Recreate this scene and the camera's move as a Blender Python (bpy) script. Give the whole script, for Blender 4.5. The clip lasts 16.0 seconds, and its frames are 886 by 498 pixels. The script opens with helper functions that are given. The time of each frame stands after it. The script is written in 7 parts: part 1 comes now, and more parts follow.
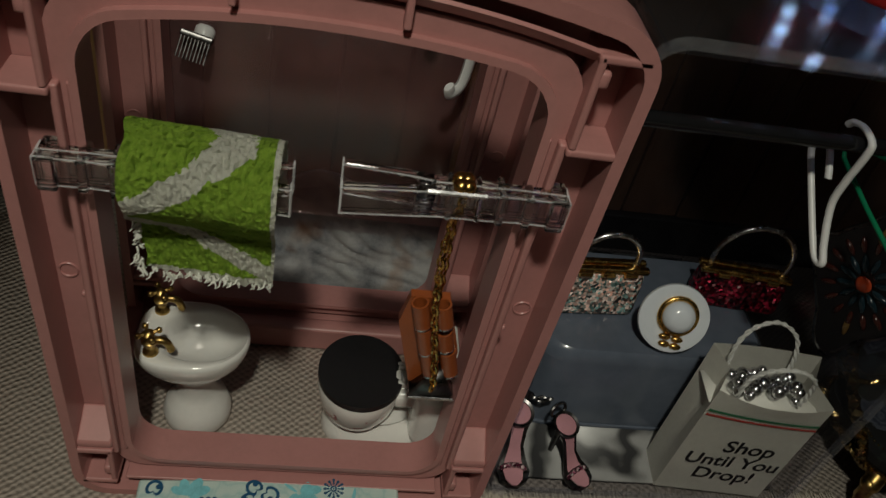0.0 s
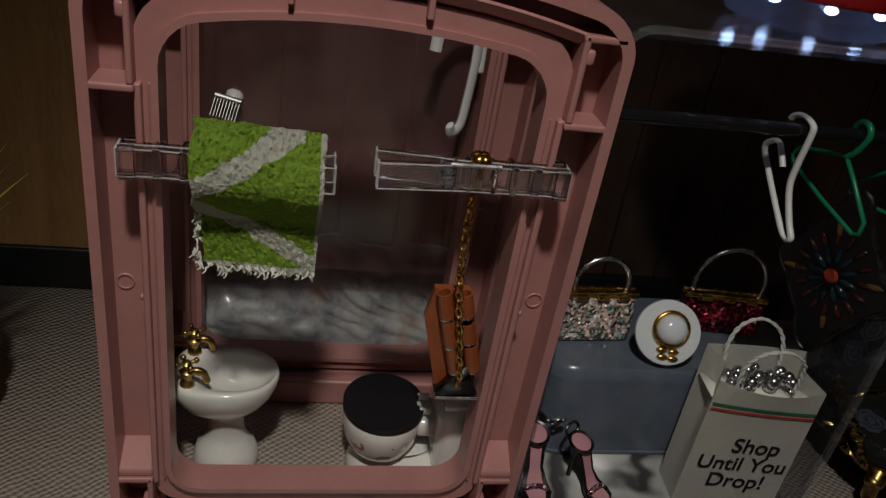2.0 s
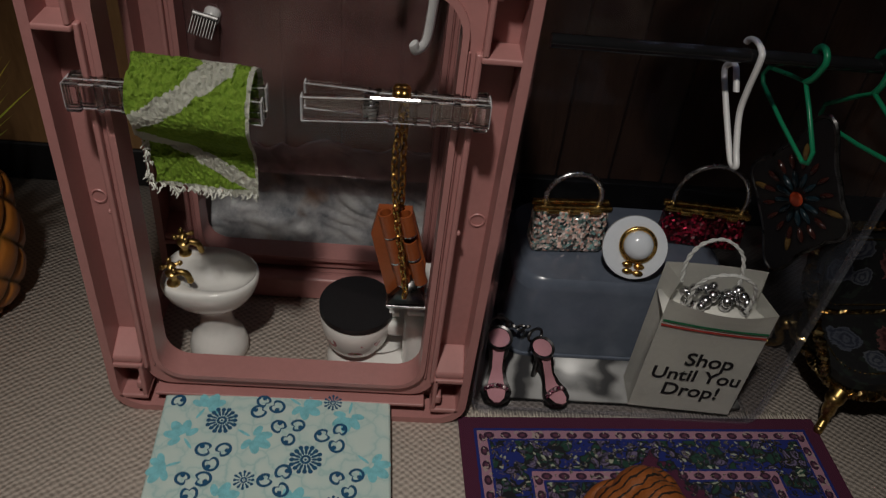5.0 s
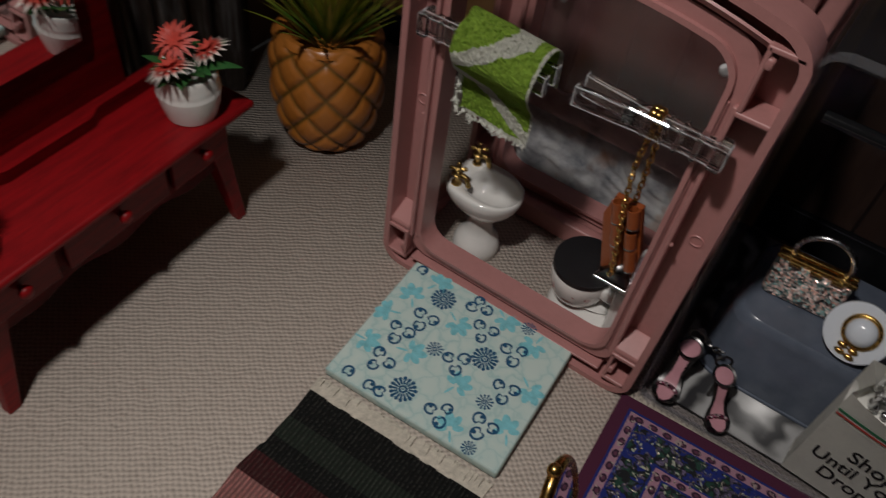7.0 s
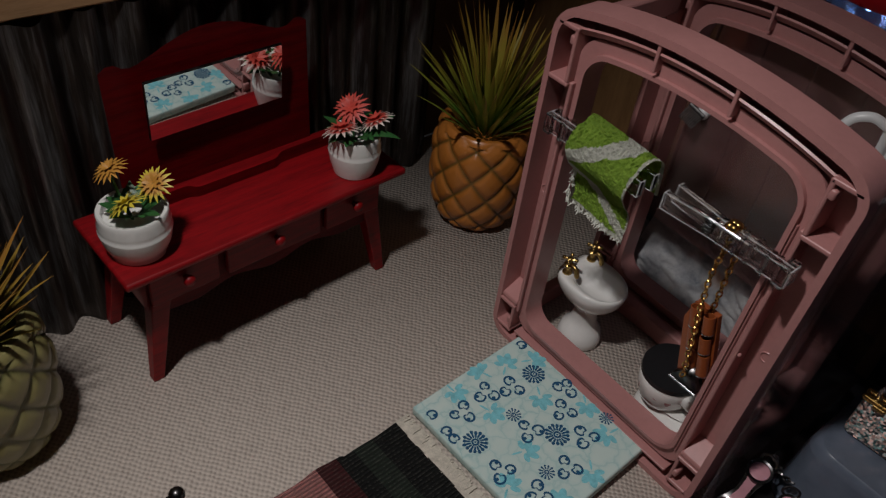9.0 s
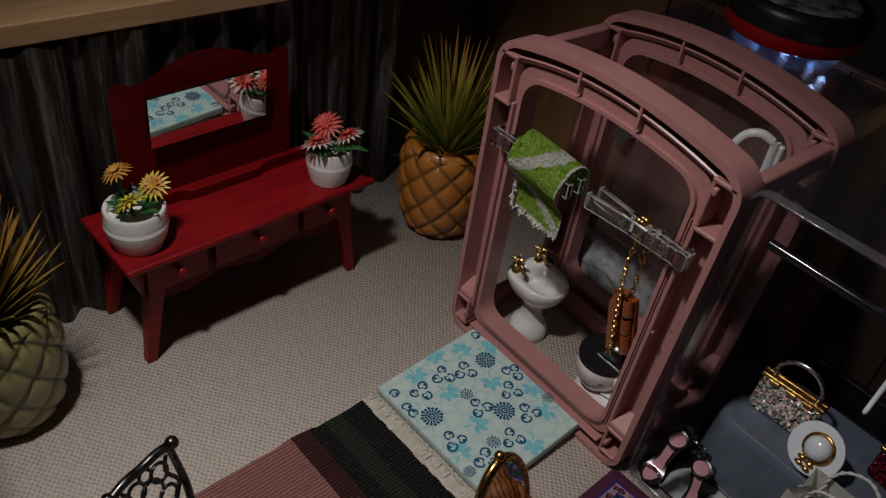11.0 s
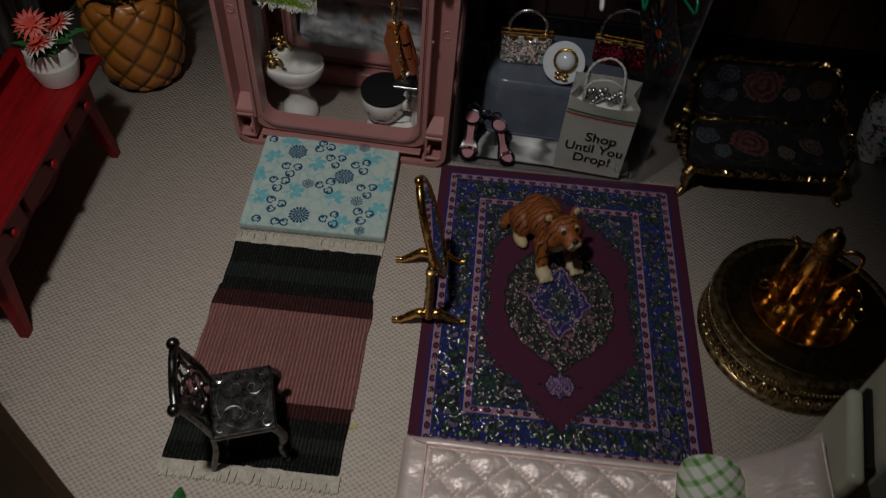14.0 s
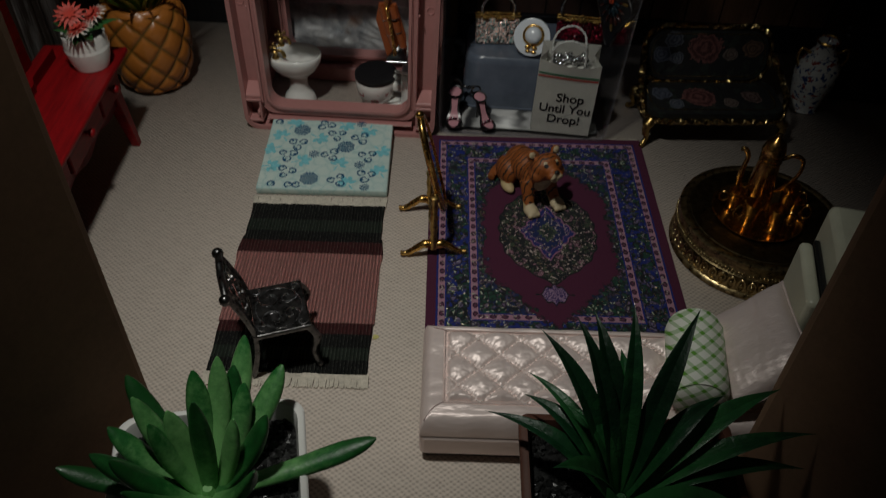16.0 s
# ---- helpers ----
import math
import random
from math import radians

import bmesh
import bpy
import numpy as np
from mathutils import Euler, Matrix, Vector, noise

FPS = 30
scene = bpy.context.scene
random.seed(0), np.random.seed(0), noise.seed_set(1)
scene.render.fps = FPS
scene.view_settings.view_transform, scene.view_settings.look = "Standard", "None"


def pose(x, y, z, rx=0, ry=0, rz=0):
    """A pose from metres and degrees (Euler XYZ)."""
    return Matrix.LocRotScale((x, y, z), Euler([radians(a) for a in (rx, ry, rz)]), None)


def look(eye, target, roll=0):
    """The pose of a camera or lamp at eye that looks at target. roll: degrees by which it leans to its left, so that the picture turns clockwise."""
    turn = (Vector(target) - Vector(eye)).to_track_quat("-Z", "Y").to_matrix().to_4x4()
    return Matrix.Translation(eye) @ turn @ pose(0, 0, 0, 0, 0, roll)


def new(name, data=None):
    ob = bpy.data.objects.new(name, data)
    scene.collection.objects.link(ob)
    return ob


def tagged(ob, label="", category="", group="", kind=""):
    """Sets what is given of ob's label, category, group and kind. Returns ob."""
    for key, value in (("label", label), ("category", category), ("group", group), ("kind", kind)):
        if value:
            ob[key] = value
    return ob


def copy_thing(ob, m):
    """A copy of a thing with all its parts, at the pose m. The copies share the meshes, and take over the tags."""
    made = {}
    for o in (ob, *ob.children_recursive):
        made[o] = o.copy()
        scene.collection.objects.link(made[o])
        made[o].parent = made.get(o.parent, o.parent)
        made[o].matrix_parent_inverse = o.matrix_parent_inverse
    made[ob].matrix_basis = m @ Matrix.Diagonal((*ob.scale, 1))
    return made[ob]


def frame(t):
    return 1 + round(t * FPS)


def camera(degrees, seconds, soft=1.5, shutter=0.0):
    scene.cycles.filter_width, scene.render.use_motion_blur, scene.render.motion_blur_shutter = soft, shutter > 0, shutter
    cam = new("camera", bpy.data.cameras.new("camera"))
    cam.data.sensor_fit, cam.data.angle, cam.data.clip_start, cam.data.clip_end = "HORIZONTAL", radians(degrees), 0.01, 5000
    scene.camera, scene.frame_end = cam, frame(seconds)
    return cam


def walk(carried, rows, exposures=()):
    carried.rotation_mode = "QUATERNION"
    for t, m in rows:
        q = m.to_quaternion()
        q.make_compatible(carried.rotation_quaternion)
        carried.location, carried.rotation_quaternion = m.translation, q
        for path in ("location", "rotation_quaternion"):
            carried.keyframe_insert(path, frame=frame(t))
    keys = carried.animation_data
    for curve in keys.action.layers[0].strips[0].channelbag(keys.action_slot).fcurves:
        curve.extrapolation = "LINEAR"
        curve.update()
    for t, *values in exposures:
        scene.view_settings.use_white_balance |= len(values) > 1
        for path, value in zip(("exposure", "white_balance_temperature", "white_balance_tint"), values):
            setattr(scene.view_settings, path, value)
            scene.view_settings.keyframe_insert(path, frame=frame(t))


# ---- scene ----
cam = camera(58.3, 16.0, 1.25, 0.4)
PATH = [
    (0, (0.005, -0.161, 0.274), (0.312, 1.31, -1.046), 13.3),
    (0.5, (-0.001, -0.18, 0.267), (0.304, 1.333, -1.005), 11.2),
    (1, (-0.004, -0.203, 0.25), (0.324, 1.397, -0.906), 10.3),
    (1.5, (-0.014, -0.222, 0.234), (0.298, 1.409, -0.881), 8.0),
    (2, (-0.012, -0.217, 0.242), (0.345, 1.509, -0.704), 8.9),
    (2.5, (-0.011, -0.223, 0.242), (0.346, 1.51, -0.691), 9.6),
    (3, (-0.007, -0.23, 0.24), (0.351, 1.49, -0.717), 9.4),
    (3.5, (-0.002, -0.231, 0.243), (0.349, 1.469, -0.752), 9.0),
    (3.7, (0.002, -0.234, 0.247), (0.327, 1.466, -0.757), 8.8),
    (5.8, (0.05, -0.22, 0.287), (0.031, 1.261, -1.057), 9.3),
    (6, (0.048, -0.23, 0.292), (-0.025, 1.241, -1.061), 12.2),
    (6.5, (0.063, -0.238, 0.305), (-0.255, 1.086, -1.16), 14.1),
    (7, (0.087, -0.241, 0.321), (-0.536, 0.959, -1.153), 9.6),
    (7.5, (0.102, -0.243, 0.33), (-0.736, 0.855, -1.117), 5.2),
    (8, (0.112, -0.239, 0.337), (-0.803, 0.839, -1.078), 5.1),
    (8.5, (0.127, -0.246, 0.341), (-0.882, 0.813, -1.023), 6.6),
    (9, (0.142, -0.255, 0.34), (-0.949, 0.784, -0.975), 7.9),
    (9.2, (0.147, -0.253, 0.342), (-0.936, 0.801, -0.967), 8.4),
    (11.5, (0.196, -0.291, 0.367), (-0.914, 0.822, -0.871), 9.2),
    (12, (0.193, -0.293, 0.368), (-0.881, 0.848, -0.875), 9.9),
    (12.3, (0.180, -0.298, 0.376), (-0.767, 0.889, -0.925), 9.7),
    (12.5, (0.176, -0.305, 0.374), (-0.606, 0.96, -0.963), 8.1),
    (12.7, (0.170, -0.298, 0.389), (-0.437, 0.864, -1.122), 5.5),
    (13, (0.147, -0.337, 0.383), (-0.248, 0.895, -1.143), 7.8),
    (13.5, (0.123, -0.365, 0.386), (-0.077, 0.913, -1.14), 6.0),
    (14, (0.111, -0.395, 0.387), (0.001, 0.878, -1.152), 4.1),
    (14.5, (0.107, -0.424, 0.388), (0.049, 0.856, -1.148), 3.4),
    (15, (0.104, -0.451, 0.388), (0.066, 0.843, -1.136), 2.4),
    (15.5, (0.098, -0.48, 0.383), (0.064, 0.824, -1.133), 3.5),
    (16, (0.103, -0.505, 0.366), (0.049, 0.934, -1.023), 2.0),
]
walk(cam, [(t, look(e, g, r)) for t, e, g, r in PATH],
     [(0, -0.62, 6900, -2), (1.5, -0.54, 6700, 3), (3.5, -0.51, 6550, 6), (6, -0.44, 6500, 9), (9, -0.55, 6200, 11), (12, -0.53, 6300, 10), (12.8, -0.74, 6300, 10),
      (13.5, -0.98, 6250, 9), (14.5, -1.02, 6300, 5), (16, -0.91, 6300, 2)])

# ---- world and lamps ----
world = bpy.data.worlds.new("dim_room")
scene.world = world
world.use_nodes = True
world.node_tree.nodes["Background"].inputs[0].default_value = (0.50, 0.47, 0.44, 1)
world.node_tree.nodes["Background"].inputs[1].default_value = 0.026
scene.view_settings.exposure = 0.0


def lamp(name, kind, m, energy, colour, size=0.1, cone=None):
    data = bpy.data.lights.new(name, kind)
    data.energy, data.color = energy, colour
    if kind == "AREA":
        data.shape, data.size = "DISK", size
    else:
        data.shadow_soft_size = size
    if cone:
        data.spot_size, data.spot_blend = radians(cone[0]), cone[1]
    ob = new(name, data)
    ob.matrix_world = m
    return ob


# unseen fixed spot, added in place of a torch carried with the camera
lamp("stand_in_lamp", "SPOT", look((-0.030, -0.290, 0.60), (0.014, -0.105, 0)), 11.2, (1.0, 0.94, 0.88), 0.018, (70, 1.0))


# ---- materials ----
def nodes_of(name, rough=0.5, metal=0.0):
    m = bpy.data.materials.new(name)
    m.use_nodes = True
    t = m.node_tree
    b = t.nodes["Principled BSDF"]
    b.inputs["Roughness"].default_value = rough
    b.inputs["Metallic"].default_value = metal
    return m, t, b


def node(t, kind, **values):
    n = t.nodes.new(kind)
    for key, value in values.items():
        n.inputs[key.replace("_", " ")].default_value = value
    return n


def maths(t, op, a, b=None, c=None):
    n = t.nodes.new("ShaderNodeMath")
    n.operation = op
    for i, v in enumerate((a, b, c)):
        if v is None:
            continue
        if isinstance(v, (int, float)):
            n.inputs[i].default_value = v
        else:
            t.links.new(v, n.inputs[i])
    return n.outputs[0]


def mixed(t, fac, a, b):
    n = t.nodes.new("ShaderNodeMix")
    n.data_type = "RGBA"
    for s, v in ((n.inputs[0], fac), (n.inputs[6], a), (n.inputs[7], b)):
        if isinstance(v, (int, float)):
            s.default_value = v
        elif isinstance(v, tuple):
            s.default_value = (*v, 1) if len(v) == 3 else v
        else:
            t.links.new(v, s)
    return n.outputs[2]


def coords(t):
    n = t.nodes.new("ShaderNodeTexCoord")
    s = t.nodes.new("ShaderNodeSeparateXYZ")
    t.links.new(n.outputs["Object"], s.inputs[0])
    return n.outputs["Object"], s.outputs[0], s.outputs[1], s.outputs[2]


def noise_of(t, vec, scale, detail=4.0, rough=0.6, stretch=None):
    if stretch:
        k = t.nodes.new("ShaderNodeMapping")
        k.inputs["Scale"].default_value = stretch
        t.links.new(vec, k.inputs["Vector"])
        vec = k.outputs[0]
    n = node(t, "ShaderNodeTexNoise", Scale=scale, Detail=detail, Roughness=rough)
    t.links.new(vec, n.inputs["Vector"])
    return n.outputs["Fac"]


def bump(t, b, height, strength=0.3, distance=0.0005):
    n = node(t, "ShaderNodeBump", Strength=strength, Distance=distance)
    t.links.new(height, n.inputs["Height"])
    t.links.new(n.outputs[0], b.inputs["Normal"])


def ramp(t, fac, stops):
    n = t.nodes.new("ShaderNodeValToRGB")
    e = n.color_ramp.elements
    while len(e) < len(stops):
        e.new(0.5)
    for el, (p, c) in zip(e, stops):
        el.position, el.color = p, (*c, 1)
    t.links.new(fac, n.inputs[0])
    return n.outputs[0]


def plain(name, colour, rough=0.5, metal=0.0, vary=0.15, scale=120.0, relief=0.1, coat=0.0, stretch=None, fine=1.0):
    """One surface with blotches, fine grain and a little relief."""
    m, t, b = nodes_of(name, rough, metal)
    vec, x, y, z = coords(t)
    big = noise_of(t, vec, scale, 4, 0.6, stretch)
    small = noise_of(t, vec, scale * 9, 3, 0.7, stretch)
    both = maths(t, "MULTIPLY_ADD", small, 0.4, maths(t, "MULTIPLY", big, 0.6))
    lo = tuple(c * (1 - vary * 1.6) for c in colour)
    hi = tuple(min(1, c * (1 + vary * 1.2)) for c in colour)
    t.links.new(ramp(t, both, [(0.3, lo), (0.5, colour), (0.7, hi)]), b.inputs["Base Color"])
    t.links.new(maths(t, "MULTIPLY_ADD", big, 0.25, max(0.0, rough - 0.12)), b.inputs["Roughness"])
    if relief:
        bump(t, b, both, relief, 0.0006 * fine)
    b.inputs["Coat Weight"].default_value = coat
    b.inputs["Coat Roughness"].default_value = 0.12
    return m


def clear(name, colour=(1, 1, 1), rough=0.03, ior=1.46, haze=0.0, haze_tint=(0.75, 0.76, 0.8)):
    """Clear plastic in thin sheets: mostly see-through with gloss."""
    m, t, b = nodes_of(name, rough)
    see = node(t, "ShaderNodeBsdfTransparent", Color=(*colour, 1))
    shine = node(t, "ShaderNodeBsdfGlossy", Color=(1, 1, 1, 1), Roughness=rough)
    vec, x, y, z = coords(t)
    scratch = noise_of(t, vec, 60, 5, 0.7)
    t.links.new(maths(t, "MULTIPLY_ADD", scratch, 0.10, rough), shine.inputs["Roughness"])
    edge = t.nodes.new("ShaderNodeLayerWeight")
    edge.inputs["Blend"].default_value = 0.5
    base = ((ior - 1) / (ior + 1)) ** 2
    fres = maths(t, "MULTIPLY_ADD", maths(t, "POWER", edge.outputs["Facing"], 5.0), 1 - base, base)
    first = t.nodes.new("ShaderNodeMixShader")
    t.links.new(fres, first.inputs[0])
    t.links.new(see.outputs[0], first.inputs[1])
    t.links.new(shine.outputs[0], first.inputs[2])
    last = first
    if haze:
        dull = node(t, "ShaderNodeBsdfDiffuse", Color=(*haze_tint, 1))
        last = t.nodes.new("ShaderNodeMixShader")
        t.links.new(maths(t, "MULTIPLY", scratch, haze * 2), last.inputs[0])
        t.links.new(first.outputs[0], last.inputs[1])
        t.links.new(dull.outputs[0], last.inputs[2])
    t.links.new(last.outputs[0], t.nodes["Material Output"].inputs[0])
    return m


def weave(name, colour, dark, pitch, rough=0.9, relief=0.6):
    """Plain woven cloth: rows of small raised knots, each row set off by half."""
    m, t, b = nodes_of(name, rough)
    vec, x, y, z = coords(t)
    wob = noise_of(t, vec, 90, 4)
    wob2 = noise_of(t, vec, 130, 4, 0.6, (1.3, 0.7, 1))
    k = math.pi / pitch
    u = maths(t, "MULTIPLY_ADD", wob, 6.0, maths(t, "MULTIPLY", x, k))
    v = maths(t, "MULTIPLY_ADD", wob2, 6.0, maths(t, "MULTIPLY", y, k * 1.25))
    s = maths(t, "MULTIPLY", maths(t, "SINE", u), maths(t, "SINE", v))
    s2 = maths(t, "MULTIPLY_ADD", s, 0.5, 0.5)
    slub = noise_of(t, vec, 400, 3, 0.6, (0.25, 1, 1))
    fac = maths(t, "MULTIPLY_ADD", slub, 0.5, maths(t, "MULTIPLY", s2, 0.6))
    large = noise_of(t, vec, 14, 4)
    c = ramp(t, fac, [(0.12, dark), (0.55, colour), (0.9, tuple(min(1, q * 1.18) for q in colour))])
    c = mixed(t, maths(t, "MULTIPLY", large, 0.25), c, tuple(q * 0.7 for q in colour))
    t.links.new(c, b.inputs["Base Color"])
    bump(t, b, fac, relief, 0.0006)
    return m


def wood(name, colour, dark, rough=0.4, along=(1, 12, 12), scale=30, coat=0.0, relief=0.15):
    m, t, b = nodes_of(name, rough)
    vec, x, y, z = coords(t)
    g = noise_of(t, vec, scale, 6, 0.65, along)
    f = noise_of(t, vec, scale * 6, 3, 0.7, along)
    fac = maths(t, "MULTIPLY_ADD", f, 0.35, maths(t, "MULTIPLY", g, 0.65))
    t.links.new(ramp(t, fac, [(0.32, dark), (0.55, colour), (0.75, tuple(min(1, q * 1.25) for q in colour))]), b.inputs["Base Color"])
    bump(t, b, fac, relief, 0.0004)
    b.inputs["Coat Weight"].default_value = coat
    b.inputs["Coat Roughness"].default_value = 0.15
    return m


def metal(name, colour, rough=0.25, scale=300, relief=0.1, dirt=0.5):
    m, t, b = nodes_of(name, rough, 1.0)
    vec, x, y, z = coords(t)
    g = noise_of(t, vec, scale, 4)
    t.links.new(ramp(t, g, [(0.3, tuple(q * (1 - dirt) for q in colour)), (0.6, colour)]), b.inputs["Base Color"])
    t.links.new(maths(t, "MULTIPLY_ADD", g, 0.3, max(0, rough - 0.1)), b.inputs["Roughness"])
    bump(t, b, g, relief, 0.0003)
    return m


PINK = plain("pink_plastic", (0.42, 0.195, 0.185), 0.36, vary=0.07, scale=40, relief=0.05)
CLEAR = clear("clear_plastic", (0.87, 0.87, 0.89), 0.05, 1.45, 0.008)
ACRYLIC, t, b = nodes_of("clear_acrylic", 0.03)
b.inputs["Base Color"].default_value = (0.98, 0.985, 0.99, 1)
b.inputs["Transmission Weight"].default_value = 1.0
b.inputs["IOR"].default_value = 1.49
bump(t, b, noise_of(t, coords(t)[0], 260, 3), 0.12, 0.0004)
# pale haze that paints highlights along the clothespin edges
EDGE = clear("edge_highlight_acrylic", (0.98, 0.98, 0.99), 0.04, 1.7, 0.24, (0.92, 0.92, 0.94))
DUSTY = clear("dusty_clear_plastic", (0.72, 0.72, 0.75), 0.08, 1.45, 0.010)
# clear rim plastic, with the light along its edges put in as pale haze
LIP = clear("rim_highlight_plastic", (0.96, 0.96, 0.98), 0.10, 1.45, 0.045, (0.8, 0.81, 0.85))
ROSY = clear("rosy_clear_panel", (0.95, 0.88, 0.88), 0.10, 1.5, 0.10, (0.55, 0.30, 0.30))
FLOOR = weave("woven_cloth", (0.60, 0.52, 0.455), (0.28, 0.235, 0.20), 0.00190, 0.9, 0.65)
RED = wood("red_stained_wood", (0.235, 0.0026, 0.005), (0.10, 0.0013, 0.0026), 0.46, (1, 12, 12), 24, 0.0, 0.25)
RED.node_tree.nodes["Principled BSDF"].inputs["Specular IOR Level"].default_value = 0.35
PORCELAIN = plain("white_porcelain", (0.80, 0.79, 0.76), 0.12, vary=0.03, scale=60, relief=0.02, coat=0.6)
WALLWOOD = wood("dark_brown_panelling", (0.185, 0.095, 0.055), (0.085, 0.042, 0.025), 0.45, (10, 10, 1), 22)
TRIMWOOD = wood("light_brown_wood", (0.58, 0.34, 0.13), (0.42, 0.22, 0.08), 0.5, (10, 10, 1), 30)
BOARDWOOD = wood("plain_board", (0.44, 0.26, 0.13), (0.33, 0.18, 0.085), 0.6, (8, 1, 8), 30)
PANELWOOD = wood("oak_panel", (0.46, 0.23, 0.085), (0.26, 0.115, 0.04), 0.45, (1, 10, 10), 30)
CARD = plain("brown_cardboard", (0.22, 0.13, 0.075), 0.85, vary=0.12, scale=40, relief=0.1)
BLACK = plain("black_plastic", (0.012, 0.012, 0.013), 0.35, vary=0.1, relief=0.05)
GOLD = metal("polished_gold_metal", (0.75, 0.46, 0.14), 0.2)
OLDGOLD = metal("antique_gold_metal", (0.55, 0.37, 0.13), 0.28, dirt=0.7)
SILVER = metal("silver_metal", (0.70, 0.70, 0.72), 0.2)
PEWTER = metal("dark_pewter", (0.155, 0.15, 0.15), 0.26, dirt=0.7)


# ---- mesh helpers ----
def part(name, bm, material, parent=None, label="", m=None, smooth=True):
    me = bpy.data.meshes.new(name)
    bm.normal_update()
    if smooth:
        for e in bm.edges:
            f = e.link_faces
            if len(f) == 2:
                bend = e.calc_face_angle(0.0)
                a0, a1 = f[0].calc_area(), f[1].calc_area()
                e.smooth = bend < 0.9 and not (bend > 0.17 and max(a0, a1) > 7 * min(a0, a1))
    bm.to_mesh(me)
    bm.free()
    me.materials.append(material)
    if smooth:
        me.polygons.foreach_set("use_smooth", [True] * len(me.polygons))
    ob = new(name, me)
    if parent:
        ob.parent = parent
    if m is not None:
        ob.matrix_basis = m
    if label:
        ob["label"] = label
    return ob


def thing(name, m, label, category, group="", kind=""):
    ob = new(name)
    ob.empty_display_size = 0.01
    ob.matrix_basis = m
    return tagged(ob, label, category, group, kind)


def box(bm, c, s, bevel=0.0, m=None, seg=2):
    r = bmesh.ops.create_cube(bm, size=1.0, matrix=Matrix.LocRotScale(c, None, s))
    vs = r["verts"]
    if bevel:
        es = list({e for v in vs for e in v.link_edges})
        r2 = bmesh.ops.bevel(bm, geom=es, offset=bevel, segments=seg, affect="EDGES", profile=0.5)
        vs = list({v for f in r2["faces"] for v in f.verts} | {v for v in vs if v.is_valid})
    if m is not None:
        bmesh.ops.transform(bm, matrix=m, verts=vs)
    return vs


def one_box(c, s, bevel=0.0, seg=2):
    bm = bmesh.new()
    box(bm, c, s, bevel, None, seg)
    return bm


def lathe(bm, profile, seg=32, c=(0, 0, 0), m=None, close=False, squash=1.0):
    """Turn (radius, height) pairs round the z axis."""
    rings = []
    for r, z in profile:
        ring = []
        for i in range(seg):
            a = 2 * math.pi * i / seg
            p = Vector((c[0] + r * math.cos(a), c[1] + r * squash * math.sin(a), c[2] + z))
            ring.append(bm.verts.new(m @ p if m is not None else p))
        rings.append(ring)
    pairs = list(zip(rings, rings[1:]))
    if close:
        pairs.append((rings[-1], rings[0]))
    for a, b in pairs:
        for i in range(seg):
            j = (i + 1) % seg
            bm.faces.new((a[i], a[j], b[j], b[i]))
    if not close:
        if profile[0][0] > 1e-6:
            bm.faces.new(list(reversed(rings[0])))
        if profile[-1][0] > 1e-6:
            bm.faces.new(rings[-1])
    bmesh.ops.remove_doubles(bm, verts=[v for r in rings for v in r], dist=1e-7)


def tube(bm, pts, radius, seg=8, closed=False, flat=1.0):
    """A round bar along points; radius may be one number or one per point."""
    pts = [Vector(p) for p in pts]
    n = len(pts)
    rad = radius if isinstance(radius, (list, tuple)) else [radius] * n
    rings, side = [], None
    for i, p in enumerate(pts):
        a = pts[i - 1] if i or closed else pts[0]
        b = pts[(i + 1) % n] if i < n - 1 or closed else pts[-1]
        d = (b - a).normalized()
        if side is None:
            side = d.orthogonal().normalized()
        side = (side - d * side.dot(d))
        side = side.normalized() if side.length > 1e-9 else d.orthogonal().normalized()
        up = d.cross(side)
        rings.append([bm.verts.new(p + rad[i] * (math.cos(2 * math.pi * k / seg) * side + flat * math.sin(2 * math.pi * k / seg) * up)) for k in range(seg)])
    pairs = list(zip(rings, rings[1:]))
    if closed:
        pairs.append((rings[-1], rings[0]))
    for a, b in pairs:
        for k in range(seg):
            j = (k + 1) % seg
            bm.faces.new((a[k], a[j], b[j], b[k]))
    if not closed:
        bm.faces.new(list(reversed(rings[0])))
        bm.faces.new(rings[-1])


def curve(pts, n=6):
    """Smooth line through points (Catmull-Rom)."""
    p = [Vector(q) for q in pts]
    p = [p[0] * 2 - p[1]] + p + [p[-1] * 2 - p[-2]]
    out = []
    for i in range(1, len(p) - 2):
        for k in range(n):
            s = k / n
            out.append(0.5 * (2 * p[i] + (p[i + 1] - p[i - 1]) * s + (2 * p[i - 1] - 5 * p[i] + 4 * p[i + 1] - p[i + 2]) * s * s + (3 * p[i] - p[i - 1] - 3 * p[i + 1] + p[i + 2]) * s ** 3))
    out.append(p[-2])
    return out


def ball(bm, c, r, seg=10, squash=(1, 1, 1), m=None):
    k = Matrix.LocRotScale(c, None, (r * squash[0], r * squash[1], r * squash[2]))
    bmesh.ops.create_uvsphere(bm, u_segments=seg, v_segments=max(5, seg // 2 + 1), radius=1, matrix=(m @ k) if m is not None else k)


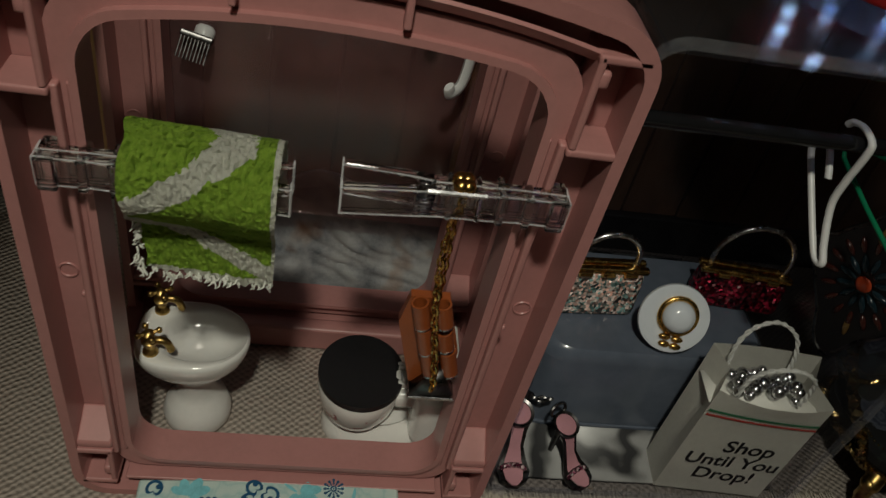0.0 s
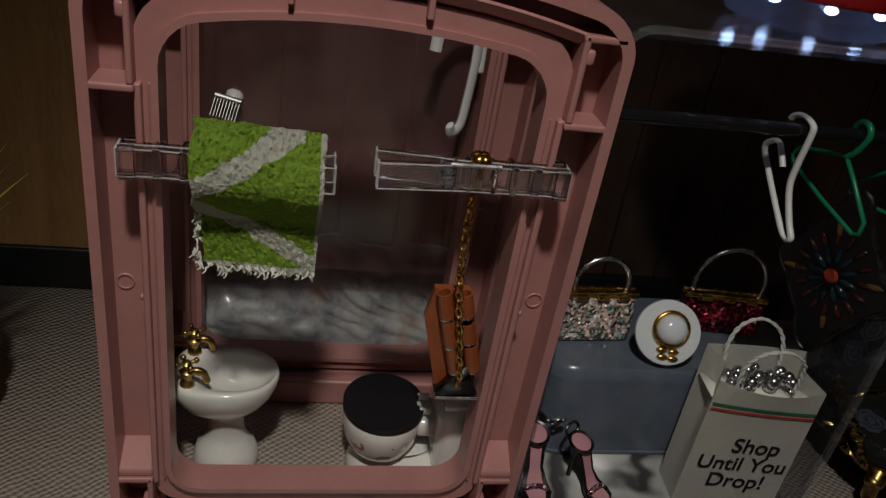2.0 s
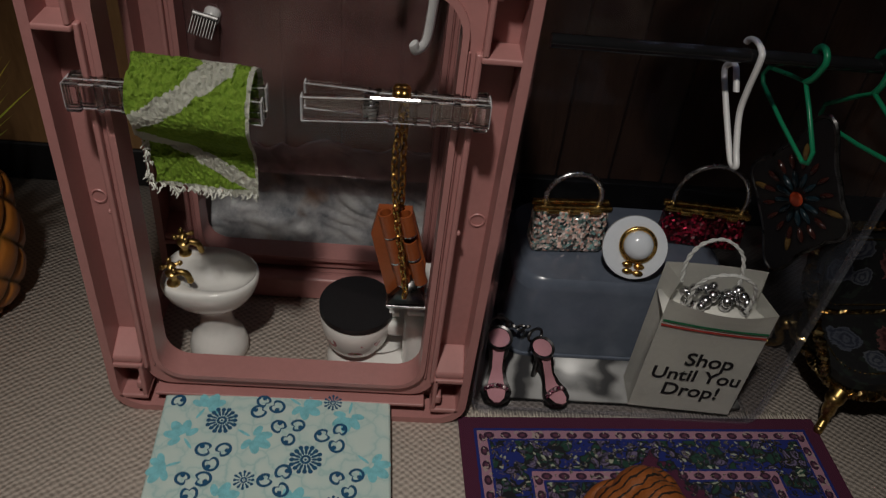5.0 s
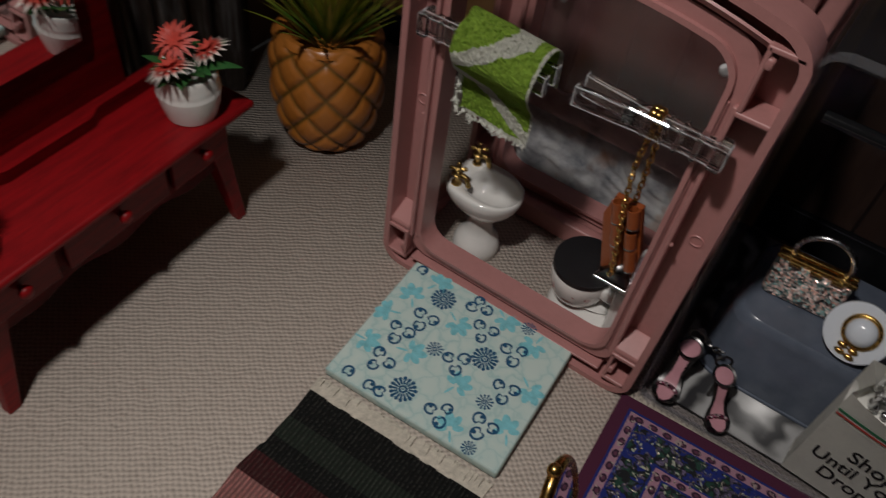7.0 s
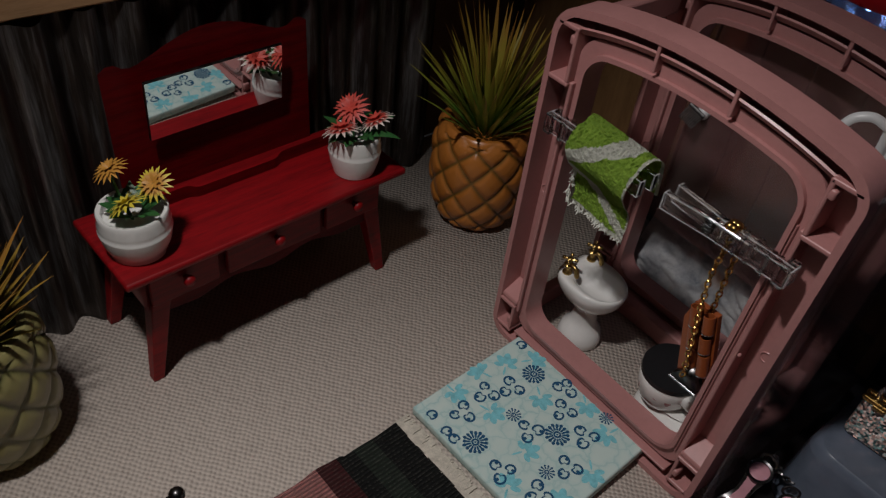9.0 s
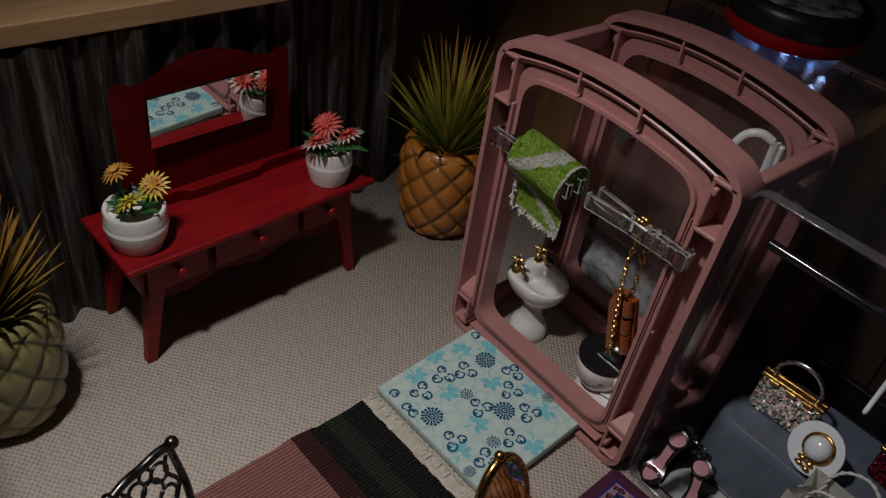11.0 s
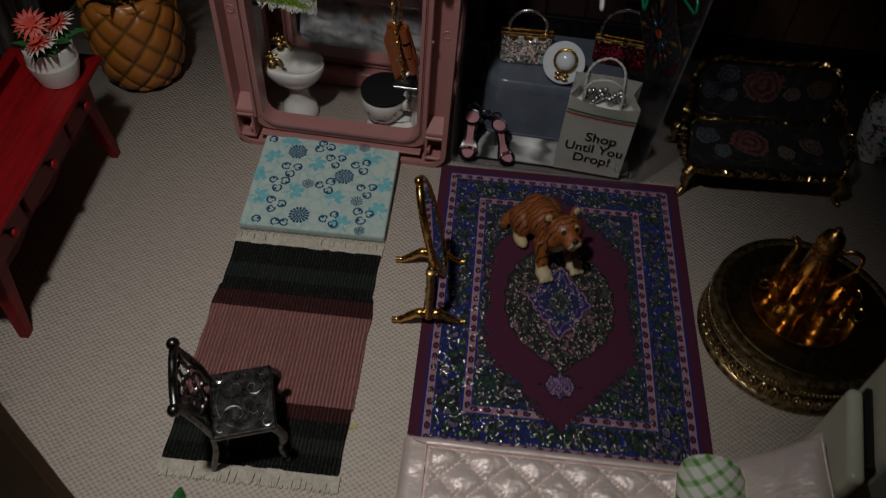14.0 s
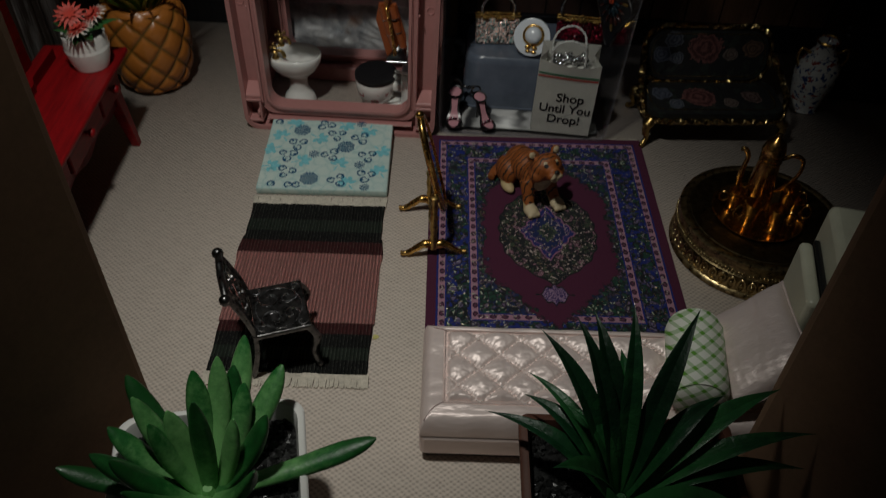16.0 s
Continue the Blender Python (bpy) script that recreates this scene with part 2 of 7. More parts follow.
def round_rect(w, h, r, n=6, cx=0.0, cz=0.0, arch=0.0):
    """Outline of a rounded rectangle, anticlockwise, with a bowed top."""
    pts = []
    for sx, sz, a0 in ((1, -1, -90), (1, 1, 0), (-1, 1, 90), (-1, -1, 180)):
        for i in range(n + 1):
            a = radians(a0 + 90 * i / n)
            pts.append((cx + sx * (w / 2 - r) + r * math.cos(a), cz + sz * (h / 2 - r) + r * math.sin(a)))
        if sx == 1 and sz == 1:
            for i in range(1, 12):
                s = i / 12
                pts.append((cx + (w / 2 - r) * (1 - 2 * s), cz + h / 2))
    if arch:
        pts = [(x, z + arch * max(0, (1 - ((x - cx) / (w / 2)) ** 2)) * (1 if z > cz + h / 4 else 0)) for x, z in pts]
    return pts


def ring_plate(bm, outer, inner, y0, y1):
    """A plate with a hole between two outlines of equal count in the xz plane."""
    n = len(outer)
    v = [[bm.verts.new((p[0], y, p[1])) for p in o] for o, y in ((outer, y0), (inner, y0), (outer, y1), (inner, y1))]
    for i in range(n):
        j = (i + 1) % n
        bm.faces.new((v[0][i], v[0][j], v[1][j], v[1][i]))
        bm.faces.new((v[2][j], v[2][i], v[3][i], v[3][j]))
        bm.faces.new((v[0][j], v[0][i], v[2][i], v[2][j]))
        bm.faces.new((v[1][i], v[1][j], v[3][j], v[3][i]))


def slab(bm, outline, z0, z1, m=None):
    """A flat plate from an outline in the xy plane."""
    a = [bm.verts.new((x, y, z0)) for x, y in outline]
    b = [bm.verts.new((x, y, z1)) for x, y in outline]
    n = len(a)
    bm.faces.new(list(reversed(a)))
    bm.faces.new(b)
    for i in range(n):
        bm.faces.new((a[i], a[(i + 1) % n], b[(i + 1) % n], b[i]))
    if m is not None:
        bmesh.ops.transform(bm, matrix=m, verts=a + b)


def structure(name, bm, material, label, category, smooth=True):
    return tagged(part(name, bm, material, None, "", None, smooth), label, category, "", "structure")


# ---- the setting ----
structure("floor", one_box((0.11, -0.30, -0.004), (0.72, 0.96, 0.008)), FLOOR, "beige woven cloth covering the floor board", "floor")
wall_back = structure("wall_back", one_box((0.13, 0.170, 0.0965), (0.74, 0.012, 0.197)), WALLWOOD, "dark brown wood panelled back wall", "wall")
plank = part("plank", one_box((-0.070, 0.1625, 0.1095), (0.0298, 0.003, 0.171), 0.0006), WALLWOOD, wall_back)
for i in range(1, 19):
    ob = new("plank", plank.data)
    ob.parent = wall_back
    ob.location = (0.031 * i, 0.0003 * (i % 3), 0)
structure("wall_back_board", one_box((-0.1645, 0.1615, 0.1095), (0.157, 0.005, 0.171), 0.0006), wood("plain_brown_veneer", (0.25, 0.135, 0.055), (0.17, 0.085, 0.034), 0.55, (6, 6, 1), 14, 0.0, 0.06), "plain brown veneered board in the back wall", "wall")
structure("baseboard", one_box((0.13, 0.161, 0.012), (0.74, 0.007, 0.024), 0.001), BLACK, "black baseboard along the back wall", "baseboard")
structure("wall_left", one_box((-0.262, -0.20, 0.087), (0.02, 0.76, 0.174)), CARD, "plain brown board behind the curtain", "wall")
structure("shelf_board", one_box((-0.285, -0.20, 0.182), (0.17, 0.76, 0.012), 0.001), BOARDWOOD, "plain wooden board over the curtain", "board")
structure("wall_room", one_box((0.1, 0.45, 0.25), (1.3, 0.02, 0.9)), plain("grey_room_wall", (0.30, 0.28, 0.25), 0.9, vary=0.1, scale=12), "plain grey wall of the room", "wall")
structure("wall_post", one_box((0.0745, 0.157, 0.16), (0.019, 0.006, 0.32), 0.001), TRIMWOOD, "light brown wooden post on the back wall", "trim")
structure("wall_upper", one_box((0.30, 0.1665, 0.2625), (0.43, 0.010, 0.134), 0.001), PANELWOOD, "brown oak veneer panel above the panelling", "wall")
bm = bmesh.new()
box(bm, (0.080, -0.003, 0.1325), (0.160, 0.006, 0.265), 0.001, pose(-0.043, -0.290, 0, 0, 0, -115))
box(bm, (-0.117, 0.003, 0.1325), (0.234, 0.006, 0.265), 0.001, pose(-0.046, -0.289, 0))
structure("wall_front_left", bm, CARD, "plain brown board folded out beside the front opening", "wall")
bm = bmesh.new()
box(bm, (0.080, 0.003, 0.110), (0.160, 0.006, 0.220), 0.001, pose(0.240, -0.293, 0, 0, 0, -58))
box(bm, (0.117, 0.003, 0.110), (0.234, 0.006, 0.220), 0.001, pose(0.243, -0.291, 0))
structure("wall_front_right", bm, CARD, "plain brown board folded out beside the front opening", "wall")
structure("wall_right", one_box((0.475, -0.07, 0.16), (0.01, 0.48, 0.32), 0.001), CARD, "plain brown board closing the side", "wall")
m, t, b = nodes_of("silver_streaked_film", 0.34, 0.55)
vec, x, y, z = coords(t)
st = noise_of(t, vec, 26, 5, 0.7, (1, 6, 0.22))
fn = noise_of(t, vec, 160, 4, 0.7, (1, 2, 0.15))
f = maths(t, "MULTIPLY_ADD", fn, 0.4, maths(t, "MULTIPLY", st, 0.6))
t.links.new(ramp(t, f, [(0.33, (0.03, 0.022, 0.018)), (0.49, (0.10, 0.08, 0.07)), (0.60, (0.30, 0.29, 0.29)), (0.72, (0.62, 0.62, 0.63))]), b.inputs["Base Color"])
bump(t, b, fn, 0.3, 0.0008)
CURTAIN = m


def curtain():
    bm = bmesh.new()
    rows = []
    for k in range(13):
        z = 0.175 * k / 12
        r = []
        for i in range(221):
            s = i / 220
            y = -0.44 + 0.505 * s
            x = -0.1955 - 0.12 * (y + 0.216) + 0.0045 * math.sin(2 * math.pi * y / 0.0235 + 0.9 * math.sin(y * 31)) + 0.0022 * math.sin(y * 130 + z * 9)
            if k == 0:
                x += 0.004 * noise.noise((y * 40, 0, 1.7))
            r.append(bm.verts.new((x, y, z + (0.0035 * abs(noise.noise((y * 60, 3, 0))) if k == 0 else 0))))
        rows.append(r)
    for a, b2 in zip(rows, rows[1:]):
        for i in range(220):
            bm.faces.new((a[i], a[i + 1], b2[i + 1], b2[i]))
    bmesh.ops.solidify(bm, geom=bm.faces[:], thickness=0.0006)
    tagged(part("curtain", bm, CURTAIN), "silver and brown streaked pleated film hung as a curtain", "curtain")


curtain()


# ---- the pink booth ----
def flared(bm):
    """The moulding widens towards its top on one side."""
    for v in bm.verts:
        v.co.x *= (1.008 + 0.062 * v.co.z / 0.195) if v.co.x > 0 else 0.98
    return bm


def booth_frame(name, y0, parent):
    n = 6
    outer = round_rect(0.147, 0.200, 0.0115, n, 0, 0.100, 0.0105)
    edge = round_rect(0.1405, 0.1935, 0.0095, n, 0, 0.100, 0.0102)
    board = round_rect(0.1185, 0.1785, 0.010, n, 0, 0.1015, 0.0075)
    lip = round_rect(0.1095, 0.1690, 0.0120, n, 0, 0.102, 0.006)
    hole = round_rect(0.1055, 0.1650, 0.0105, n, 0, 0.102, 0.006)
    bm = bmesh.new()
    ring_plate(bm, edge, board, y0 + 0.0090, y0 + 0.0110)
    fr = part(name, flared(bm), PINK, parent)
    bm = bmesh.new()
    ring_plate(bm, board, lip, y0 + 0.0010, y0 + 0.0105)
    part("inner_board", flared(bm), PINK, fr)
    bm = bmesh.new()
    ring_plate(bm, outer, edge, y0 - 0.004, y0 + 0.012)
    part("outer_rim", flared(bm), PINK, fr)
    bm = bmesh.new()
    ring_plate(bm, lip, hole, y0 - 0.0012, y0 + 0.0112)
    part("opening_lip", flared(bm), PINK, fr)
    for sx in (-1, 1):
        for x0, w0, h0 in ((0.0583, 0.0020, 0.0030), (0.0553, 0.0010, 0.0014)):
            bm = bmesh.new()
            box(bm, (sx * x0, y0 + 0.0012 - h0 / 2, 0.096), (w0, h0, 0.146), 0.0005)
            part("upright_rib", flared(bm), PINK, fr)
        for z0, h, tab in ((0.010, 0.016, -1), (0.170, 0.024, 1)):
            bm = bmesh.new()
            box(bm, (sx * 0.0648, y0 + 0.0025, z0 + h), (0.0122, 0.013, 0.0022), 0.0006)
            box(bm, (sx * 0.0648, y0 + 0.0025, z0 - 0.002), (0.0122, 0.013, 0.0022), 0.0006)
            box(bm, (sx * 0.0598, y0 + 0.0025, z0 + h / 2), (0.0018, 0.013, h + 0.002), 0.0006)
            box(bm, (sx * 0.0612, y0 - 0.0010, z0 + h * (0.78 if tab > 0 else 0.3)), (0.0030, 0.006, 0.0045), 0.0009)
            part("corner_socket", flared(bm), PINK, fr)
        bm = bmesh.new()
        box(bm, (sx * 0.0648, y0 + 0.0030, 0.0315), (0.0118, 0.0120, 0.0090), 0.0008)
        for v in bm.verts:
            if v.co.z > 0.032:
                v.co.z -= 0.5 * max(0.0, y0 + 0.009 - v.co.y)
        part("sloped_block", flared(bm), PINK, fr)
        bm = bmesh.new()
        tube(bm, [(sx * 0.0668 + 0.0026 * math.cos(2 * math.pi * i / 24), y0 + 0.0088, 0.100 + 0.0026 * math.sin(2 * math.pi * i / 24)) for i in range(24)], 0.0004, 6, True)
        part("moulding_ring", flared(bm), PINK, fr)
        bm = bmesh.new()
        ball(bm, (sx * 0.0598, y0 - 0.0004, 0.1005), 0.0011, 8, (0.8, 1, 1))
        part("moulding_nib", flared(bm), PINK, fr)
    bm = bmesh.new()
    arc = [(0.062 * (1 - 2 * i / 24), y0 - 0.0005, 0.1925 + 0.0088 * (1 - (1 - 2 * i / 24) ** 2)) for i in range(25)]
    tube(bm, arc, 0.0010, 6, False, 2.8)
    for cx in (-0.018, 0.018):
        box(bm, (cx, y0 + 0.0025, 0.2005), (0.0016, 0.012, 0.0125), 0.0004)
    part("top_rib", flared(bm), PINK, fr)
    bm = bmesh.new()
    box(bm, (0, y0 + 0.0015, 0.0095), (0.112, 0.009, 0.0014), 0.0004)
    part("bottom_rib", flared(bm), PINK, fr)
    return fr


booth = thing("plastic_booth", pose(0, 0, 0), "dusty pink moulded plastic booth of two open frames", "booth")
booth_frame("front_frame", 0.0, booth)
booth_frame("rear_frame", 0.080, booth)
for sx in (-1, 1):
    for z0 in (0.187, 0.006):
        part("side_rail", one_box((sx * 0.0695 + (0.003 if sx > 0 and z0 > 0.1 else 0), 0.046, z0), (0.007, 0.068, 0.012), 0.0012), PINK, booth)
part("rear_panel", one_box((0.001, 0.0925, 0.125), (0.124, 0.0012, 0.132), 0.0004), ROSY, booth, "hazy see-through back panel")
part("rear_sill", one_box((0, 0.0735, 0.0065), (0.125, 0.007, 0.013), 0.0012), PINK, booth)


# ---- clear boxes ----
def clear_box(name, x0, x1, y0, y1, z1, label, wider=0.0):
    th = 0.0016

    def leaning(bm):
        for v in bm.verts:
            v.co.x += wider * max(0, v.co.z) / z1 * (0.5 + v.co.x / (x1 - x0))
        return bm

    ob = thing(name, pose((x0 + x1) / 2, (y0 + y1) / 2, 0), label, "box")
    w, d = x1 - x0, y1 - y0
    for nm, c, s in (("side_wall", (-w / 2 + th / 2, 0, z1 / 2), (th, d, z1)), ("side_wall", (w / 2 - th / 2, 0, z1 / 2), (th, d, z1)),
                     ("top_wall", (0, 0, z1 - th / 2), (w - 2 * th, d, th)), ("base_wall", (0, 0, th / 2 + 0.0015), (w - 2 * th, d, th)),
                     ("end_wall", (0, d / 2 - th / 2, z1 / 2), (w - 2 * th, th, z1 - 2 * th))):
        part(nm, leaning(one_box(c, s, 0.0005)), DUSTY if nm == "top_wall" else CLEAR, ob)
    bm = bmesh.new()
    ring_plate(bm, round_rect(w + 0.0022, z1 + 0.002, 0.009, 6, 0, z1 / 2 + 0.001), round_rect(w + 0.0004, z1 - 0.0016, 0.0075, 6, 0, z1 / 2 + 0.001), -d / 2 - 0.001, -d / 2 + 0.0025)
    part("rim", leaning(bm), LIP, ob, "thick clear moulded rim")
    return ob


clear_box("display_box", 0.0785, 0.2045, 0.0035, 0.153, 0.196, "clear plastic box lying with its open side forward", 0.011)
clear_box("rear_box", -0.064, 0.070, 0.094, 0.153, 0.197, "clear plastic box standing behind the pink booth")
m, t, b = nodes_of("grey_marble_paper", 0.35)
vec, x, y, z = coords(t)
w1 = noise_of(t, vec, 40, 5, 0.6)
wv = node(t, "ShaderNodeTexWave", Scale=14.0, Distortion=22.0, Detail=3.0)
t.links.new(vec, wv.inputs["Vector"])
t.links.new(ramp(t, maths(t, "MULTIPLY_ADD", w1, 0.5, maths(t, "MULTIPLY", wv.outputs["Fac"], 0.5)), [(0.30, (0.03, 0.03, 0.033)), (0.42, (0.14, 0.14, 0.14)), (0.55, (0.30, 0.30, 0.30)), (0.8, (0.42, 0.42, 0.42))]), b.inputs["Base Color"])
MARBLE = m
tagged(part("marble_sheet", one_box((0.1415, 0.079, 0.0042), (0.117, 0.140, 0.0012)), MARBLE), "grey and white marbled paper lining the clear box", "paper")

# ---- printed cloth mat ----
m, t, b = nodes_of("mint_marbled_cloth", 0.85)
vec, x, y, z = coords(t)
v = node(t, "ShaderNodeTexVoronoi", Scale=110.0)
v.feature = "DISTANCE_TO_EDGE"
nz = node(t, "ShaderNodeTexNoise", Scale=120.0, Detail=3.0)
t.links.new(vec, nz.inputs["Vector"])
add = t.nodes.new("ShaderNodeVectorMath")
add.operation = "MULTIPLY_ADD"
t.links.new(nz.outputs["Color"], add.inputs[0])
add.inputs[1].default_value = (0.012, 0.012, 0.012)
t.links.new(vec, add.inputs[2])
t.links.new(add.outputs[0], v.inputs["Vector"])
c = ramp(t, v.outputs["Distance"], [(0.0, (0.27, 0.47, 0.47)), (0.07, (0.48, 0.60, 0.57)), (0.25, (0.57, 0.65, 0.60))])
t.links.new(mixed(t, noise_of(t, vec, 30, 3), c, (0.46, 0.58, 0.55)), b.inputs["Base Color"])
bump(t, b, noise_of(t, vec, 1800, 2), 0.25, 0.0003)
MINT = m
TEAL = plain("dark_teal_print", (0.004, 0.065, 0.15), 0.8, vary=0.2, scale=400, relief=0)
AQUA = plain("aqua_print", (0.19, 0.50, 0.56), 0.8, vary=0.2, scale=300, relief=0)


def disc(bm, x, y, r, z, seg=10, sx=1.0, rot=0.0):
    vs = []
    z += 1e-6 * (len(bm.verts) % 43)
    for i in range(seg):
        a = 2 * math.pi * i / seg
        px, py = r * sx * math.cos(a), r * math.sin(a)
        vs.append(bm.verts.new((x + px * math.cos(rot) - py * math.sin(rot), y + px * math.sin(rot) + py * math.cos(rot), z)))
    bm.faces.new(vs)


def annulus(bm, x, y, r0, r1, z, seg=14, a0=0.0, a1=2 * math.pi):
    z += 1e-6 * (len(bm.verts) % 43)
    a = [a0 + (a1 - a0) * i / seg for i in range(seg + 1)]
    p = [[bm.verts.new((x + r * math.cos(k), y + r * math.sin(k), z)) for k in a] for r in (r0, r1)]
    for i in range(seg):
        bm.faces.new((p[0][i], p[1][i], p[1][i + 1], p[0][i + 1]))


def cloth_mat():
    w, d, h = 0.0925, 0.0785, 0.0060
    ob = thing("cloth_mat", pose(-0.0020, -0.0402, 0.0022, 2.9, 0, 2.8), "mint cloth-covered mat printed with teal flowers on the floor", "mat")
    part("board", one_box((0, 0, h / 2), (w, d, h), 0.0009), MINT, ob)
    part("edge_binding", one_box((0, 0, 0.0006), (w - 0.002, d - 0.002, 0.0012)), plain("grey_green_board", (0.20, 0.25, 0.21), 0.8), ob)
    z = h + 0.00015

    def inside(px, py, r):
        return max(r - w / 2, min(w / 2 - r, px)), max(r - d / 2, min(d / 2 - r, py))

    def kidney(bm, x, y, r, a, wide):
        """A ring pinched in on one side, with a dot in it."""
        pts = []
        for i in range(22):
            q = 2 * math.pi * i / 22
            rr = r * (1 - 0.55 * math.exp(-(((q + math.pi) % (2 * math.pi) - math.pi) / 0.42) ** 2))
            pts.append((rr * math.cos(q), 0.92 * rr * math.sin(q)))
        zz = z + 1e-6 * (len(bm.verts) % 43)
        ca, sa = math.cos(a), math.sin(a)
        ring = []
        for k in (1.0, 1.0 - wide / r):
            ring.append([bm.verts.new((x + k * (u * ca - v * sa), y + k * (u * sa + v * ca), zz)) for u, v in pts])
        for i in range(22):
            j = (i + 1) % 22
            bm.faces.new((ring[0][i], ring[0][j], ring[1][j], ring[1][i]))
        disc(bm, x + 0.45 * r * math.cos(a + 2.2), y + 0.45 * r * math.sin(a + 2.2), 0.30 * r, z, 8)

    bm = bmesh.new()
    rng = random.Random(5)
    big = ((-0.0218, 0.0262, 0.0060), (-0.0101, -0.0280, 0.0063), (0.0129, 0.0079, 0.0062), (-0.0097, -0.0012, 0.0039), (0.0245, -0.0121, 0.0039), (0.0223, 0.0360, 0.0037), (0.0299, -0.0360, 0.0034))
    for px, py, r in big:
        px, py = inside(px, py, r)
        k = 16 if r > 0.004 else 12
        annulus(bm, px, py, r * 0.17, r * 0.34, z, 14)
        disc(bm, px, py, r * 0.09, z, 8)
        for i in range(k):
            a = 2 * math.pi * i / k
            disc(bm, px + 0.62 * r * math.cos(a), py + 0.62 * r * math.sin(a), r * 0.095, z, 6, 3.0, a)
            far = 0.93 if i % 2 else 0.86
            disc(bm, px + far * r * math.cos(a), py + far * r * math.sin(a), r * 0.155, z, 7, 1.15, a)
    clover = ((-0.0230, 0.0102, 0.5), (-0.0288, -0.0028, 2.6), (-0.0274, -0.0210, 0.2), (-0.0047, 0.0340, 1.9), (0.0050, 0.0215, 2.7), (0.0025, -0.0015, 1.0), (0.0231, 0.0185, 0.9), (0.0295, -0.0019, 0.7), (0.0101, -0.0289, 1.1), (0.0300, -0.0234, 0.4))
    for px, py, rot in clover:
        for i in range(3):
            a = rot + 2.094 * i
            q = inside(px + 0.0043 * math.cos(a), py + 0.0043 * math.sin(a), 0.0034)
            kidney(bm, *q, 0.0034 * rng.uniform(0.92, 1.08), a + math.pi + rng.uniform(-0.5, 0.5), 0.00118)
    for px, py in ((-0.0405, 0.0355), (-0.0240, -0.0352), (-0.0182, -0.0350), (-0.0362, -0.0345)):
        kidney(bm, px, py, 0.0033, rng.uniform(0, 6), 0.00118)
    tagged(part("flower_print", bm, TEAL, ob, "dark teal flower print", None, False), kind="stuff")
    bm = bmesh.new()
    sprigs = ((-0.0357, 0.0184), (-0.0410, 0.0045), (-0.0405, -0.0155), (-0.0188, -0.0091), (-0.0290, 0.0330), (-0.0088, 0.0181), (0.0091, -0.0123), (0.0290, 0.0290), (0.0385, 0.0055), (0.0100, 0.0345), (0.0400, -0.0195), (0.0180, -0.0325))
    for px, py in sprigs:
        base = rng.uniform(0, 6)
        for da, rr, sz, ln in ((0, 0.0048, 0.0022, 1.8), (0.75, 0.0046, 0.0019, 1.8), (-0.75, 0.0046, 0.0019, 1.8), (1.6, 0.0038, 0.0015, 1.8), (-1.6, 0.0038, 0.0015, 1.8), (3.14, 0.0040, 0.0006, 5.0)):
            a = base + da
            disc(bm, *inside(px + rr * math.cos(a), py + rr * math.sin(a), 0.0033), sz, z - 0.0001, 12, ln, a)
    tagged(part("leaf_print", bm, AQUA, ob, "pale aqua leaf print", None, False), kind="stuff")


cloth_mat()

# ---- rugs ----
m, t, b = nodes_of("ribbed_striped_wool", 0.92)
vec, x, y, z = coords(t)
nn = noise_of(t, vec, 500, 3)
yy = maths(t, "MULTIPLY_ADD", nn, 0.0012, maths(t, "DIVIDE", maths(t, "ADD", y, 0.0728), 0.1456))
G0, G1, MR, PK = (0.006, 0.010, 0.010), (0.040, 0.062, 0.044), (0.14, 0.026, 0.030), (0.90, 0.42, 0.39)
rp = t.nodes.new("ShaderNodeValToRGB")
rp.color_ramp.interpolation = "CONSTANT"
stops = [(0, G0), (0.07, G1), (0.13, G0), (0.20, MR), (0.26, PK), (0.665, MR), (0.745, G0), (0.81, G1), (0.89, G0)]
el = rp.color_ramp.elements
while len(el) < len(stops):
    el.new(0.5)
for e, (p, c) in zip(el, stops):
    e.position, e.color = p, (*c, 1)
t.links.new(yy, rp.inputs[0])
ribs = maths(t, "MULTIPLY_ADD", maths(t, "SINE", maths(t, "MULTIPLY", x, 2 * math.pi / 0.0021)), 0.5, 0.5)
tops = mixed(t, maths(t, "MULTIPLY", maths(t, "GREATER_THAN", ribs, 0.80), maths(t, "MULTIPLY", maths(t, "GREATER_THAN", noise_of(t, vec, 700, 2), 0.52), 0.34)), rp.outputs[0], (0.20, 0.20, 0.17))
# shade between the ribs is put into the colour as near-black furrows
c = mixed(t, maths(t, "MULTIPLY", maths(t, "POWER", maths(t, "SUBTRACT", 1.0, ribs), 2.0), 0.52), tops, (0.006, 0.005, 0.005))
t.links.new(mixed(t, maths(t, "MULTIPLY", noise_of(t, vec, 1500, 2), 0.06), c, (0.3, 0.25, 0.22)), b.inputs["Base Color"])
bump(t, b, maths(t, "MULTIPLY_ADD", nn, 0.4, ribs), 1.0, 0.0016)
STRIPE = m
CREAM = plain("cream_cotton", (0.55, 0.50, 0.42), 0.9, vary=0.25, scale=400, relief=0.3)


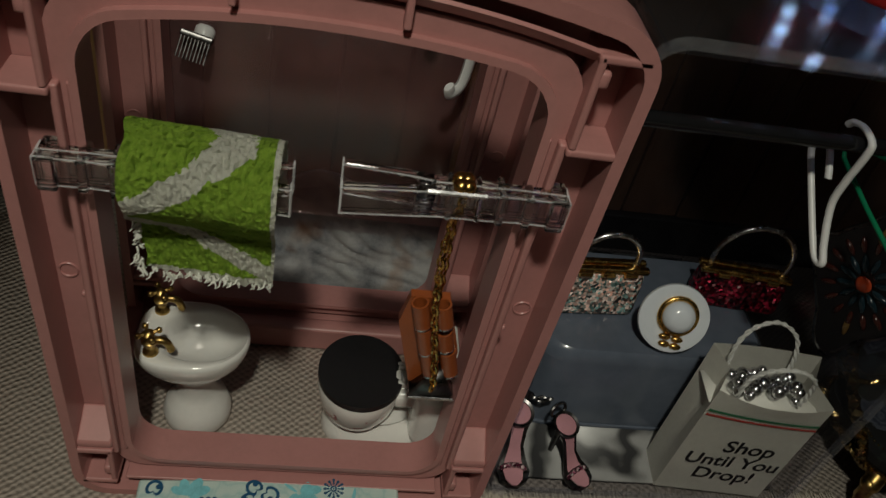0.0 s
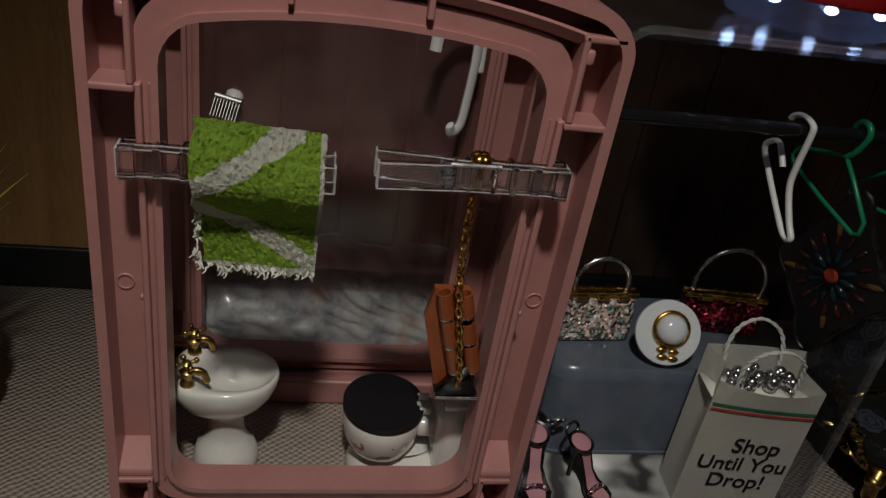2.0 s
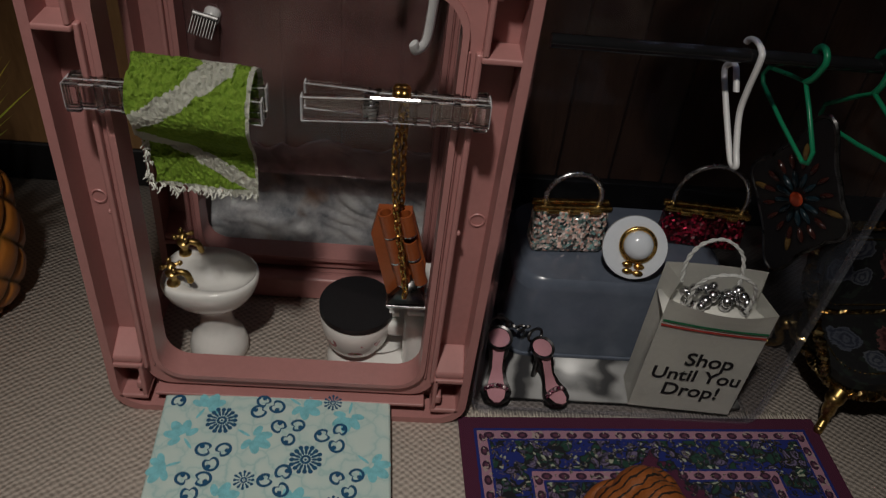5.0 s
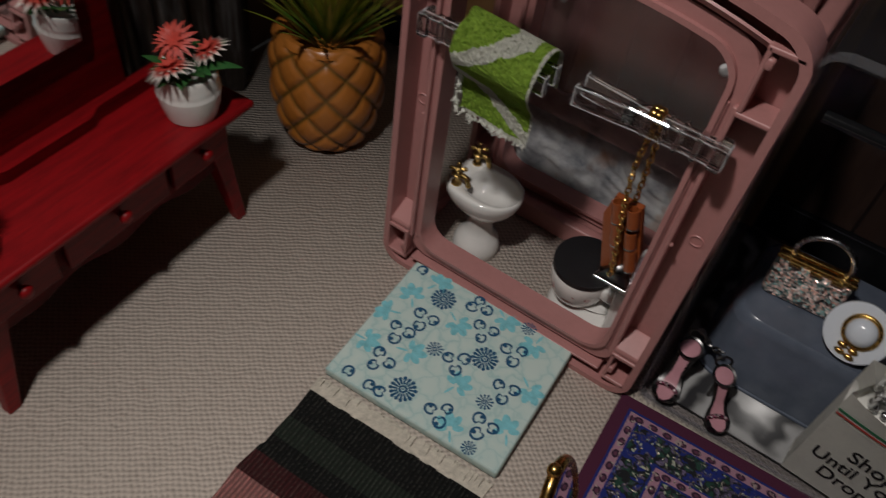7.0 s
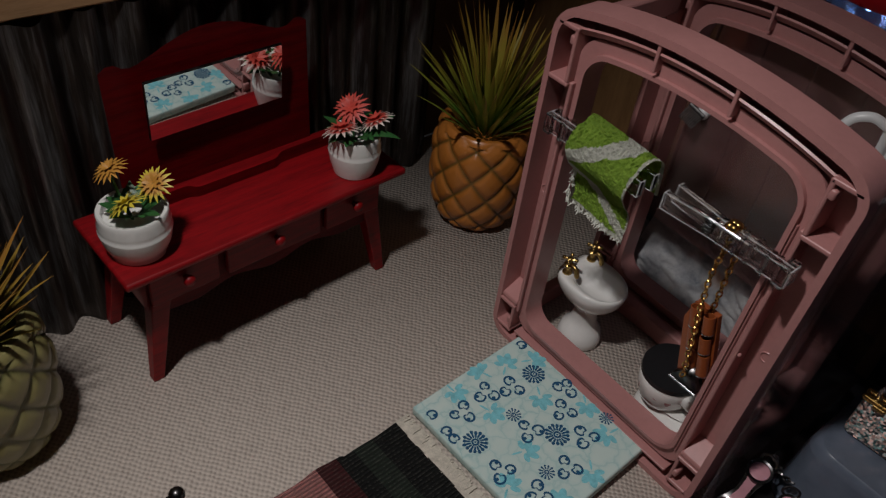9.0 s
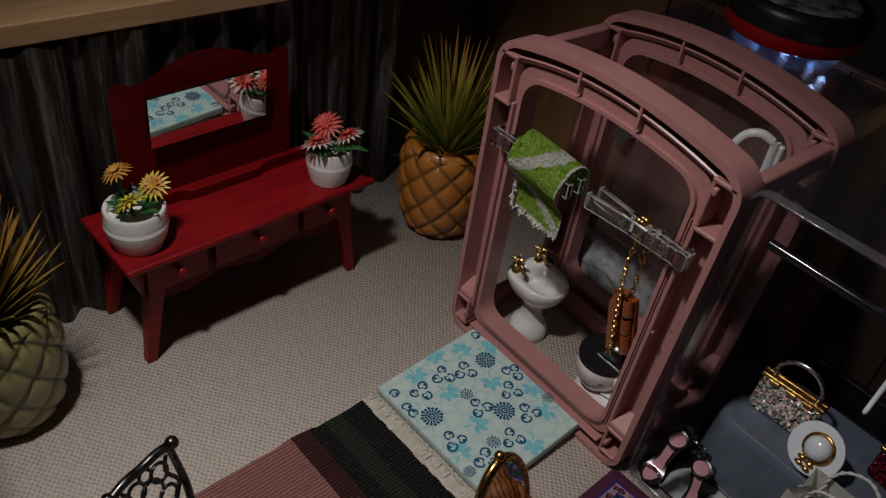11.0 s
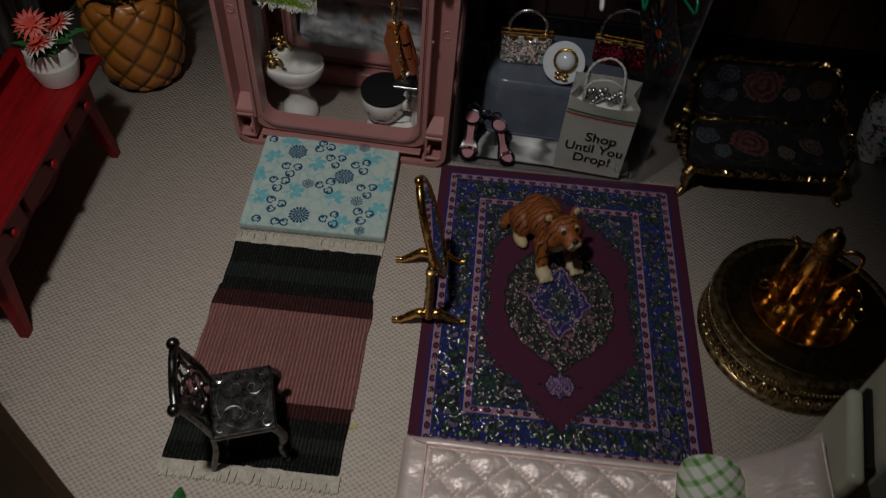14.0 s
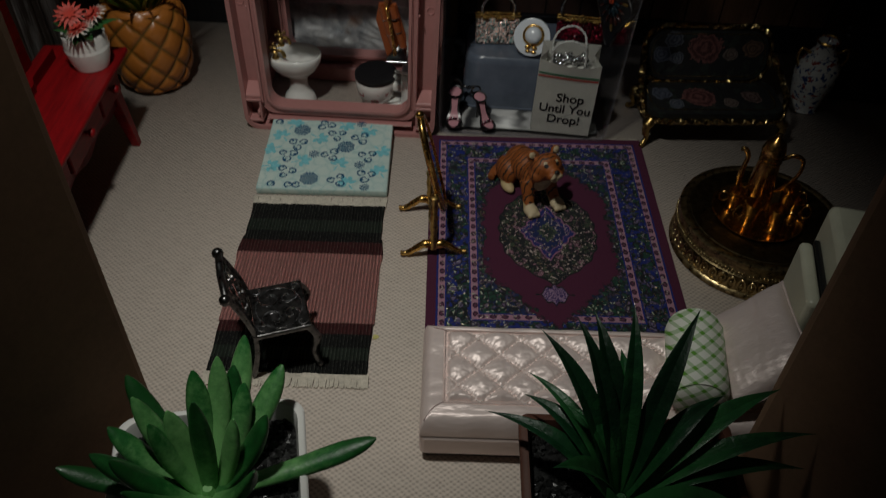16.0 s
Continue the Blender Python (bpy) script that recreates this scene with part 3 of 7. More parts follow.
def rag_rug():
    ob = thing("striped_rug", pose(0.0035, -0.1633, 0, 0, 0, 2.6), "ribbed pink and dark green striped rug with cream fringe", "rug")
    rng = random.Random(3)
    bm = bmesh.new()
    nx, ny = 50, 80
    g = []
    for j in range(ny + 1):
        y = -0.0728 + 0.1456 * j / ny
        wid = 0.0455 + 0.0012 * noise.noise((y * 60, 0, 4)) + (0.0012 if -0.035 < y < 0.04 else 0)
        g.append([bm.verts.new((wid * (2 * i / nx - 1), y, 0.0017 + 0.0003 * noise.noise((i * 0.2, y * 40, 0)))) for i in range(nx + 1)])
    for j in range(ny):
        for i in range(nx):
            bm.faces.new((g[j][i], g[j][i + 1], g[j + 1][i + 1], g[j + 1][i]))
    bmesh.ops.solidify(bm, geom=bm.faces[:], thickness=0.0014)
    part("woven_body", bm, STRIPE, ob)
    for sy in (-1, 1):
        bm = bmesh.new()
        for i in range(230):
            x = -0.046 + 0.092 * i / 229
            ln = rng.uniform(0.0078, 0.0098)
            dx = rng.uniform(-0.0012, 0.0012)
            y0 = sy * 0.0723
            tube(bm, [(x, y0, 0.0012), (x + dx * 0.5, y0 + sy * ln * 0.5, 0.0011), (x + dx, y0 + sy * ln, 0.0006)], [0.0007, 0.00065, 0.0005], 4)
        part("fringe", bm, CREAM, ob, "cream cotton fringe")


rag_rug()

m, t, b = nodes_of("patterned_carpet", 0.9)
vec, x, y, z = coords(t)
HX, HY = 0.081, 0.108
wob = noise_of(t, vec, 250, 2)
ax = maths(t, "ABSOLUTE", x)
ay = maths(t, "ABSOLUTE", y)
d = maths(t, "MINIMUM", maths(t, "SUBTRACT", HX, ax), maths(t, "SUBTRACT", HY, ay))
dd = maths(t, "MULTIPLY_ADD", wob, 0.0006, d)
PLUM, BLUE, ROSE = (0.064, 0.007, 0.031), (0.005, 0.015, 0.150), (0.34, 0.18, 0.24)
NIGHT = (0.004, 0.005, 0.008)
wn = node(t, "ShaderNodeTexNoise", Scale=160.0, Detail=2.0)
t.links.new(vec, wn.inputs["Vector"])
bend = t.nodes.new("ShaderNodeVectorMath")
bend.operation = "MULTIPLY_ADD"
t.links.new(wn.outputs["Color"], bend.inputs[0])
bend.inputs[1].default_value = (0.006, 0.006, 0)
t.links.new(vec, bend.inputs[2])


def cells(scale, feature="F1"):
    v = node(t, "ShaderNodeTexVoronoi", Scale=scale)
    v.feature = feature
    t.links.new(bend.outputs[0], v.inputs["Vector"])
    return v


leafy, seams, specks = cells(250.0), cells(250.0, "DISTANCE_TO_EDGE"), cells(1000.0)
sep = t.nodes.new("ShaderNodeSeparateColor")
t.links.new(leafy.outputs["Color"], sep.inputs[0])
dot = t.nodes.new("ShaderNodeSeparateColor")
t.links.new(specks.outputs["Color"], dot.inputs[0])
fine, fine_seam = cells(620.0), cells(430.0, "DISTANCE_TO_EDGE")
vein = t.nodes.new("ShaderNodeSeparateColor")
t.links.new(fine.outputs["Color"], vein.inputs[0])
lump = noise_of(t, vec, 210, 4, 0.7)
ring = maths(t, "SINE", maths(t, "MULTIPLY", leafy.outputs["Distance"], 22.0))


def above(v, edge):
    return maths(t, "GREATER_THAN", v, edge)


def under(v, edge):
    return maths(t, "LESS_THAN", v, edge)


def floral(ground, green, bloom, share=0.62):
    """Outlined leaves and blossoms strewn over a ground colour."""
    c = mixed(t, above(sep.outputs[0], share), ground, green)
    c = mixed(t, above(sep.outputs[1], 0.80), c, bloom)
    c = mixed(t, maths(t, "MULTIPLY", above(sep.outputs[1], 0.80), above(ring, 0.35)), c, tuple(q * 0.3 for q in bloom))
    c = mixed(t, maths(t, "MULTIPLY", under(seams.outputs["Distance"], 0.11), above(maths(t, "MAXIMUM", maths(t, "SUBTRACT", sep.outputs[0], share), maths(t, "SUBTRACT", sep.outputs[1], 0.80)), -0.12)), c, NIGHT)
    c = mixed(t, maths(t, "MULTIPLY", above(vein.outputs[0], 0.80), under(fine_seam.outputs["Distance"], 0.10)), c, tuple(q * 0.5 for q in bloom))
    c = mixed(t, maths(t, "MULTIPLY", under(vein.outputs[1], 0.34), under(fine.outputs["Distance"], 0.42)), c, NIGHT)
    # scattered pale specks paint the pile's sparkle into the colour
    return mixed(t, above(dot.outputs[0], 0.972), c, (0.34, 0.36, 0.27))


run_y = under(maths(t, "SUBTRACT", HX, ax), maths(t, "SUBTRACT", HY, ay))
run = maths(t, "ADD", maths(t, "MULTIPLY", y, run_y), maths(t, "MULTIPLY", x, maths(t, "SUBTRACT", 1.0, run_y)))
saw = maths(t, "SUBTRACT", maths(t, "FRACT", maths(t, "DIVIDE", run, 0.0072)), 0.5)


def beaded(mid):
    q = maths(t, "ADD", maths(t, "POWER", maths(t, "MULTIPLY", saw, 3.1), 2.0), maths(t, "POWER", maths(t, "DIVIDE", maths(t, "SUBTRACT", d, mid), 0.0017), 2.0))
    c = mixed(t, under(q, 1.0), ROSE, (0.028, 0.006, 0.024))
    c = mixed(t, under(q, 0.22), c, (0.10, 0.03, 0.06))
    return mixed(t, above(dot.outputs[1], 0.9), c, (0.34, 0.27, 0.25))


border = floral(BLUE, (0.009, 0.044, 0.028), (0.14, 0.11, 0.20), 0.50)
inner = floral((0.007, 0.018, 0.075), (0.011, 0.048, 0.028), (0.14, 0.09, 0.16), 0.42)
col = mixed(t, above(dd, 0.0065), PLUM, BLUE)
for e0, e1 in ((0.0078, 0.0120), (0.0285, 0.0327)):
    band = beaded((e0 + e1) / 2)
    col = mixed(t, above(dd, e0), col, band)
    col = mixed(t, above(dd, e1), col, BLUE)
    col = mixed(t, above(dd, e1 + 0.0010), col, border if e0 < 0.02 else inner)
    if e0 < 0.02:
        col = mixed(t, above(dd, 0.0274), col, BLUE)
wv2 = maths(t, "MULTIPLY", maths(t, "SUBTRACT", lump, 0.5), 0.018)
hexd = maths(t, "ADD", maths(t, "MAXIMUM", maths(t, "MULTIPLY", ax, 1.02), maths(t, "MULTIPLY_ADD", ay, 0.50, maths(t, "MULTIPLY", ax, 0.58))), wv2)
col = mixed(t, under(hexd, 0.0445), col, NIGHT)
col = mixed(t, under(hexd, 0.0435), col, PLUM)
point = maths(t, "MULTIPLY", maths(t, "POWER", maths(t, "DIVIDE", ay, 0.05), 4.0), maths(t, "MULTIPLY", ax, 0.8))
rad = maths(t, "ADD", maths(t, "SQRT", maths(t, "ADD", maths(t, "POWER", x, 2.0), maths(t, "MULTIPLY", maths(t, "POWER", y, 2.0), 0.42))), point)
ang = maths(t, "ARCTAN2", y, x)
sc = maths(t, "MULTIPLY_ADD", maths(t, "SINE", maths(t, "MULTIPLY", ang, 18.0)), 0.0007, rad)
inside = under(sc, 0.0322)
col = mixed(t, under(sc, 0.0332), col, NIGHT)
col = mixed(t, inside, col, floral((0.008, 0.010, 0.012), (0.036, 0.050, 0.028), (0.26, 0.13, 0.17), 0.48))
diam = maths(t, "ADD", maths(t, "MULTIPLY", ax, 0.9), maths(t, "MULTIPLY", ay, 0.62))
sc2 = maths(t, "MULTIPLY_ADD", maths(t, "SINE", maths(t, "MULTIPLY", ang, 12.0)), 0.0008, diam)
for edge, cc in ((0.0182, (0.02, 0.012, 0.03)), (0.0174, (0.24, 0.10, 0.17)), (0.0163, (0.010, 0.014, 0.12)), (0.0134, (0.12, 0.06, 0.15)), (0.0124, (0.006, 0.014, 0.075)), (0.0062, (0.05, 0.07, 0.04)), (0.0045, (0.012, 0.02, 0.02))):
    col = mixed(t, under(sc2, edge), col, cc)
# more painted sparkle, denser inside the medallion
spark = maths(t, "MULTIPLY", inside, above(dot.outputs[0], 0.92))
col = mixed(t, spark, col, (0.38, 0.30, 0.27))
palm = maths(t, "ADD", maths(t, "MULTIPLY", ax, 0.85), maths(t, "MULTIPLY", maths(t, "ABSOLUTE", maths(t, "SUBTRACT", ay, 0.0580)), 0.9))
pl = maths(t, "MULTIPLY_ADD", maths(t, "SINE", maths(t, "MULTIPLY", ax, 900.0)), 0.0014, palm)
col = mixed(t, under(pl, 0.0095), col, NIGHT)
col = mixed(t, under(pl, 0.0082), col, mixed(t, above(ring, 0.0), (0.24, 0.15, 0.24), (0.04, 0.02, 0.10)))
t.links.new(col, b.inputs["Base Color"])
pile = maths(t, "MULTIPLY", maths(t, "SINE", maths(t, "MULTIPLY", x, 2 * math.pi / 0.0009)), maths(t, "SINE", maths(t, "MULTIPLY", y, 2 * math.pi / 0.0009)))
bump(t, b, maths(t, "MULTIPLY_ADD", pile, 0.5, maths(t, "MULTIPLY", dot.outputs[2], 0.6)), 0.6, 0.0003)
field = maths(t, "MINIMUM", 1.0, maths(t, "ADD", inside, above(hexd, 0.0440)))
glint = maths(t, "MULTIPLY", maths(t, "MULTIPLY", above(dot.outputs[1], 0.93), field), above(dd, 0.012))
col = mixed(t, glint, col, (0.70, 0.68, 0.58))
t.links.new(col, b.inputs["Base Color"])
t.links.new(glint, b.inputs["Metallic"])
t.links.new(maths(t, "MULTIPLY_ADD", glint, -0.65, 0.9), b.inputs["Roughness"])
CARPET = m


def carpet():
    ob = thing("patterned_rug", pose(0.1585, -0.1045, 0, 0, 0, 3.0), "blue and plum oriental rug with floral borders and medallion", "rug")
    bm = bmesh.new()
    box(bm, (0, 0, 0.0009), (2 * HX, 2 * HY, 0.0012), 0.0003)
    part("woven_field", bm, CARPET, ob)
    rng = random.Random(8)
    for sy in (-1, 1):
        bm = bmesh.new()
        for i in range(110):
            x = -0.079 + 0.158 * i / 109
            ln = rng.uniform(0.004, 0.0065)
            tube(bm, [(x, sy * 0.1075, 0.0009), (x + rng.uniform(-0.001, 0.001), sy * (0.108 + ln), 0.0005)], [0.0004, 0.0002], 4)
        part("fringe", bm, CREAM, ob, "short cream fringe")


carpet()


# ---- dresser ----
def dresser():
    # local: x along the front, y towards the wall, front at y = 0
    ob = thing("dresser", pose(-0.1410, -0.1054, 0, 0, 0, 93.4) @ Matrix.Diagonal((0.976, 1, 1, 1)), "glossy red-stained wooden dresser with three drawers and mirror", "dresser")
    w, dp, zt = 0.168, 0.054, 0.078
    bm = bmesh.new()
    box(bm, (0, dp / 2 - 0.004, zt - 0.002), (w, dp + 0.004, 0.004), 0.0012)
    part("top", bm, RED, ob)
    bm = bmesh.new()
    n = 40
    up = [(-0.072 + 0.144 * i / n, 0.0415 + 0.0045 * (math.cos(2 * math.pi * i / n * 3) * 0.5 + 0.5) * (1 if 0.1 < i / n < 0.9 else 0.4)) for i in range(n + 1)]
    a = [bm.verts.new((x, 0.004, z)) for x, z in up]
    a2 = [bm.verts.new((x, 0.004, zt - 0.004)) for x, z in up]
    for i in range(n):
        bm.faces.new((a[i], a[i + 1], a2[i + 1], a2[i]))
    bmesh.ops.solidify(bm, geom=bm.faces[:], thickness=-0.003)
    part("apron", bm, RED, ob)
    part("carcass", one_box((0, dp / 2 + 0.002, 0.061), (0.146, dp - 0.010, 0.026)), RED, ob)
    for cx, dw in ((-0.0525, 0.037), (0, 0.058), (0.0515, 0.037)):
        dr = part("drawer", one_box((cx, 0.0020, 0.0625), (dw, 0.0036, 0.0205), 0.0008), RED, ob)
        bm = bmesh.new()
        lathe(bm, [(0.0014, 0), (0.0014, 0.0018), (0.0028, 0.0030), (0.0032, 0.0046), (0.0023, 0.0060), (0, 0.0065)], 16, m=Matrix.Translation((cx, 0.0004, 0.0635)) @ Matrix.Rotation(radians(90), 4, "X"))
        part("knob", bm, RED, dr)
    for sx in (-1, 1):
        for y0, sy in ((0.0035, -1), (dp - 0.006, 1)):
            bm = bmesh.new()
            box(bm, (0, 0, 0), (0.0105, 0.0095, 0.052), 0.0008)
            for v2 in bm.verts:
                k = (0.026 - v2.co.z) / 0.052
                v2.co.x = v2.co.x * (1 - 0.42 * k) + sx * 0.009 * k
                v2.co.y = v2.co.y * (1 - 0.42 * k) + sy * 0.003 * k
            bmesh.ops.translate(bm, verts=bm.verts, vec=(sx * 0.066, y0 + 0.003, 0.0262))
            part("leg", bm, RED, ob)
    bm = bmesh.new()
    prof = []
    for i in range(31):
        s = i / 30 * 2 - 1
        prof.append((0.057 * s, 0.148 + 0.012 * max(0, math.cos(s * 2.2)) ** 1.2 + 0.004 * math.exp(-((abs(s) - 0.9) / 0.08) ** 2)))
    bot = [bm.verts.new((x, dp - 0.004, zt)) for x, z in prof]
    top = [bm.verts.new((x, dp - 0.001, z)) for x, z in prof]
    for i in range(30):
        bm.faces.new((bot[i], bot[i + 1], top[i + 1], top[i]))
    bmesh.ops.solidify(bm, geom=bm.faces[:], thickness=0.005)
    part("back_board", bm, RED, ob)
    bm = bmesh.new()
    lo = [(-0.066 + 0.132 * i / 80) for i in range(81)]
    hz = [zt + 0.0075 - 0.0015 * (1 / (1 + math.exp(-(0.026 - abs(x)) * 900))) for x in lo]
    a = [bm.verts.new((x, dp - 0.0170 - 0.0025 * (1 / (1 + math.exp(-(0.026 - abs(x)) * 900))), zt)) for x in lo]
    a2 = [bm.verts.new((x, v.co.y, h)) for x, h, v in zip(lo, hz, a)]
    for i in range(80):
        bm.faces.new((a[i], a[i + 1], a2[i + 1], a2[i]))
    bmesh.ops.solidify(bm, geom=bm.faces[:], thickness=-0.011)
    part("low_ledge", bm, RED, ob)
    glass, _, bb = nodes_of("mirror_glass", 0.02, 1.0)
    bb.inputs["Base Color"].default_value = (0.86, 0.88, 0.88, 1)
    tilt = Matrix.Translation((-0.002, dp - 0.0085, 0.1280)) @ Matrix.Rotation(radians(0.7), 4, "Z") @ Matrix.Rotation(radians(3.0), 4, "X")
    bm = bmesh.new()
    box(bm, (0, 0, 0), (0.076, 0.0016, 0.0315), 0, tilt)
    mi = part("mirror", bm, glass, ob, "plain rectangular mirror glass", None, False)
    bm = bmesh.new()
    box(bm, (0, 0.0003, 0), (0.0768, 0.0016, 0.0325), 0.0003, tilt)
    part("mirror_edge", bm, PEWTER, mi)


dresser()


# ---- bathroom things in the booth ----
def sink():
    ob = thing("pedestal_sink", pose(-0.0365, 0.034, 0), "small white porcelain pedestal sink with brass taps", "sink")
    bm = bmesh.new()
    lathe(bm, [(0.0122, 0), (0.0130, 0.0012), (0.0129, 0.0055), (0.0112, 0.0105), (0.0086, 0.0138), (0.0074, 0.0175), (0.0071, 0.0225), (0.0080, 0.0275), (0.0100, 0.0310)], 32)
    part("pedestal", bm, PORCELAIN, ob)
    bm = bmesh.new()
    rings = []
    for r, z in ((0.40, 0.0272), (0.56, 0.0290), (0.76, 0.0330), (0.91, 0.0378), (0.985, 0.0420), (1.0, 0.0446), (0.985, 0.0460), (0.95, 0.0465), (0.76, 0.0461), (0.69, 0.0446), (0.52, 0.0412), (0.27, 0.0396), (0.02, 0.0392)):
        ring = []
        for i in range(40):
            a = 2 * math.pi * i / 40
            ca, sa = math.cos(a), math.sin(a)
            x = 0.0200 * r * (math.copysign(abs(ca) ** (0.75 if ca < 0 else 1), ca))
            y = 0.0165 * r * (math.copysign(abs(sa) ** (0.55 if ca < 0 else 1), sa))
            if 0.0391 < z and r < 0.77:
                x += 0.0035
            ring.append(bm.verts.new((x, y, z)))
        rings.append(ring)
    for a, b2 in zip(rings, rings[1:]):
        for i in range(40):
            j = (i + 1) % 40
            bm.faces.new((a[i], a[j], b2[j], b2[i]))
    bm.faces.new(list(reversed(rings[0])))
    bm.faces.new(rings[-1])
    part("basin", bm, PORCELAIN, ob)
    for y0 in (-0.0095, 0.0105):
        bm = bmesh.new()
        c0 = (-0.0132, y0, 0)
        lathe(bm, [(0.0024, 0.0452), (0.0028, 0.0463), (0.0026, 0.0476), (0.0016, 0.0486), (0.0017, 0.0505), (0.0027, 0.0515), (0.0028, 0.0526), (0.0015, 0.0536), (0.0014, 0.0550), (0.0022, 0.0560), (0.0012, 0.0570), (0, 0.0574)], 16, c0)
        tube(bm, curve([(-0.0132, y0, 0.0510), (-0.0105, y0, 0.0528), (-0.0075, y0, 0.0520), (-0.0062, y0, 0.0488)]), 0.0014, 8)
        ball(bm, (-0.0062, y0, 0.0486), 0.0015, 8)
        part("tap", bm, OLDGOLD, ob, "antique brass tap")
        bm = bmesh.new()
        for i in range(4):
            a = 0.5 + math.pi / 2 * i
            tube(bm, [(-0.0132, y0, 0.0560), (-0.0132 + 0.0034 * math.cos(a), y0 + 0.0034 * math.sin(a), 0.0562)], 0.0007, 6)
            ball(bm, (-0.0132 + 0.0036 * math.cos(a), y0 + 0.0036 * math.sin(a), 0.0562), 0.0012, 8)
        part("cross_handle", bm, OLDGOLD, ob, "antique brass cross handle")


sink()
m, t, b = nodes_of("flower_printed_porcelain", 0.14)
vec, x, y, z = coords(t)
vr = node(t, "ShaderNodeTexVoronoi", Scale=150.0)
t.links.new(vec, vr.inputs["Vector"])
band = maths(t, "MULTIPLY", maths(t, "GREATER_THAN", z, 0.014), maths(t, "LESS_THAN", z, 0.023))
spot = maths(t, "MULTIPLY", band, maths(t, "LESS_THAN", maths(t, "MULTIPLY_ADD", noise_of(t, vec, 500, 2), 0.3, vr.outputs["Distance"]), 0.62))
flw = ramp(t, noise_of(t, vec, 260, 3), [(0.36, (0.14, 0.20, 0.06)), (0.46, (0.55, 0.30, 0.30)), (0.62, (0.42, 0.12, 0.15))])
nn = maths(t, "GREATER_THAN", noise_of(t, vec, 95, 2), 0.47)
t.links.new(mixed(t, maths(t, "MULTIPLY", spot, nn), (0.80, 0.79, 0.76), flw), b.inputs["Base Color"])
b.inputs["Coat Weight"].default_value = 0.6
FLOWERPOT = m


def toilet():
    ob = thing("toilet", pose(0.0255, 0.0335, 0), "white porcelain toilet with painted roses and a black lid", "toilet")
    bm = bmesh.new()
    rings = []
    for w, x0, x1, z in ((0.0148, -0.0130, 0.035, 0), (0.0154, -0.0135, 0.0355, 0.0015), (0.0146, -0.0125, 0.0340, 0.005), (0.0110, -0.011, 0.029, 0.0085), (0.0085, -0.010, 0.024, 0.0115), (0.0105, -0.0125, 0.022, 0.013)):
        ring = []
        for i in range(36):
            a = 2 * math.pi * i / 36
            ca, sa = math.cos(a), math.sin(a)
            ring.append(bm.verts.new(((x0 + x1) / 2 + (x1 - x0) / 2 * math.copysign(abs(ca) ** 0.8, ca), w * math.copysign(abs(sa) ** 0.85, sa), z)))
        rings.append(ring)
    for a, b2 in zip(rings, rings[1:]):
        for i in range(36):
            j = (i + 1) % 36
            bm.faces.new((a[i], a[j], b2[j], b2[i]))
    bm.faces.new(list(reversed(rings[0])))
    bm.faces.new(rings[-1])
    part("foot", bm, PORCELAIN, ob)
    bm = bmesh.new()
    lathe(bm, [(0.0105, 0.011), (0.0132, 0.0135), (0.0150, 0.018), (0.0160, 0.024), (0.0163, 0.0295), (0.0158, 0.0305), (0.012, 0.0305)], 36, squash=1.08)
    part("bowl", bm, FLOWERPOT, ob, "bowl painted with small roses")
    part("neck", one_box((0.019, 0, 0.0255), (0.012, 0.017, 0.008), 0.002), PORCELAIN, ob)
    bm = bmesh.new()
    box(bm, (0.0290, 0, 0.0235), (0.0165, 0.034, 0.037), 0.0065, None, 4)
    part("tank", bm, PORCELAIN, ob)
    part("tank_lid", one_box((0.0290, 0, 0.0435), (0.0150, 0.033, 0.0035), 0.0012), PORCELAIN, ob)
    bm = bmesh.new()
    pts = []
    for i in range(48):
        a = 2 * math.pi * i / 48
        r = 0.0165
        px, py = r * math.cos(a), r * 1.08 * math.sin(a)
        if abs(py) < 0.0035 and px > 0:
            px -= 0.003
        pts.append((px, py))
    slab(bm, pts, 0.0306, 0.0333)
    part("seat_lid", bm, plain("black_velour", (0.004, 0.004, 0.005), 0.5, vary=0.2, scale=300, relief=0.2), ob, "matt black lid")
    for sy in (-1, 1):
        bm = bmesh.new()
        box(bm, (0.0165, sy * 0.0045, 0.0322), (0.005, 0.0022, 0.0028), 0.0006)
        part("hinge", bm, PORCELAIN, ob)


toilet()


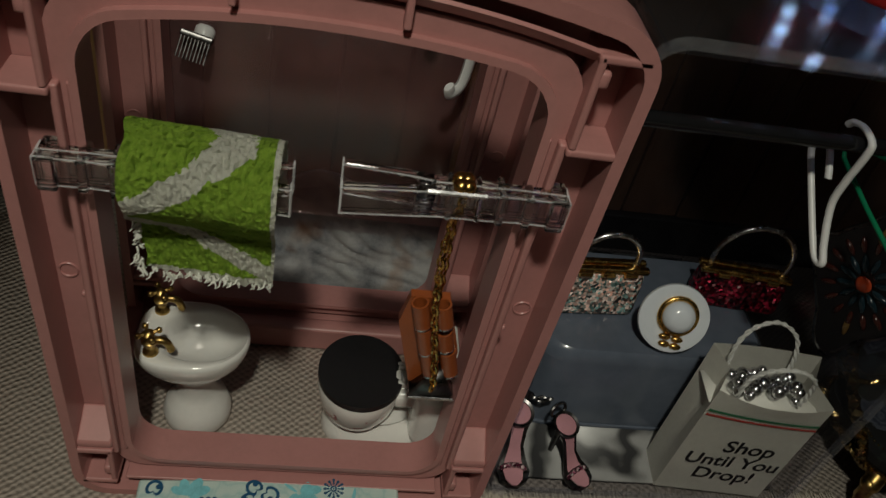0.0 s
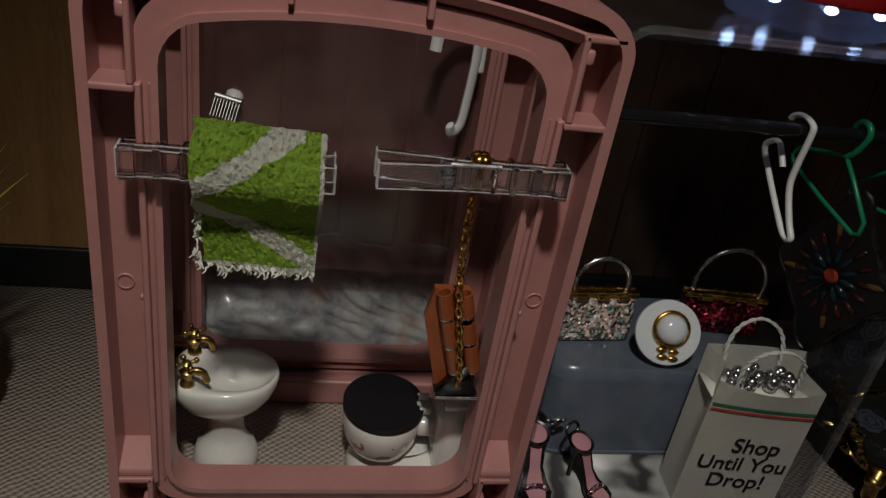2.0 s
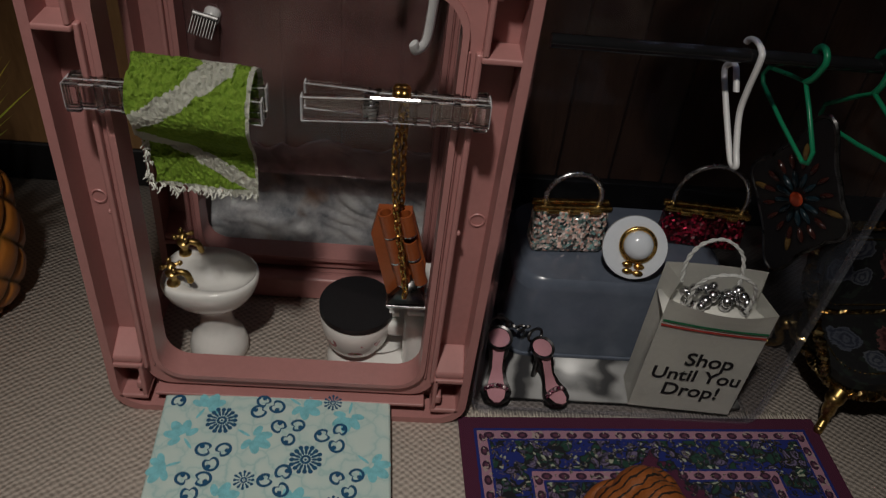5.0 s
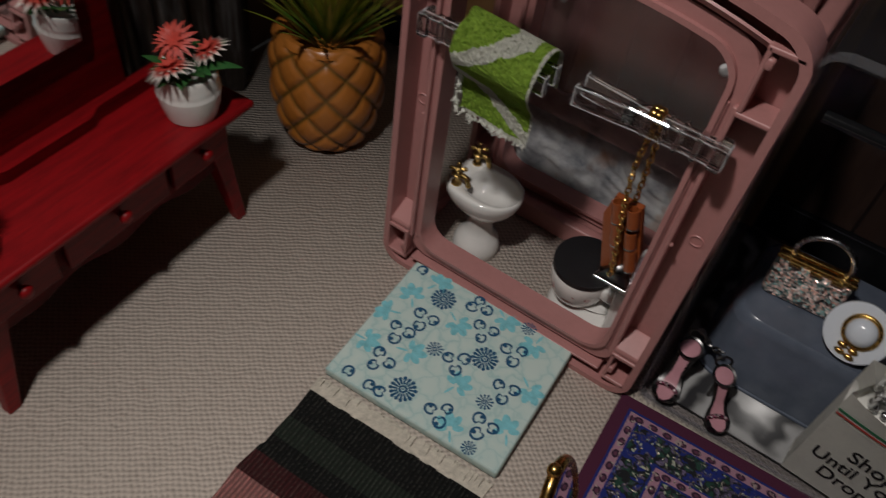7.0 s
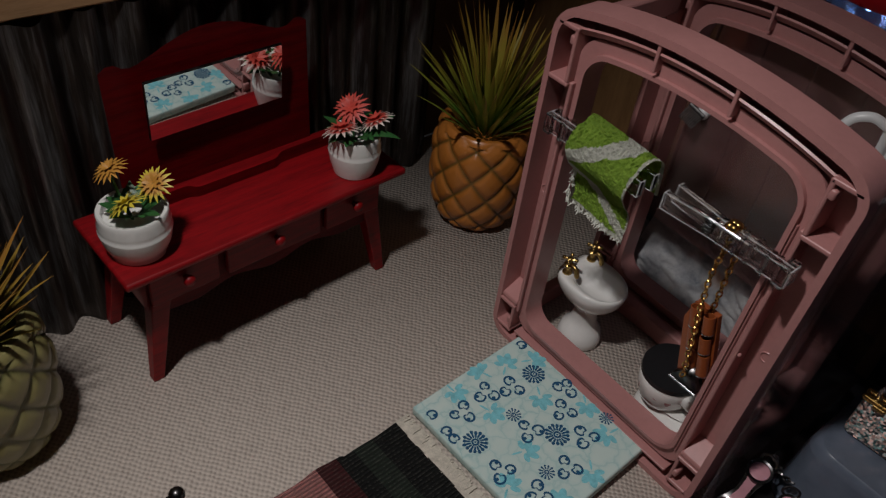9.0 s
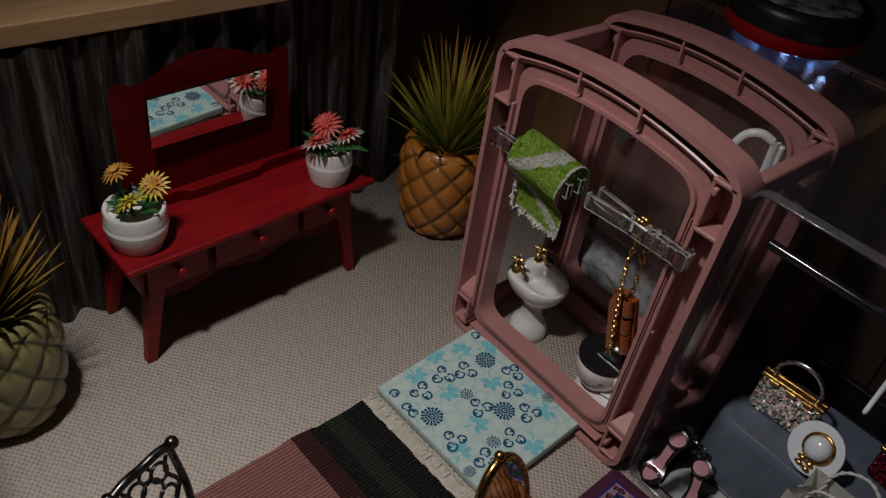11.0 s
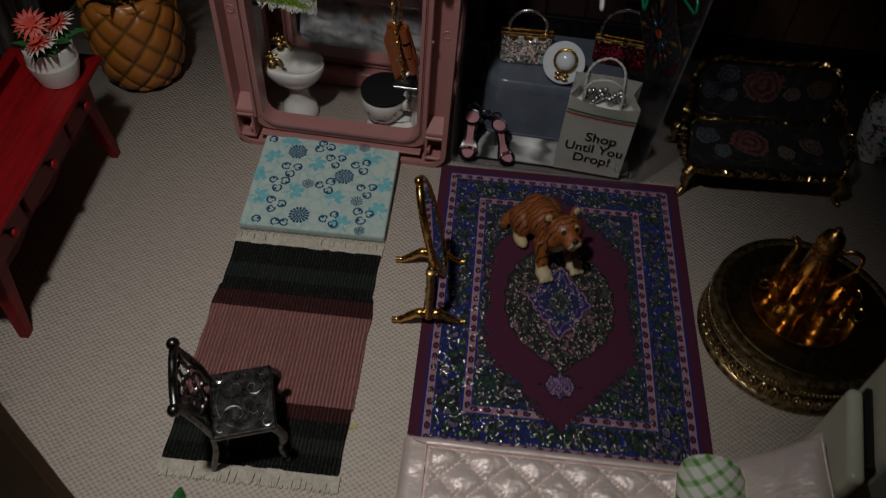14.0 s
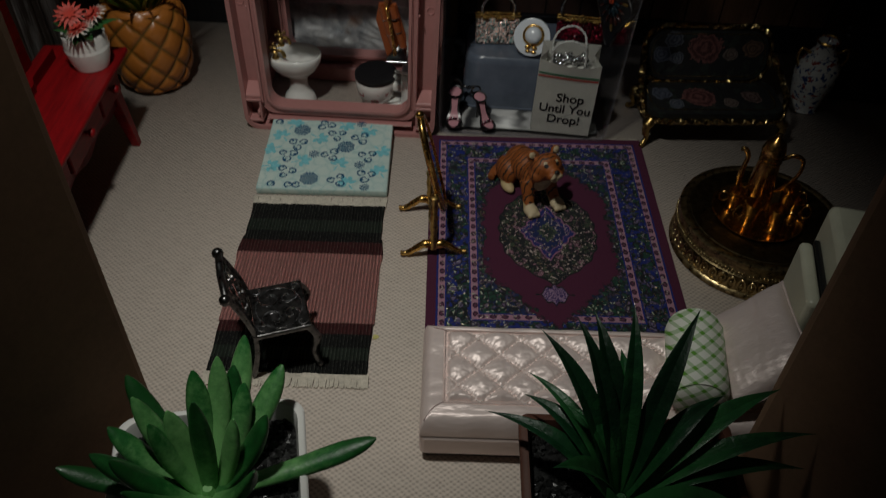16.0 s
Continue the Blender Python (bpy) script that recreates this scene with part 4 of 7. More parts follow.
def clothespin(name, x_tail, x_head, z0, label):
    """Two clear jaws with a coil spring, lying along x at the frame."""
    sgn = 1 if x_head > x_tail else -1
    ln = abs(x_head - x_tail)
    ob = thing(name, pose(x_tail, -0.0035, z0), label, "clothespin", "clothespins on the booth")
    for up in (-1, 1):
        bm = bmesh.new()
        prof = [(0, 0.0020), (0.30, 0.0021), (0.42, 0.0024), (0.62, 0.0023), (0.80, 0.0018), (1, 0.0022)]
        gap = [0.0046, 0.0030, 0.0020, 0.0019, 0.0017, 0.0017]
        a = []
        for (s, h), g in zip(prof, gap):
            yy = up * g
            a.append([bm.verts.new((sgn * s * ln, yy + dy * h * 0.75, dz * 0.0040)) for dy, dz in ((-1, -1), (1, -1), (1, 1), (-1, 1))])
        for p, q in zip(a, a[1:]):
            for k in range(4):
                j = (k + 1) % 4
                bm.faces.new((p[k], p[j], q[j], q[k]))
        bm.faces.new(a[0])
        bm.faces.new(list(reversed(a[-1])))
        bmesh.ops.recalc_face_normals(bm, faces=bm.faces)
        corner = [[v.co.copy() for v in ring] for ring in a]
        bmesh.ops.bevel(bm, geom=bm.edges[:], offset=0.0006, segments=2, affect="EDGES")
        jaw = part("jaw", bm, ACRYLIC, ob)
        # thin pale tubes added as highlights along the jaw's edges
        bm = bmesh.new()
        for k in (0, 3):
            tube(bm, [ring[k] for ring in corner], 0.00022, 5)
        for ring in (corner[0], corner[-1]):
            tube(bm, ring, 0.00034, 5, True)
        part("edge_highlight", bm, EDGE, jaw, "pale line painted as the highlight on a clear edge")
        for sp, ww, hh in ((0.47, 0.0016, 0.0088), (0.60, 0.0012, 0.0084), (0.70, 0.0020, 0.0092), (0.82, 0.0022, 0.0094), (0.955, 0.0046, 0.0098)):
            bm = bmesh.new()
            box(bm, (sgn * sp * ln, up * 0.0031, 0), (ww, 0.0034, hh), 0.0006)
            part("grip_rib", bm, ACRYLIC, jaw)
    bm = bmesh.new()
    coil = [(sgn * 0.36 * ln + 0.0021 * math.cos(2.0 * math.pi * i / 12), 0.0021 * math.sin(2 * math.pi * i / 12), -0.004 + 0.008 * i / 72) for i in range(73)]
    tube(bm, coil, 0.0006, 6)
    tube(bm, [(sgn * 0.36 * ln, -0.0045, 0.0045), (sgn * 0.62 * ln, -0.0046, 0.0047)], 0.0007, 6)
    part("spring", bm, SILVER, ob, "small steel coil spring")


clothespin("clothespin", -0.003, -0.0625, 0.148, "clear plastic clothespin holding the green towel")
clothespin("clothespin", 0.0090, 0.0668, 0.1508, "clear plastic clothespin with a hanging gold chain")

m, t, b = nodes_of("green_white_terry", 0.95)
vec, x, y, z = coords(t)
wb = noise_of(t, vec, 160, 4, 0.7)
k = maths(t, "ADD", maths(t, "MULTIPLY", x, -0.62), z)
k = maths(t, "MULTIPLY_ADD", wb, 0.006, k)
k2 = maths(t, "MULTIPLY_ADD", wb, 0.006, maths(t, "ADD", maths(t, "MULTIPLY", x, 0.58), z))
st1 = maths(t, "LESS_THAN", maths(t, "ABSOLUTE", maths(t, "SUBTRACT", k, 0.172)), 0.0036)
st2 = maths(t, "LESS_THAN", maths(t, "ABSOLUTE", maths(t, "SUBTRACT", k2, 0.1155)), 0.0030)
edge = maths(t, "LESS_THAN", maths(t, "MULTIPLY_ADD", wb, 0.002, z), 0.1165)
edge2 = maths(t, "GREATER_THAN", maths(t, "MULTIPLY_ADD", wb, 0.001, x), -0.0068)
wht = maths(t, "MINIMUM", 1.0, maths(t, "ADD", maths(t, "ADD", st1, st2), maths(t, "ADD", edge, edge2)))
gr = mixed(t, noise_of(t, vec, 700, 3), (0.13, 0.28, 0.015), (0.46, 0.64, 0.09))
t.links.new(mixed(t, wht, gr, (0.70, 0.70, 0.62)), b.inputs["Base Color"])
bump(t, b, noise_of(t, vec, 800, 3), 1.0, 0.0010)
TERRY = m


def towel():
    ob = thing("hand_towel", pose(0, 0, 0), "green and white terry towel over a clothespin", "towel")
    path = curve([(0.011, 0.138, 0), (0.0100, 0.148, 0), (0.0080, 0.156, 0), (0.001, 0.1600, 0), (-0.006, 0.1588, 0), (-0.0115, 0.153, 0), (-0.0135, 0.146, 0), (-0.0090, 0.138, 0), (-0.0035, 0.131, 0), (-0.0022, 0.123, 0), (-0.0032, 0.1145, 0)], 12)
    bm = bmesh.new()
    nx = 110
    rows = []
    for j, p in enumerate(path):
        s = j / (len(path) - 1)
        row = []
        for i in range(nx + 1):
            u = i / nx
            left = -0.0425 + 0.004 * max(0, s - 0.55) + 0.0018 * noise.noise((s * 9, 0, 2))
            right = -0.0052 - 0.0015 * s
            x = left + (right - left) * u
            y = p.x - 0.0012 * math.sin(u * 5 + s * 4) * s
            zz = p.y - 0.0030 * u * (1 - s * 0.6)
            if j == len(path) - 1:
                zz += 0.0028 * noise.noise((u * 16, 5, 0))
            q = noise.noise((x * 1100, s * 74, 0.5)) * 0.0010 + noise.noise((x * 300, s * 22, 3.5)) * 0.0006
            row.append(bm.verts.new((x + 0.4 * q, y - q, zz + q)))
        rows.append(row)
    for a, b2 in zip(rows, rows[1:]):
        for i in range(nx):
            bm.faces.new((a[i], a[i + 1], b2[i + 1], b2[i]))
    bmesh.ops.solidify(bm, geom=bm.faces[:], thickness=0.0016)
    part("cloth", bm, TERRY, ob)
    rng = random.Random(9)
    bm = bmesh.new()
    for i in range(150):
        u = rng.random()
        x, zz = -0.040 + 0.033 * u, 0.1136 + rng.uniform(-0.001, 0.001) - 0.001 * u
        if rng.random() < 0.35:
            x, zz = -0.0415 + rng.uniform(-0.001, 0.001), 0.114 + 0.022 * rng.random()
        q = Vector((x, -0.0035 + rng.uniform(-0.001, 0.001), zz + 0.001))
        e = q + Vector((rng.uniform(-0.0014, 0.0012), rng.uniform(-0.0012, 0.0006), rng.uniform(-0.0024, -0.0004)))
        tube(bm, [q, q.lerp(e, 0.5) + Vector((0.0004, -0.0004, 0)), e], [0.00035, 0.0003, 0.0002], 4)
    part("frayed_edge", bm, plain("white_terry", (0.7, 0.7, 0.64), 0.95, relief=0.3), ob, "frayed white edge loops")


towel()


def chain(bm, pts, link=0.0021, wire=0.00046):
    p = [Vector(q) for q in pts]
    lens = [0.0]
    for a, b2 in zip(p, p[1:]):
        lens.append(lens[-1] + (b2 - a).length)
    step = link * 1.55
    n = int(lens[-1] / step)
    for i in range(n):
        s = i * step
        k = max(j for j in range(len(lens)) if lens[j] <= s + 1e-12)
        k = min(k, len(p) - 2)
        c = p[k].lerp(p[k + 1], (s - lens[k]) / (lens[k + 1] - lens[k]))
        d = (p[k + 1] - p[k]).normalized()
        o = d.orthogonal().normalized()
        if i % 2:
            o = d.cross(o)
        tube(bm, [c + d * link * 0.95 * math.cos(2 * math.pi * q / 10) + o * link * 0.55 * math.sin(2 * math.pi * q / 10) for q in range(10)], wire, 5, True)


def chain_pendant():
    ob = thing("chain_pendant", pose(0, 0, 0), "orange-brown pendant of rolled tubes hanging on a gold chain", "pendant")
    bm = bmesh.new()
    chain(bm, curve([(0.0385, -0.0058, 0.1555), (0.0395, -0.0030, 0.150), (0.0382, -0.0035, 0.130), (0.0400, -0.003, 0.108), (0.0425, -0.0035, 0.092), (0.0445, -0.0035, 0.078), (0.0450, -0.0030, 0.069)]))
    part("chain", bm, GOLD, ob, "gold link chain")
    bm = bmesh.new()
    chain(bm, curve([(0.0395, -0.0052, 0.156), (0.0405, 0.004, 0.150), (0.041, 0.005, 0.128), (0.0415, 0.005, 0.108), (0.0410, 0.005, 0.101)]))
    part("chain", bm, GOLD, ob, "gold link chain")
    bm = bmesh.new()
    for i in range(4):
        ball(bm, (0.0382 + 0.0018 * (i % 2), -0.0062 + 0.003 * (i // 2), 0.1562), 0.0022, 10)
    part("clasp", bm, GOLD, ob)
    tan = plain("orange_tan_enamel", (0.27, 0.066, 0.018), 0.32, vary=0.12, scale=90, relief=0.06, coat=0.2)
    bm = bmesh.new()
    slab(bm, [(0.0335, 0.1055), (0.0312, 0.0940), (0.0382, 0.0655), (0.0525, 0.0665), (0.0520, 0.0820), (0.0455, 0.1055)], -0.0075, -0.0045, Matrix.Rotation(radians(90), 4, "X"))
    part("back_plate", bm, tan, ob)
    lean = Matrix.Rotation(radians(-14), 4, "Y")
    for x0, z0, h in ((0.0372, 0.1010, 0.010), (0.0440, 0.1015, 0.009), (0.0400, 0.0900, 0.011), (0.0462, 0.0905, 0.008), (0.0430, 0.0795, 0.011), (0.0492, 0.0800, 0.011)):
        bm = bmesh.new()
        lathe(bm, [(0.0027, -h / 2), (0.0027, h / 2), (0.0021, h / 2), (0.0021, -h / 2)], 18, m=Matrix.Translation((x0, 0.0018, z0)) @ lean, close=True)
        roll = part("rolled_tube", bm, tan, ob, "rolled orange-brown tube")
        bm = bmesh.new()
        lathe(bm, [(0.0028, -h / 2 - 0.0003), (0.0028, -h / 2 + 0.0003), (0.0021, -h / 2 + 0.0003), (0.0021, -h / 2 - 0.0003)], 18, m=Matrix.Translation((x0, 0.0018, z0)) @ lean, close=True)
        part("cut_edge", bm, SILVER, roll, "thin silver edge")
    bm = bmesh.new()
    slab(bm, [(0.0385, 0.0650), (0.0530, 0.0660), (0.0475, 0.0770)], -0.0042, 0.0010, Matrix.Rotation(radians(90), 4, "X"))
    part("silver_foot", bm, PEWTER, ob, "dark silver three-cornered foot")
    bm = bmesh.new()
    box(bm, (0.0458, 0.0025, 0.0640), (0.0155, 0.008, 0.0012), 0.0003, None)
    part("backing_plate", bm, SILVER, ob, "shiny silver backing plate")


chain_pendant()

WHITEPL = plain("white_plastic", (0.72, 0.72, 0.72), 0.3, vary=0.04, relief=0.02)
ob = thing("shower_hook", pose(0.0485, 0.0765, 0.135), "white plastic hook stuck inside the rear frame", "hook")
bm = bmesh.new()
tube(bm, curve([(0.001, 0, 0.046), (0.0015, 0, 0.03), (0.0005, 0, 0.014), (-0.001, -0.001, 0.003), (-0.0045, -0.004, 0.0005), (-0.006, -0.006, 0.004)]), [0.0026] * 25 + [0.0024] * 5 + [0.0020], 8, False, 0.6)
part("lower_hook", bm, WHITEPL, ob)
bm = bmesh.new()
tube(bm, curve([(0.0, -0.001, 0.046), (-0.006, -0.004, 0.0485), (-0.012, -0.007, 0.046), (-0.015, -0.009, 0.040), (-0.016, -0.010, 0.033)]), 0.0022, 8, False, 0.7)
part("upper_hook", bm, WHITEPL, ob)
part("mounting_plate", one_box((0.003, 0.002, 0.034), (0.005, 0.003, 0.022), 0.001), WHITEPL, ob)

ob = thing("hair_comb", pose(-0.0440, 0.0820, 0.129, -35, 12, -4) @ Matrix.Diagonal((0.85, 0.85, 0.75, 1)), "small silver comb with a white holder inside the booth", "comb")
part("spine", one_box((0, 0, 0.012), (0.013, 0.0014, 0.003), 0.0005), PEWTER, ob)
for i in range(9):
    part("tooth", one_box((-0.0055 + 0.00138 * i, 0, 0.0058), (0.0008, 0.0010, 0.0105), 0.0002), PEWTER, ob)
bm = bmesh.new()
lathe(bm, [(0.0030, 0), (0.0040, 0.002), (0.0040, 0.007), (0.0026, 0.0085), (0, 0.0088)], 20, (0.002, 0.005, 0.010))
part("holder", bm, WHITEPL, ob, "small white holder")

m, t, b = nodes_of("printed_white_film", 0.35)
vec, x, y, z = coords(t)
p1 = noise_of(t, vec, 60, 5, 0.65)
p2 = noise_of(t, vec, 34, 3, 0.5)
c = ramp(t, p1, [(0.30, (0.22, 0.24, 0.27)), (0.42, (0.46, 0.47, 0.50)), (0.54, (0.66, 0.66, 0.67)), (0.75, (0.84, 0.83, 0.82))])
tint = maths(t, "MULTIPLY", maths(t, "MAXIMUM", 0.0, maths(t, "SUBTRACT", p2, 0.60)), 6.0)
c = mixed(t, maths(t, "MINIMUM", 0.8, tint), c, (0.48, 0.20, 0.05))
t.links.new(c, b.inputs["Base Color"])
b.inputs["Coat Weight"].default_value = 0.8
bump(t, b, noise_of(t, vec, 110, 4, 0.6), 0.35, 0.0016)
FILM = m
bm = bmesh.new()
rows = []
for j in range(49):
    v = j / 48
    row = []
    for i in range(121):
        u = i / 120
        x = -0.058 + 0.122 * u
        y = 0.0970 + 0.017 * v
        fold = noise.noise((u * 3.2 + 0.8 * v, v * 2.4, 1)) + 0.5 * noise.noise((u * 7, v * 5, 7)) + 0.22 * (1 - abs(noise.noise((u * 9 + v * 4, v * 6, 3))) * 4)
        z = 0.0095 + 0.050 * v ** 1.05 + 0.005 * math.sin(3.0 * u + 0.3) * v + 0.0030 * fold * v
        y += 0.0045 * fold * min(1, 4 * v)
        row.append(bm.verts.new((x, y, max(0.0055, z))))
    rows.append(row)
for a, b2 in zip(rows, rows[1:]):
    for i in range(120):
        bm.faces.new((a[i], a[i + 1], b2[i + 1], b2[i]))
brim = [v.co.copy() for v in rows[-1]]
bmesh.ops.solidify(bm, geom=bm.faces[:], thickness=0.0005)
ob = thing("plastic_bag", Matrix(), "crumpled white printed plastic film lying as a tub", "bag")
part("film_sheet", bm, FILM, ob)
bm = bmesh.new()
tube(bm, [(v.x, v.y, v.z + 0.0002) for v in brim], 0.0009, 6)
part("rolled_edge", bm, FILM, ob, "rolled upper edge of the film")


# ---- clothes box things ----
ob = thing("clothes_rod", pose(0.1470, 0.0225, 0.1652), "glossy black rod across the clear box", "rod")
bm = bmesh.new()
lathe(bm, [(0.0025, -0.0600), (0.0025, 0.0610)], 20, m=Matrix.Rotation(radians(90), 4, "Y"))
part("bar", bm, plain("gloss_black", (0.01, 0.01, 0.011), 0.12, vary=0.1, relief=0), ob)


def hanger(m4, material, label):
    ob = thing("clothes_hanger", m4, label, "hanger", "hangers on the rod")
    bm = bmesh.new()
    hook = [(0.0035 * math.cos(a), 0, 0.0035 * math.sin(a)) for a in [radians(200 - 30 * i) for i in range(8)]]
    tube(bm, curve(hook + [(0.0022, 0, -0.006), (0, 0, -0.0095)], 3), 0.0011, 8)
    part("hook", bm, material, ob)
    bm = bmesh.new()
    tri = [(0, 0, -0.0095), (0.008, 0, -0.0135), (0.0205, 0, -0.0205), (0.0215, 0, -0.0245), (0.019, 0, -0.0265), (0, 0, -0.0270), (-0.019, 0, -0.0265), (-0.0215, 0, -0.0245), (-0.0205, 0, -0.0205), (-0.008, 0, -0.0135)]
    tube(bm, tri, 0.0008, 8, True)
    part("shoulder_loop", bm, material, ob)
    return ob


GREENPL = plain("green_plastic", (0.012, 0.22, 0.10), 0.3, vary=0.06, relief=0.02)
WHITEWIRE = plain("white_wire", (0.78, 0.78, 0.78), 0.3, vary=0.03, relief=0.02)


def bent_hanger(x, rz, material, label):
    ob = thing("clothes_hanger", pose(x, 0.0225, 0.1650, 0, 0, rz) @ Matrix.Diagonal((1.16, 1.0, 0.80, 1)), label, "hanger", "hangers on the rod")
    bm = bmesh.new()
    tube(bm, curve([(-0.0070, 0, 0.0020), (-0.0054, 0, 0.0045), (-0.0014, 0, 0.0060), (0.0030, 0, 0.0046), (0.0041, 0, 0.0010), (0.0030, 0, -0.0120)], 5), 0.00115, 8)
    part("hook", bm, material, ob)
    bm = bmesh.new()
    tube(bm, curve([(0.0030, 0, -0.0120), (0.0030, 0, -0.0240), (0.0081, 0, -0.0370), (0.0115, 0, -0.0430), (0.0095, 0, -0.0450), (0.0054, 0, -0.0420), (-0.0081, 0, -0.0250), (-0.0142, 0, -0.0160), (-0.0121, 0, -0.0115), (-0.0084, 0, -0.0100), (-0.0049, 0, -0.0150), (-0.0030, 0, -0.0185)], 5), 0.00115, 8)
    part("loop", bm, material, ob)


bent_hanger(0.1560, -86, WHITEWIRE, "white bent wire hanger on the black rod")
for x, rz, tip in ((0.1785, -84, 14), (0.2010, -80, -9)):
    hanger(pose(x, 0.0225, 0.1662, 0, 0, rz) @ Matrix.Rotation(radians(tip), 4, "Y") @ Matrix.Scale(1.08, 4), GREENPL, "green plastic hanger on the black rod")

m, t, b = nodes_of("smoky_blue_plastic", 0.25)
vec, x, y, z = coords(t)
g = noise_of(t, vec, 50, 4)
t.links.new(ramp(t, g, [(0.3, (0.10, 0.12, 0.16)), (0.7, (0.15, 0.175, 0.23))]), b.inputs["Base Color"])
b.inputs["Transmission Weight"].default_value = 0.15
b.inputs["Coat Weight"].default_value = 0.3
SMOKE = m
ob = thing("blue_tub", pose(0.1435, 0.068, 0.0049), "smoky blue plastic tub turned upside down", "tub")
bm = bmesh.new()
out = []
for z, k in ((0, 1.0), (0.038, 0.95), (0.0425, 0.925), (0.044, 0.88)):
    out.append([bm.verts.new((px * k / 1.0, py * k, z)) for px, py in round_rect(0.104, 0.066, 0.014, 6)])
for a, b2 in zip(out, out[1:]):
    n = len(a)
    for i in range(n):
        bm.faces.new((a[i], a[(i + 1) % n], b2[(i + 1) % n], b2[i]))
bm.faces.new(list(reversed(out[0])))
bm.faces.new(out[-1])
part("shell", bm, SMOKE, ob)
bm = bmesh.new()
ring = [[bm.verts.new((px * k, py * k, z)) for px, py in round_rect(0.104, 0.066, 0.014, 6)] for k, z in ((1.005, 0.0), (1.025, 0.0003), (1.025, 0.0016), (1.002, 0.0020))]
for a, b2 in zip(ring, ring[1:]):
    for i in range(len(a)):
        bm.faces.new((a[i], a[(i + 1) % len(a)], b2[(i + 1) % len(a)], b2[i]))
part("foot_rim", bm, SMOKE, ob)


def glitter(name, a, b_, c_, rough=0.35):
    m, t, b = nodes_of(name, rough)
    vec, x, y, z = coords(t)
    v = node(t, "ShaderNodeTexVoronoi", Scale=820.0)
    t.links.new(vec, v.inputs["Vector"])
    s = t.nodes.new("ShaderNodeSeparateColor")
    t.links.new(v.outputs["Color"], s.inputs[0])
    col = ramp(t, s.outputs[0], [(0.15, a), (0.5, b_), (0.85, c_)])
    t.links.new(mixed(t, maths(t, "GREATER_THAN", v.outputs["Distance"], 0.72), col, tuple(q * 0.55 for q in a)), b.inputs["Base Color"])
    t.links.new(maths(t, "MULTIPLY", maths(t, "GREATER_THAN", s.outputs[1], 0.8), 0.8), b.inputs["Metallic"])
    n = node(t, "ShaderNodeNormalMap", Strength=0.5)
    t.links.new(v.outputs["Color"], n.inputs["Color"])
    t.links.new(n.outputs[0], b.inputs["Normal"])
    return m


def handbag(m4, w, h, d, ring, material, label, tall=1.0):
    ob = thing("handbag", m4, label, "handbag")
    bm = bmesh.new()
    box(bm, (0, 0, h / 2), (w, d, h), 0.003, None, 3)
    for v in bm.verts:
        v.co.y *= 1 - 0.45 * v.co.z / h
    part("pouch", bm, material, ob)
    bm = bmesh.new()
    for sy in (-1, 1):
        box(bm, (0, sy * d * 0.16, h + 0.0008), (w + 0.002, d * 0.22, 0.0028), 0.0008)
    part("clasp_frame", bm, GOLD, ob, "gold clasp bar")
    bm = bmesh.new()
    for i in range(3):
        lathe(bm, [(0.0013, -0.0025), (0.0013, 0.0025)], 10, m=Matrix.Translation(((i - 1) * w * 0.28, -d * 0.34, h + 0.0006)) @ Matrix.Rotation(radians(90), 4, "Y"))
    part("clasp_barrel", bm, GOLD, ob)
    bm = bmesh.new()
    pts = [(ring * math.cos(radians(-18 + 216 * i / 30)), 0.0, h + 0.002 + ring * tall * (math.sin(radians(-18 + 216 * i / 30)) + 0.31)) for i in range(31)]
    tube(bm, pts, 0.0013, 8)
    part("ring_handle", bm, SILVER, ob, "chrome ring handle")
    return ob


handbag(pose(0.118, 0.064, 0.0490, 0, 0, 4), 0.034, 0.0215, 0.014, 0.0125, glitter("pastel_sequins", (0.34, 0.56, 0.54), (0.80, 0.44, 0.36), (0.84, 0.72, 0.68)), "pastel sequin handbag with gold clasp on the blue tub", 0.95)
handbag(pose(0.184, 0.074, 0.0490, 0, 0, -6), 0.038, 0.017, 0.014, 0.0165, glitter("red_glitter", (0.035, 0.0, 0.003), (0.085, 0.001, 0.008), (0.26, 0.006, 0.03)), "red glitter handbag with a large ring handle", 1.05)

hatm = Matrix.Translation((0.1445, 0.0455, 0.0640)) @ Matrix.Rotation(radians(-10), 4, "Z") @ Matrix.Rotation(radians(62), 4, "X")
ob = thing("hat_brooch", hatm, "white enamel sun hat brooch with gold ribbon", "brooch")
HATBLUE = plain("white_enamel", (0.72, 0.76, 0.82), 0.2, vary=0.03, relief=0.02, coat=0.5)
bm = bmesh.new()
lathe(bm, [(0.0135, -0.0012), (0.0142, -0.0002), (0.0139, 0.0010), (0.0125, 0.0013), (0.006, 0.0006)], 40)
part("brim", bm, HATBLUE, ob)
bm = bmesh.new()
lathe(bm, [(0.0064, 0.0006), (0.0064, 0.0035), (0.0054, 0.0058), (0.003, 0.0070), (0, 0.0073)], 28, (0.001, 0.0015, 0))
part("crown", bm, HATBLUE, ob)
bm = bmesh.new()
tube(bm, [(0.001 + 0.0072 * math.cos(2 * math.pi * i / 32), 0.0015 + 0.0072 * math.sin(2 * math.pi * i / 32), 0.0016) for i in range(32)], 0.0011, 8, True)
for dx, dy, rot in ((-0.0025, -0.0075, 0.6), (0.0025, -0.0078, -0.5), (-0.002, -0.0105, 1.2), (0.0025, -0.0108, -1.0)):
    ball(bm, (0.0005 + dx, dy, 0.0018), 0.0023, 8, (1.1, 0.6, 0.5), None)
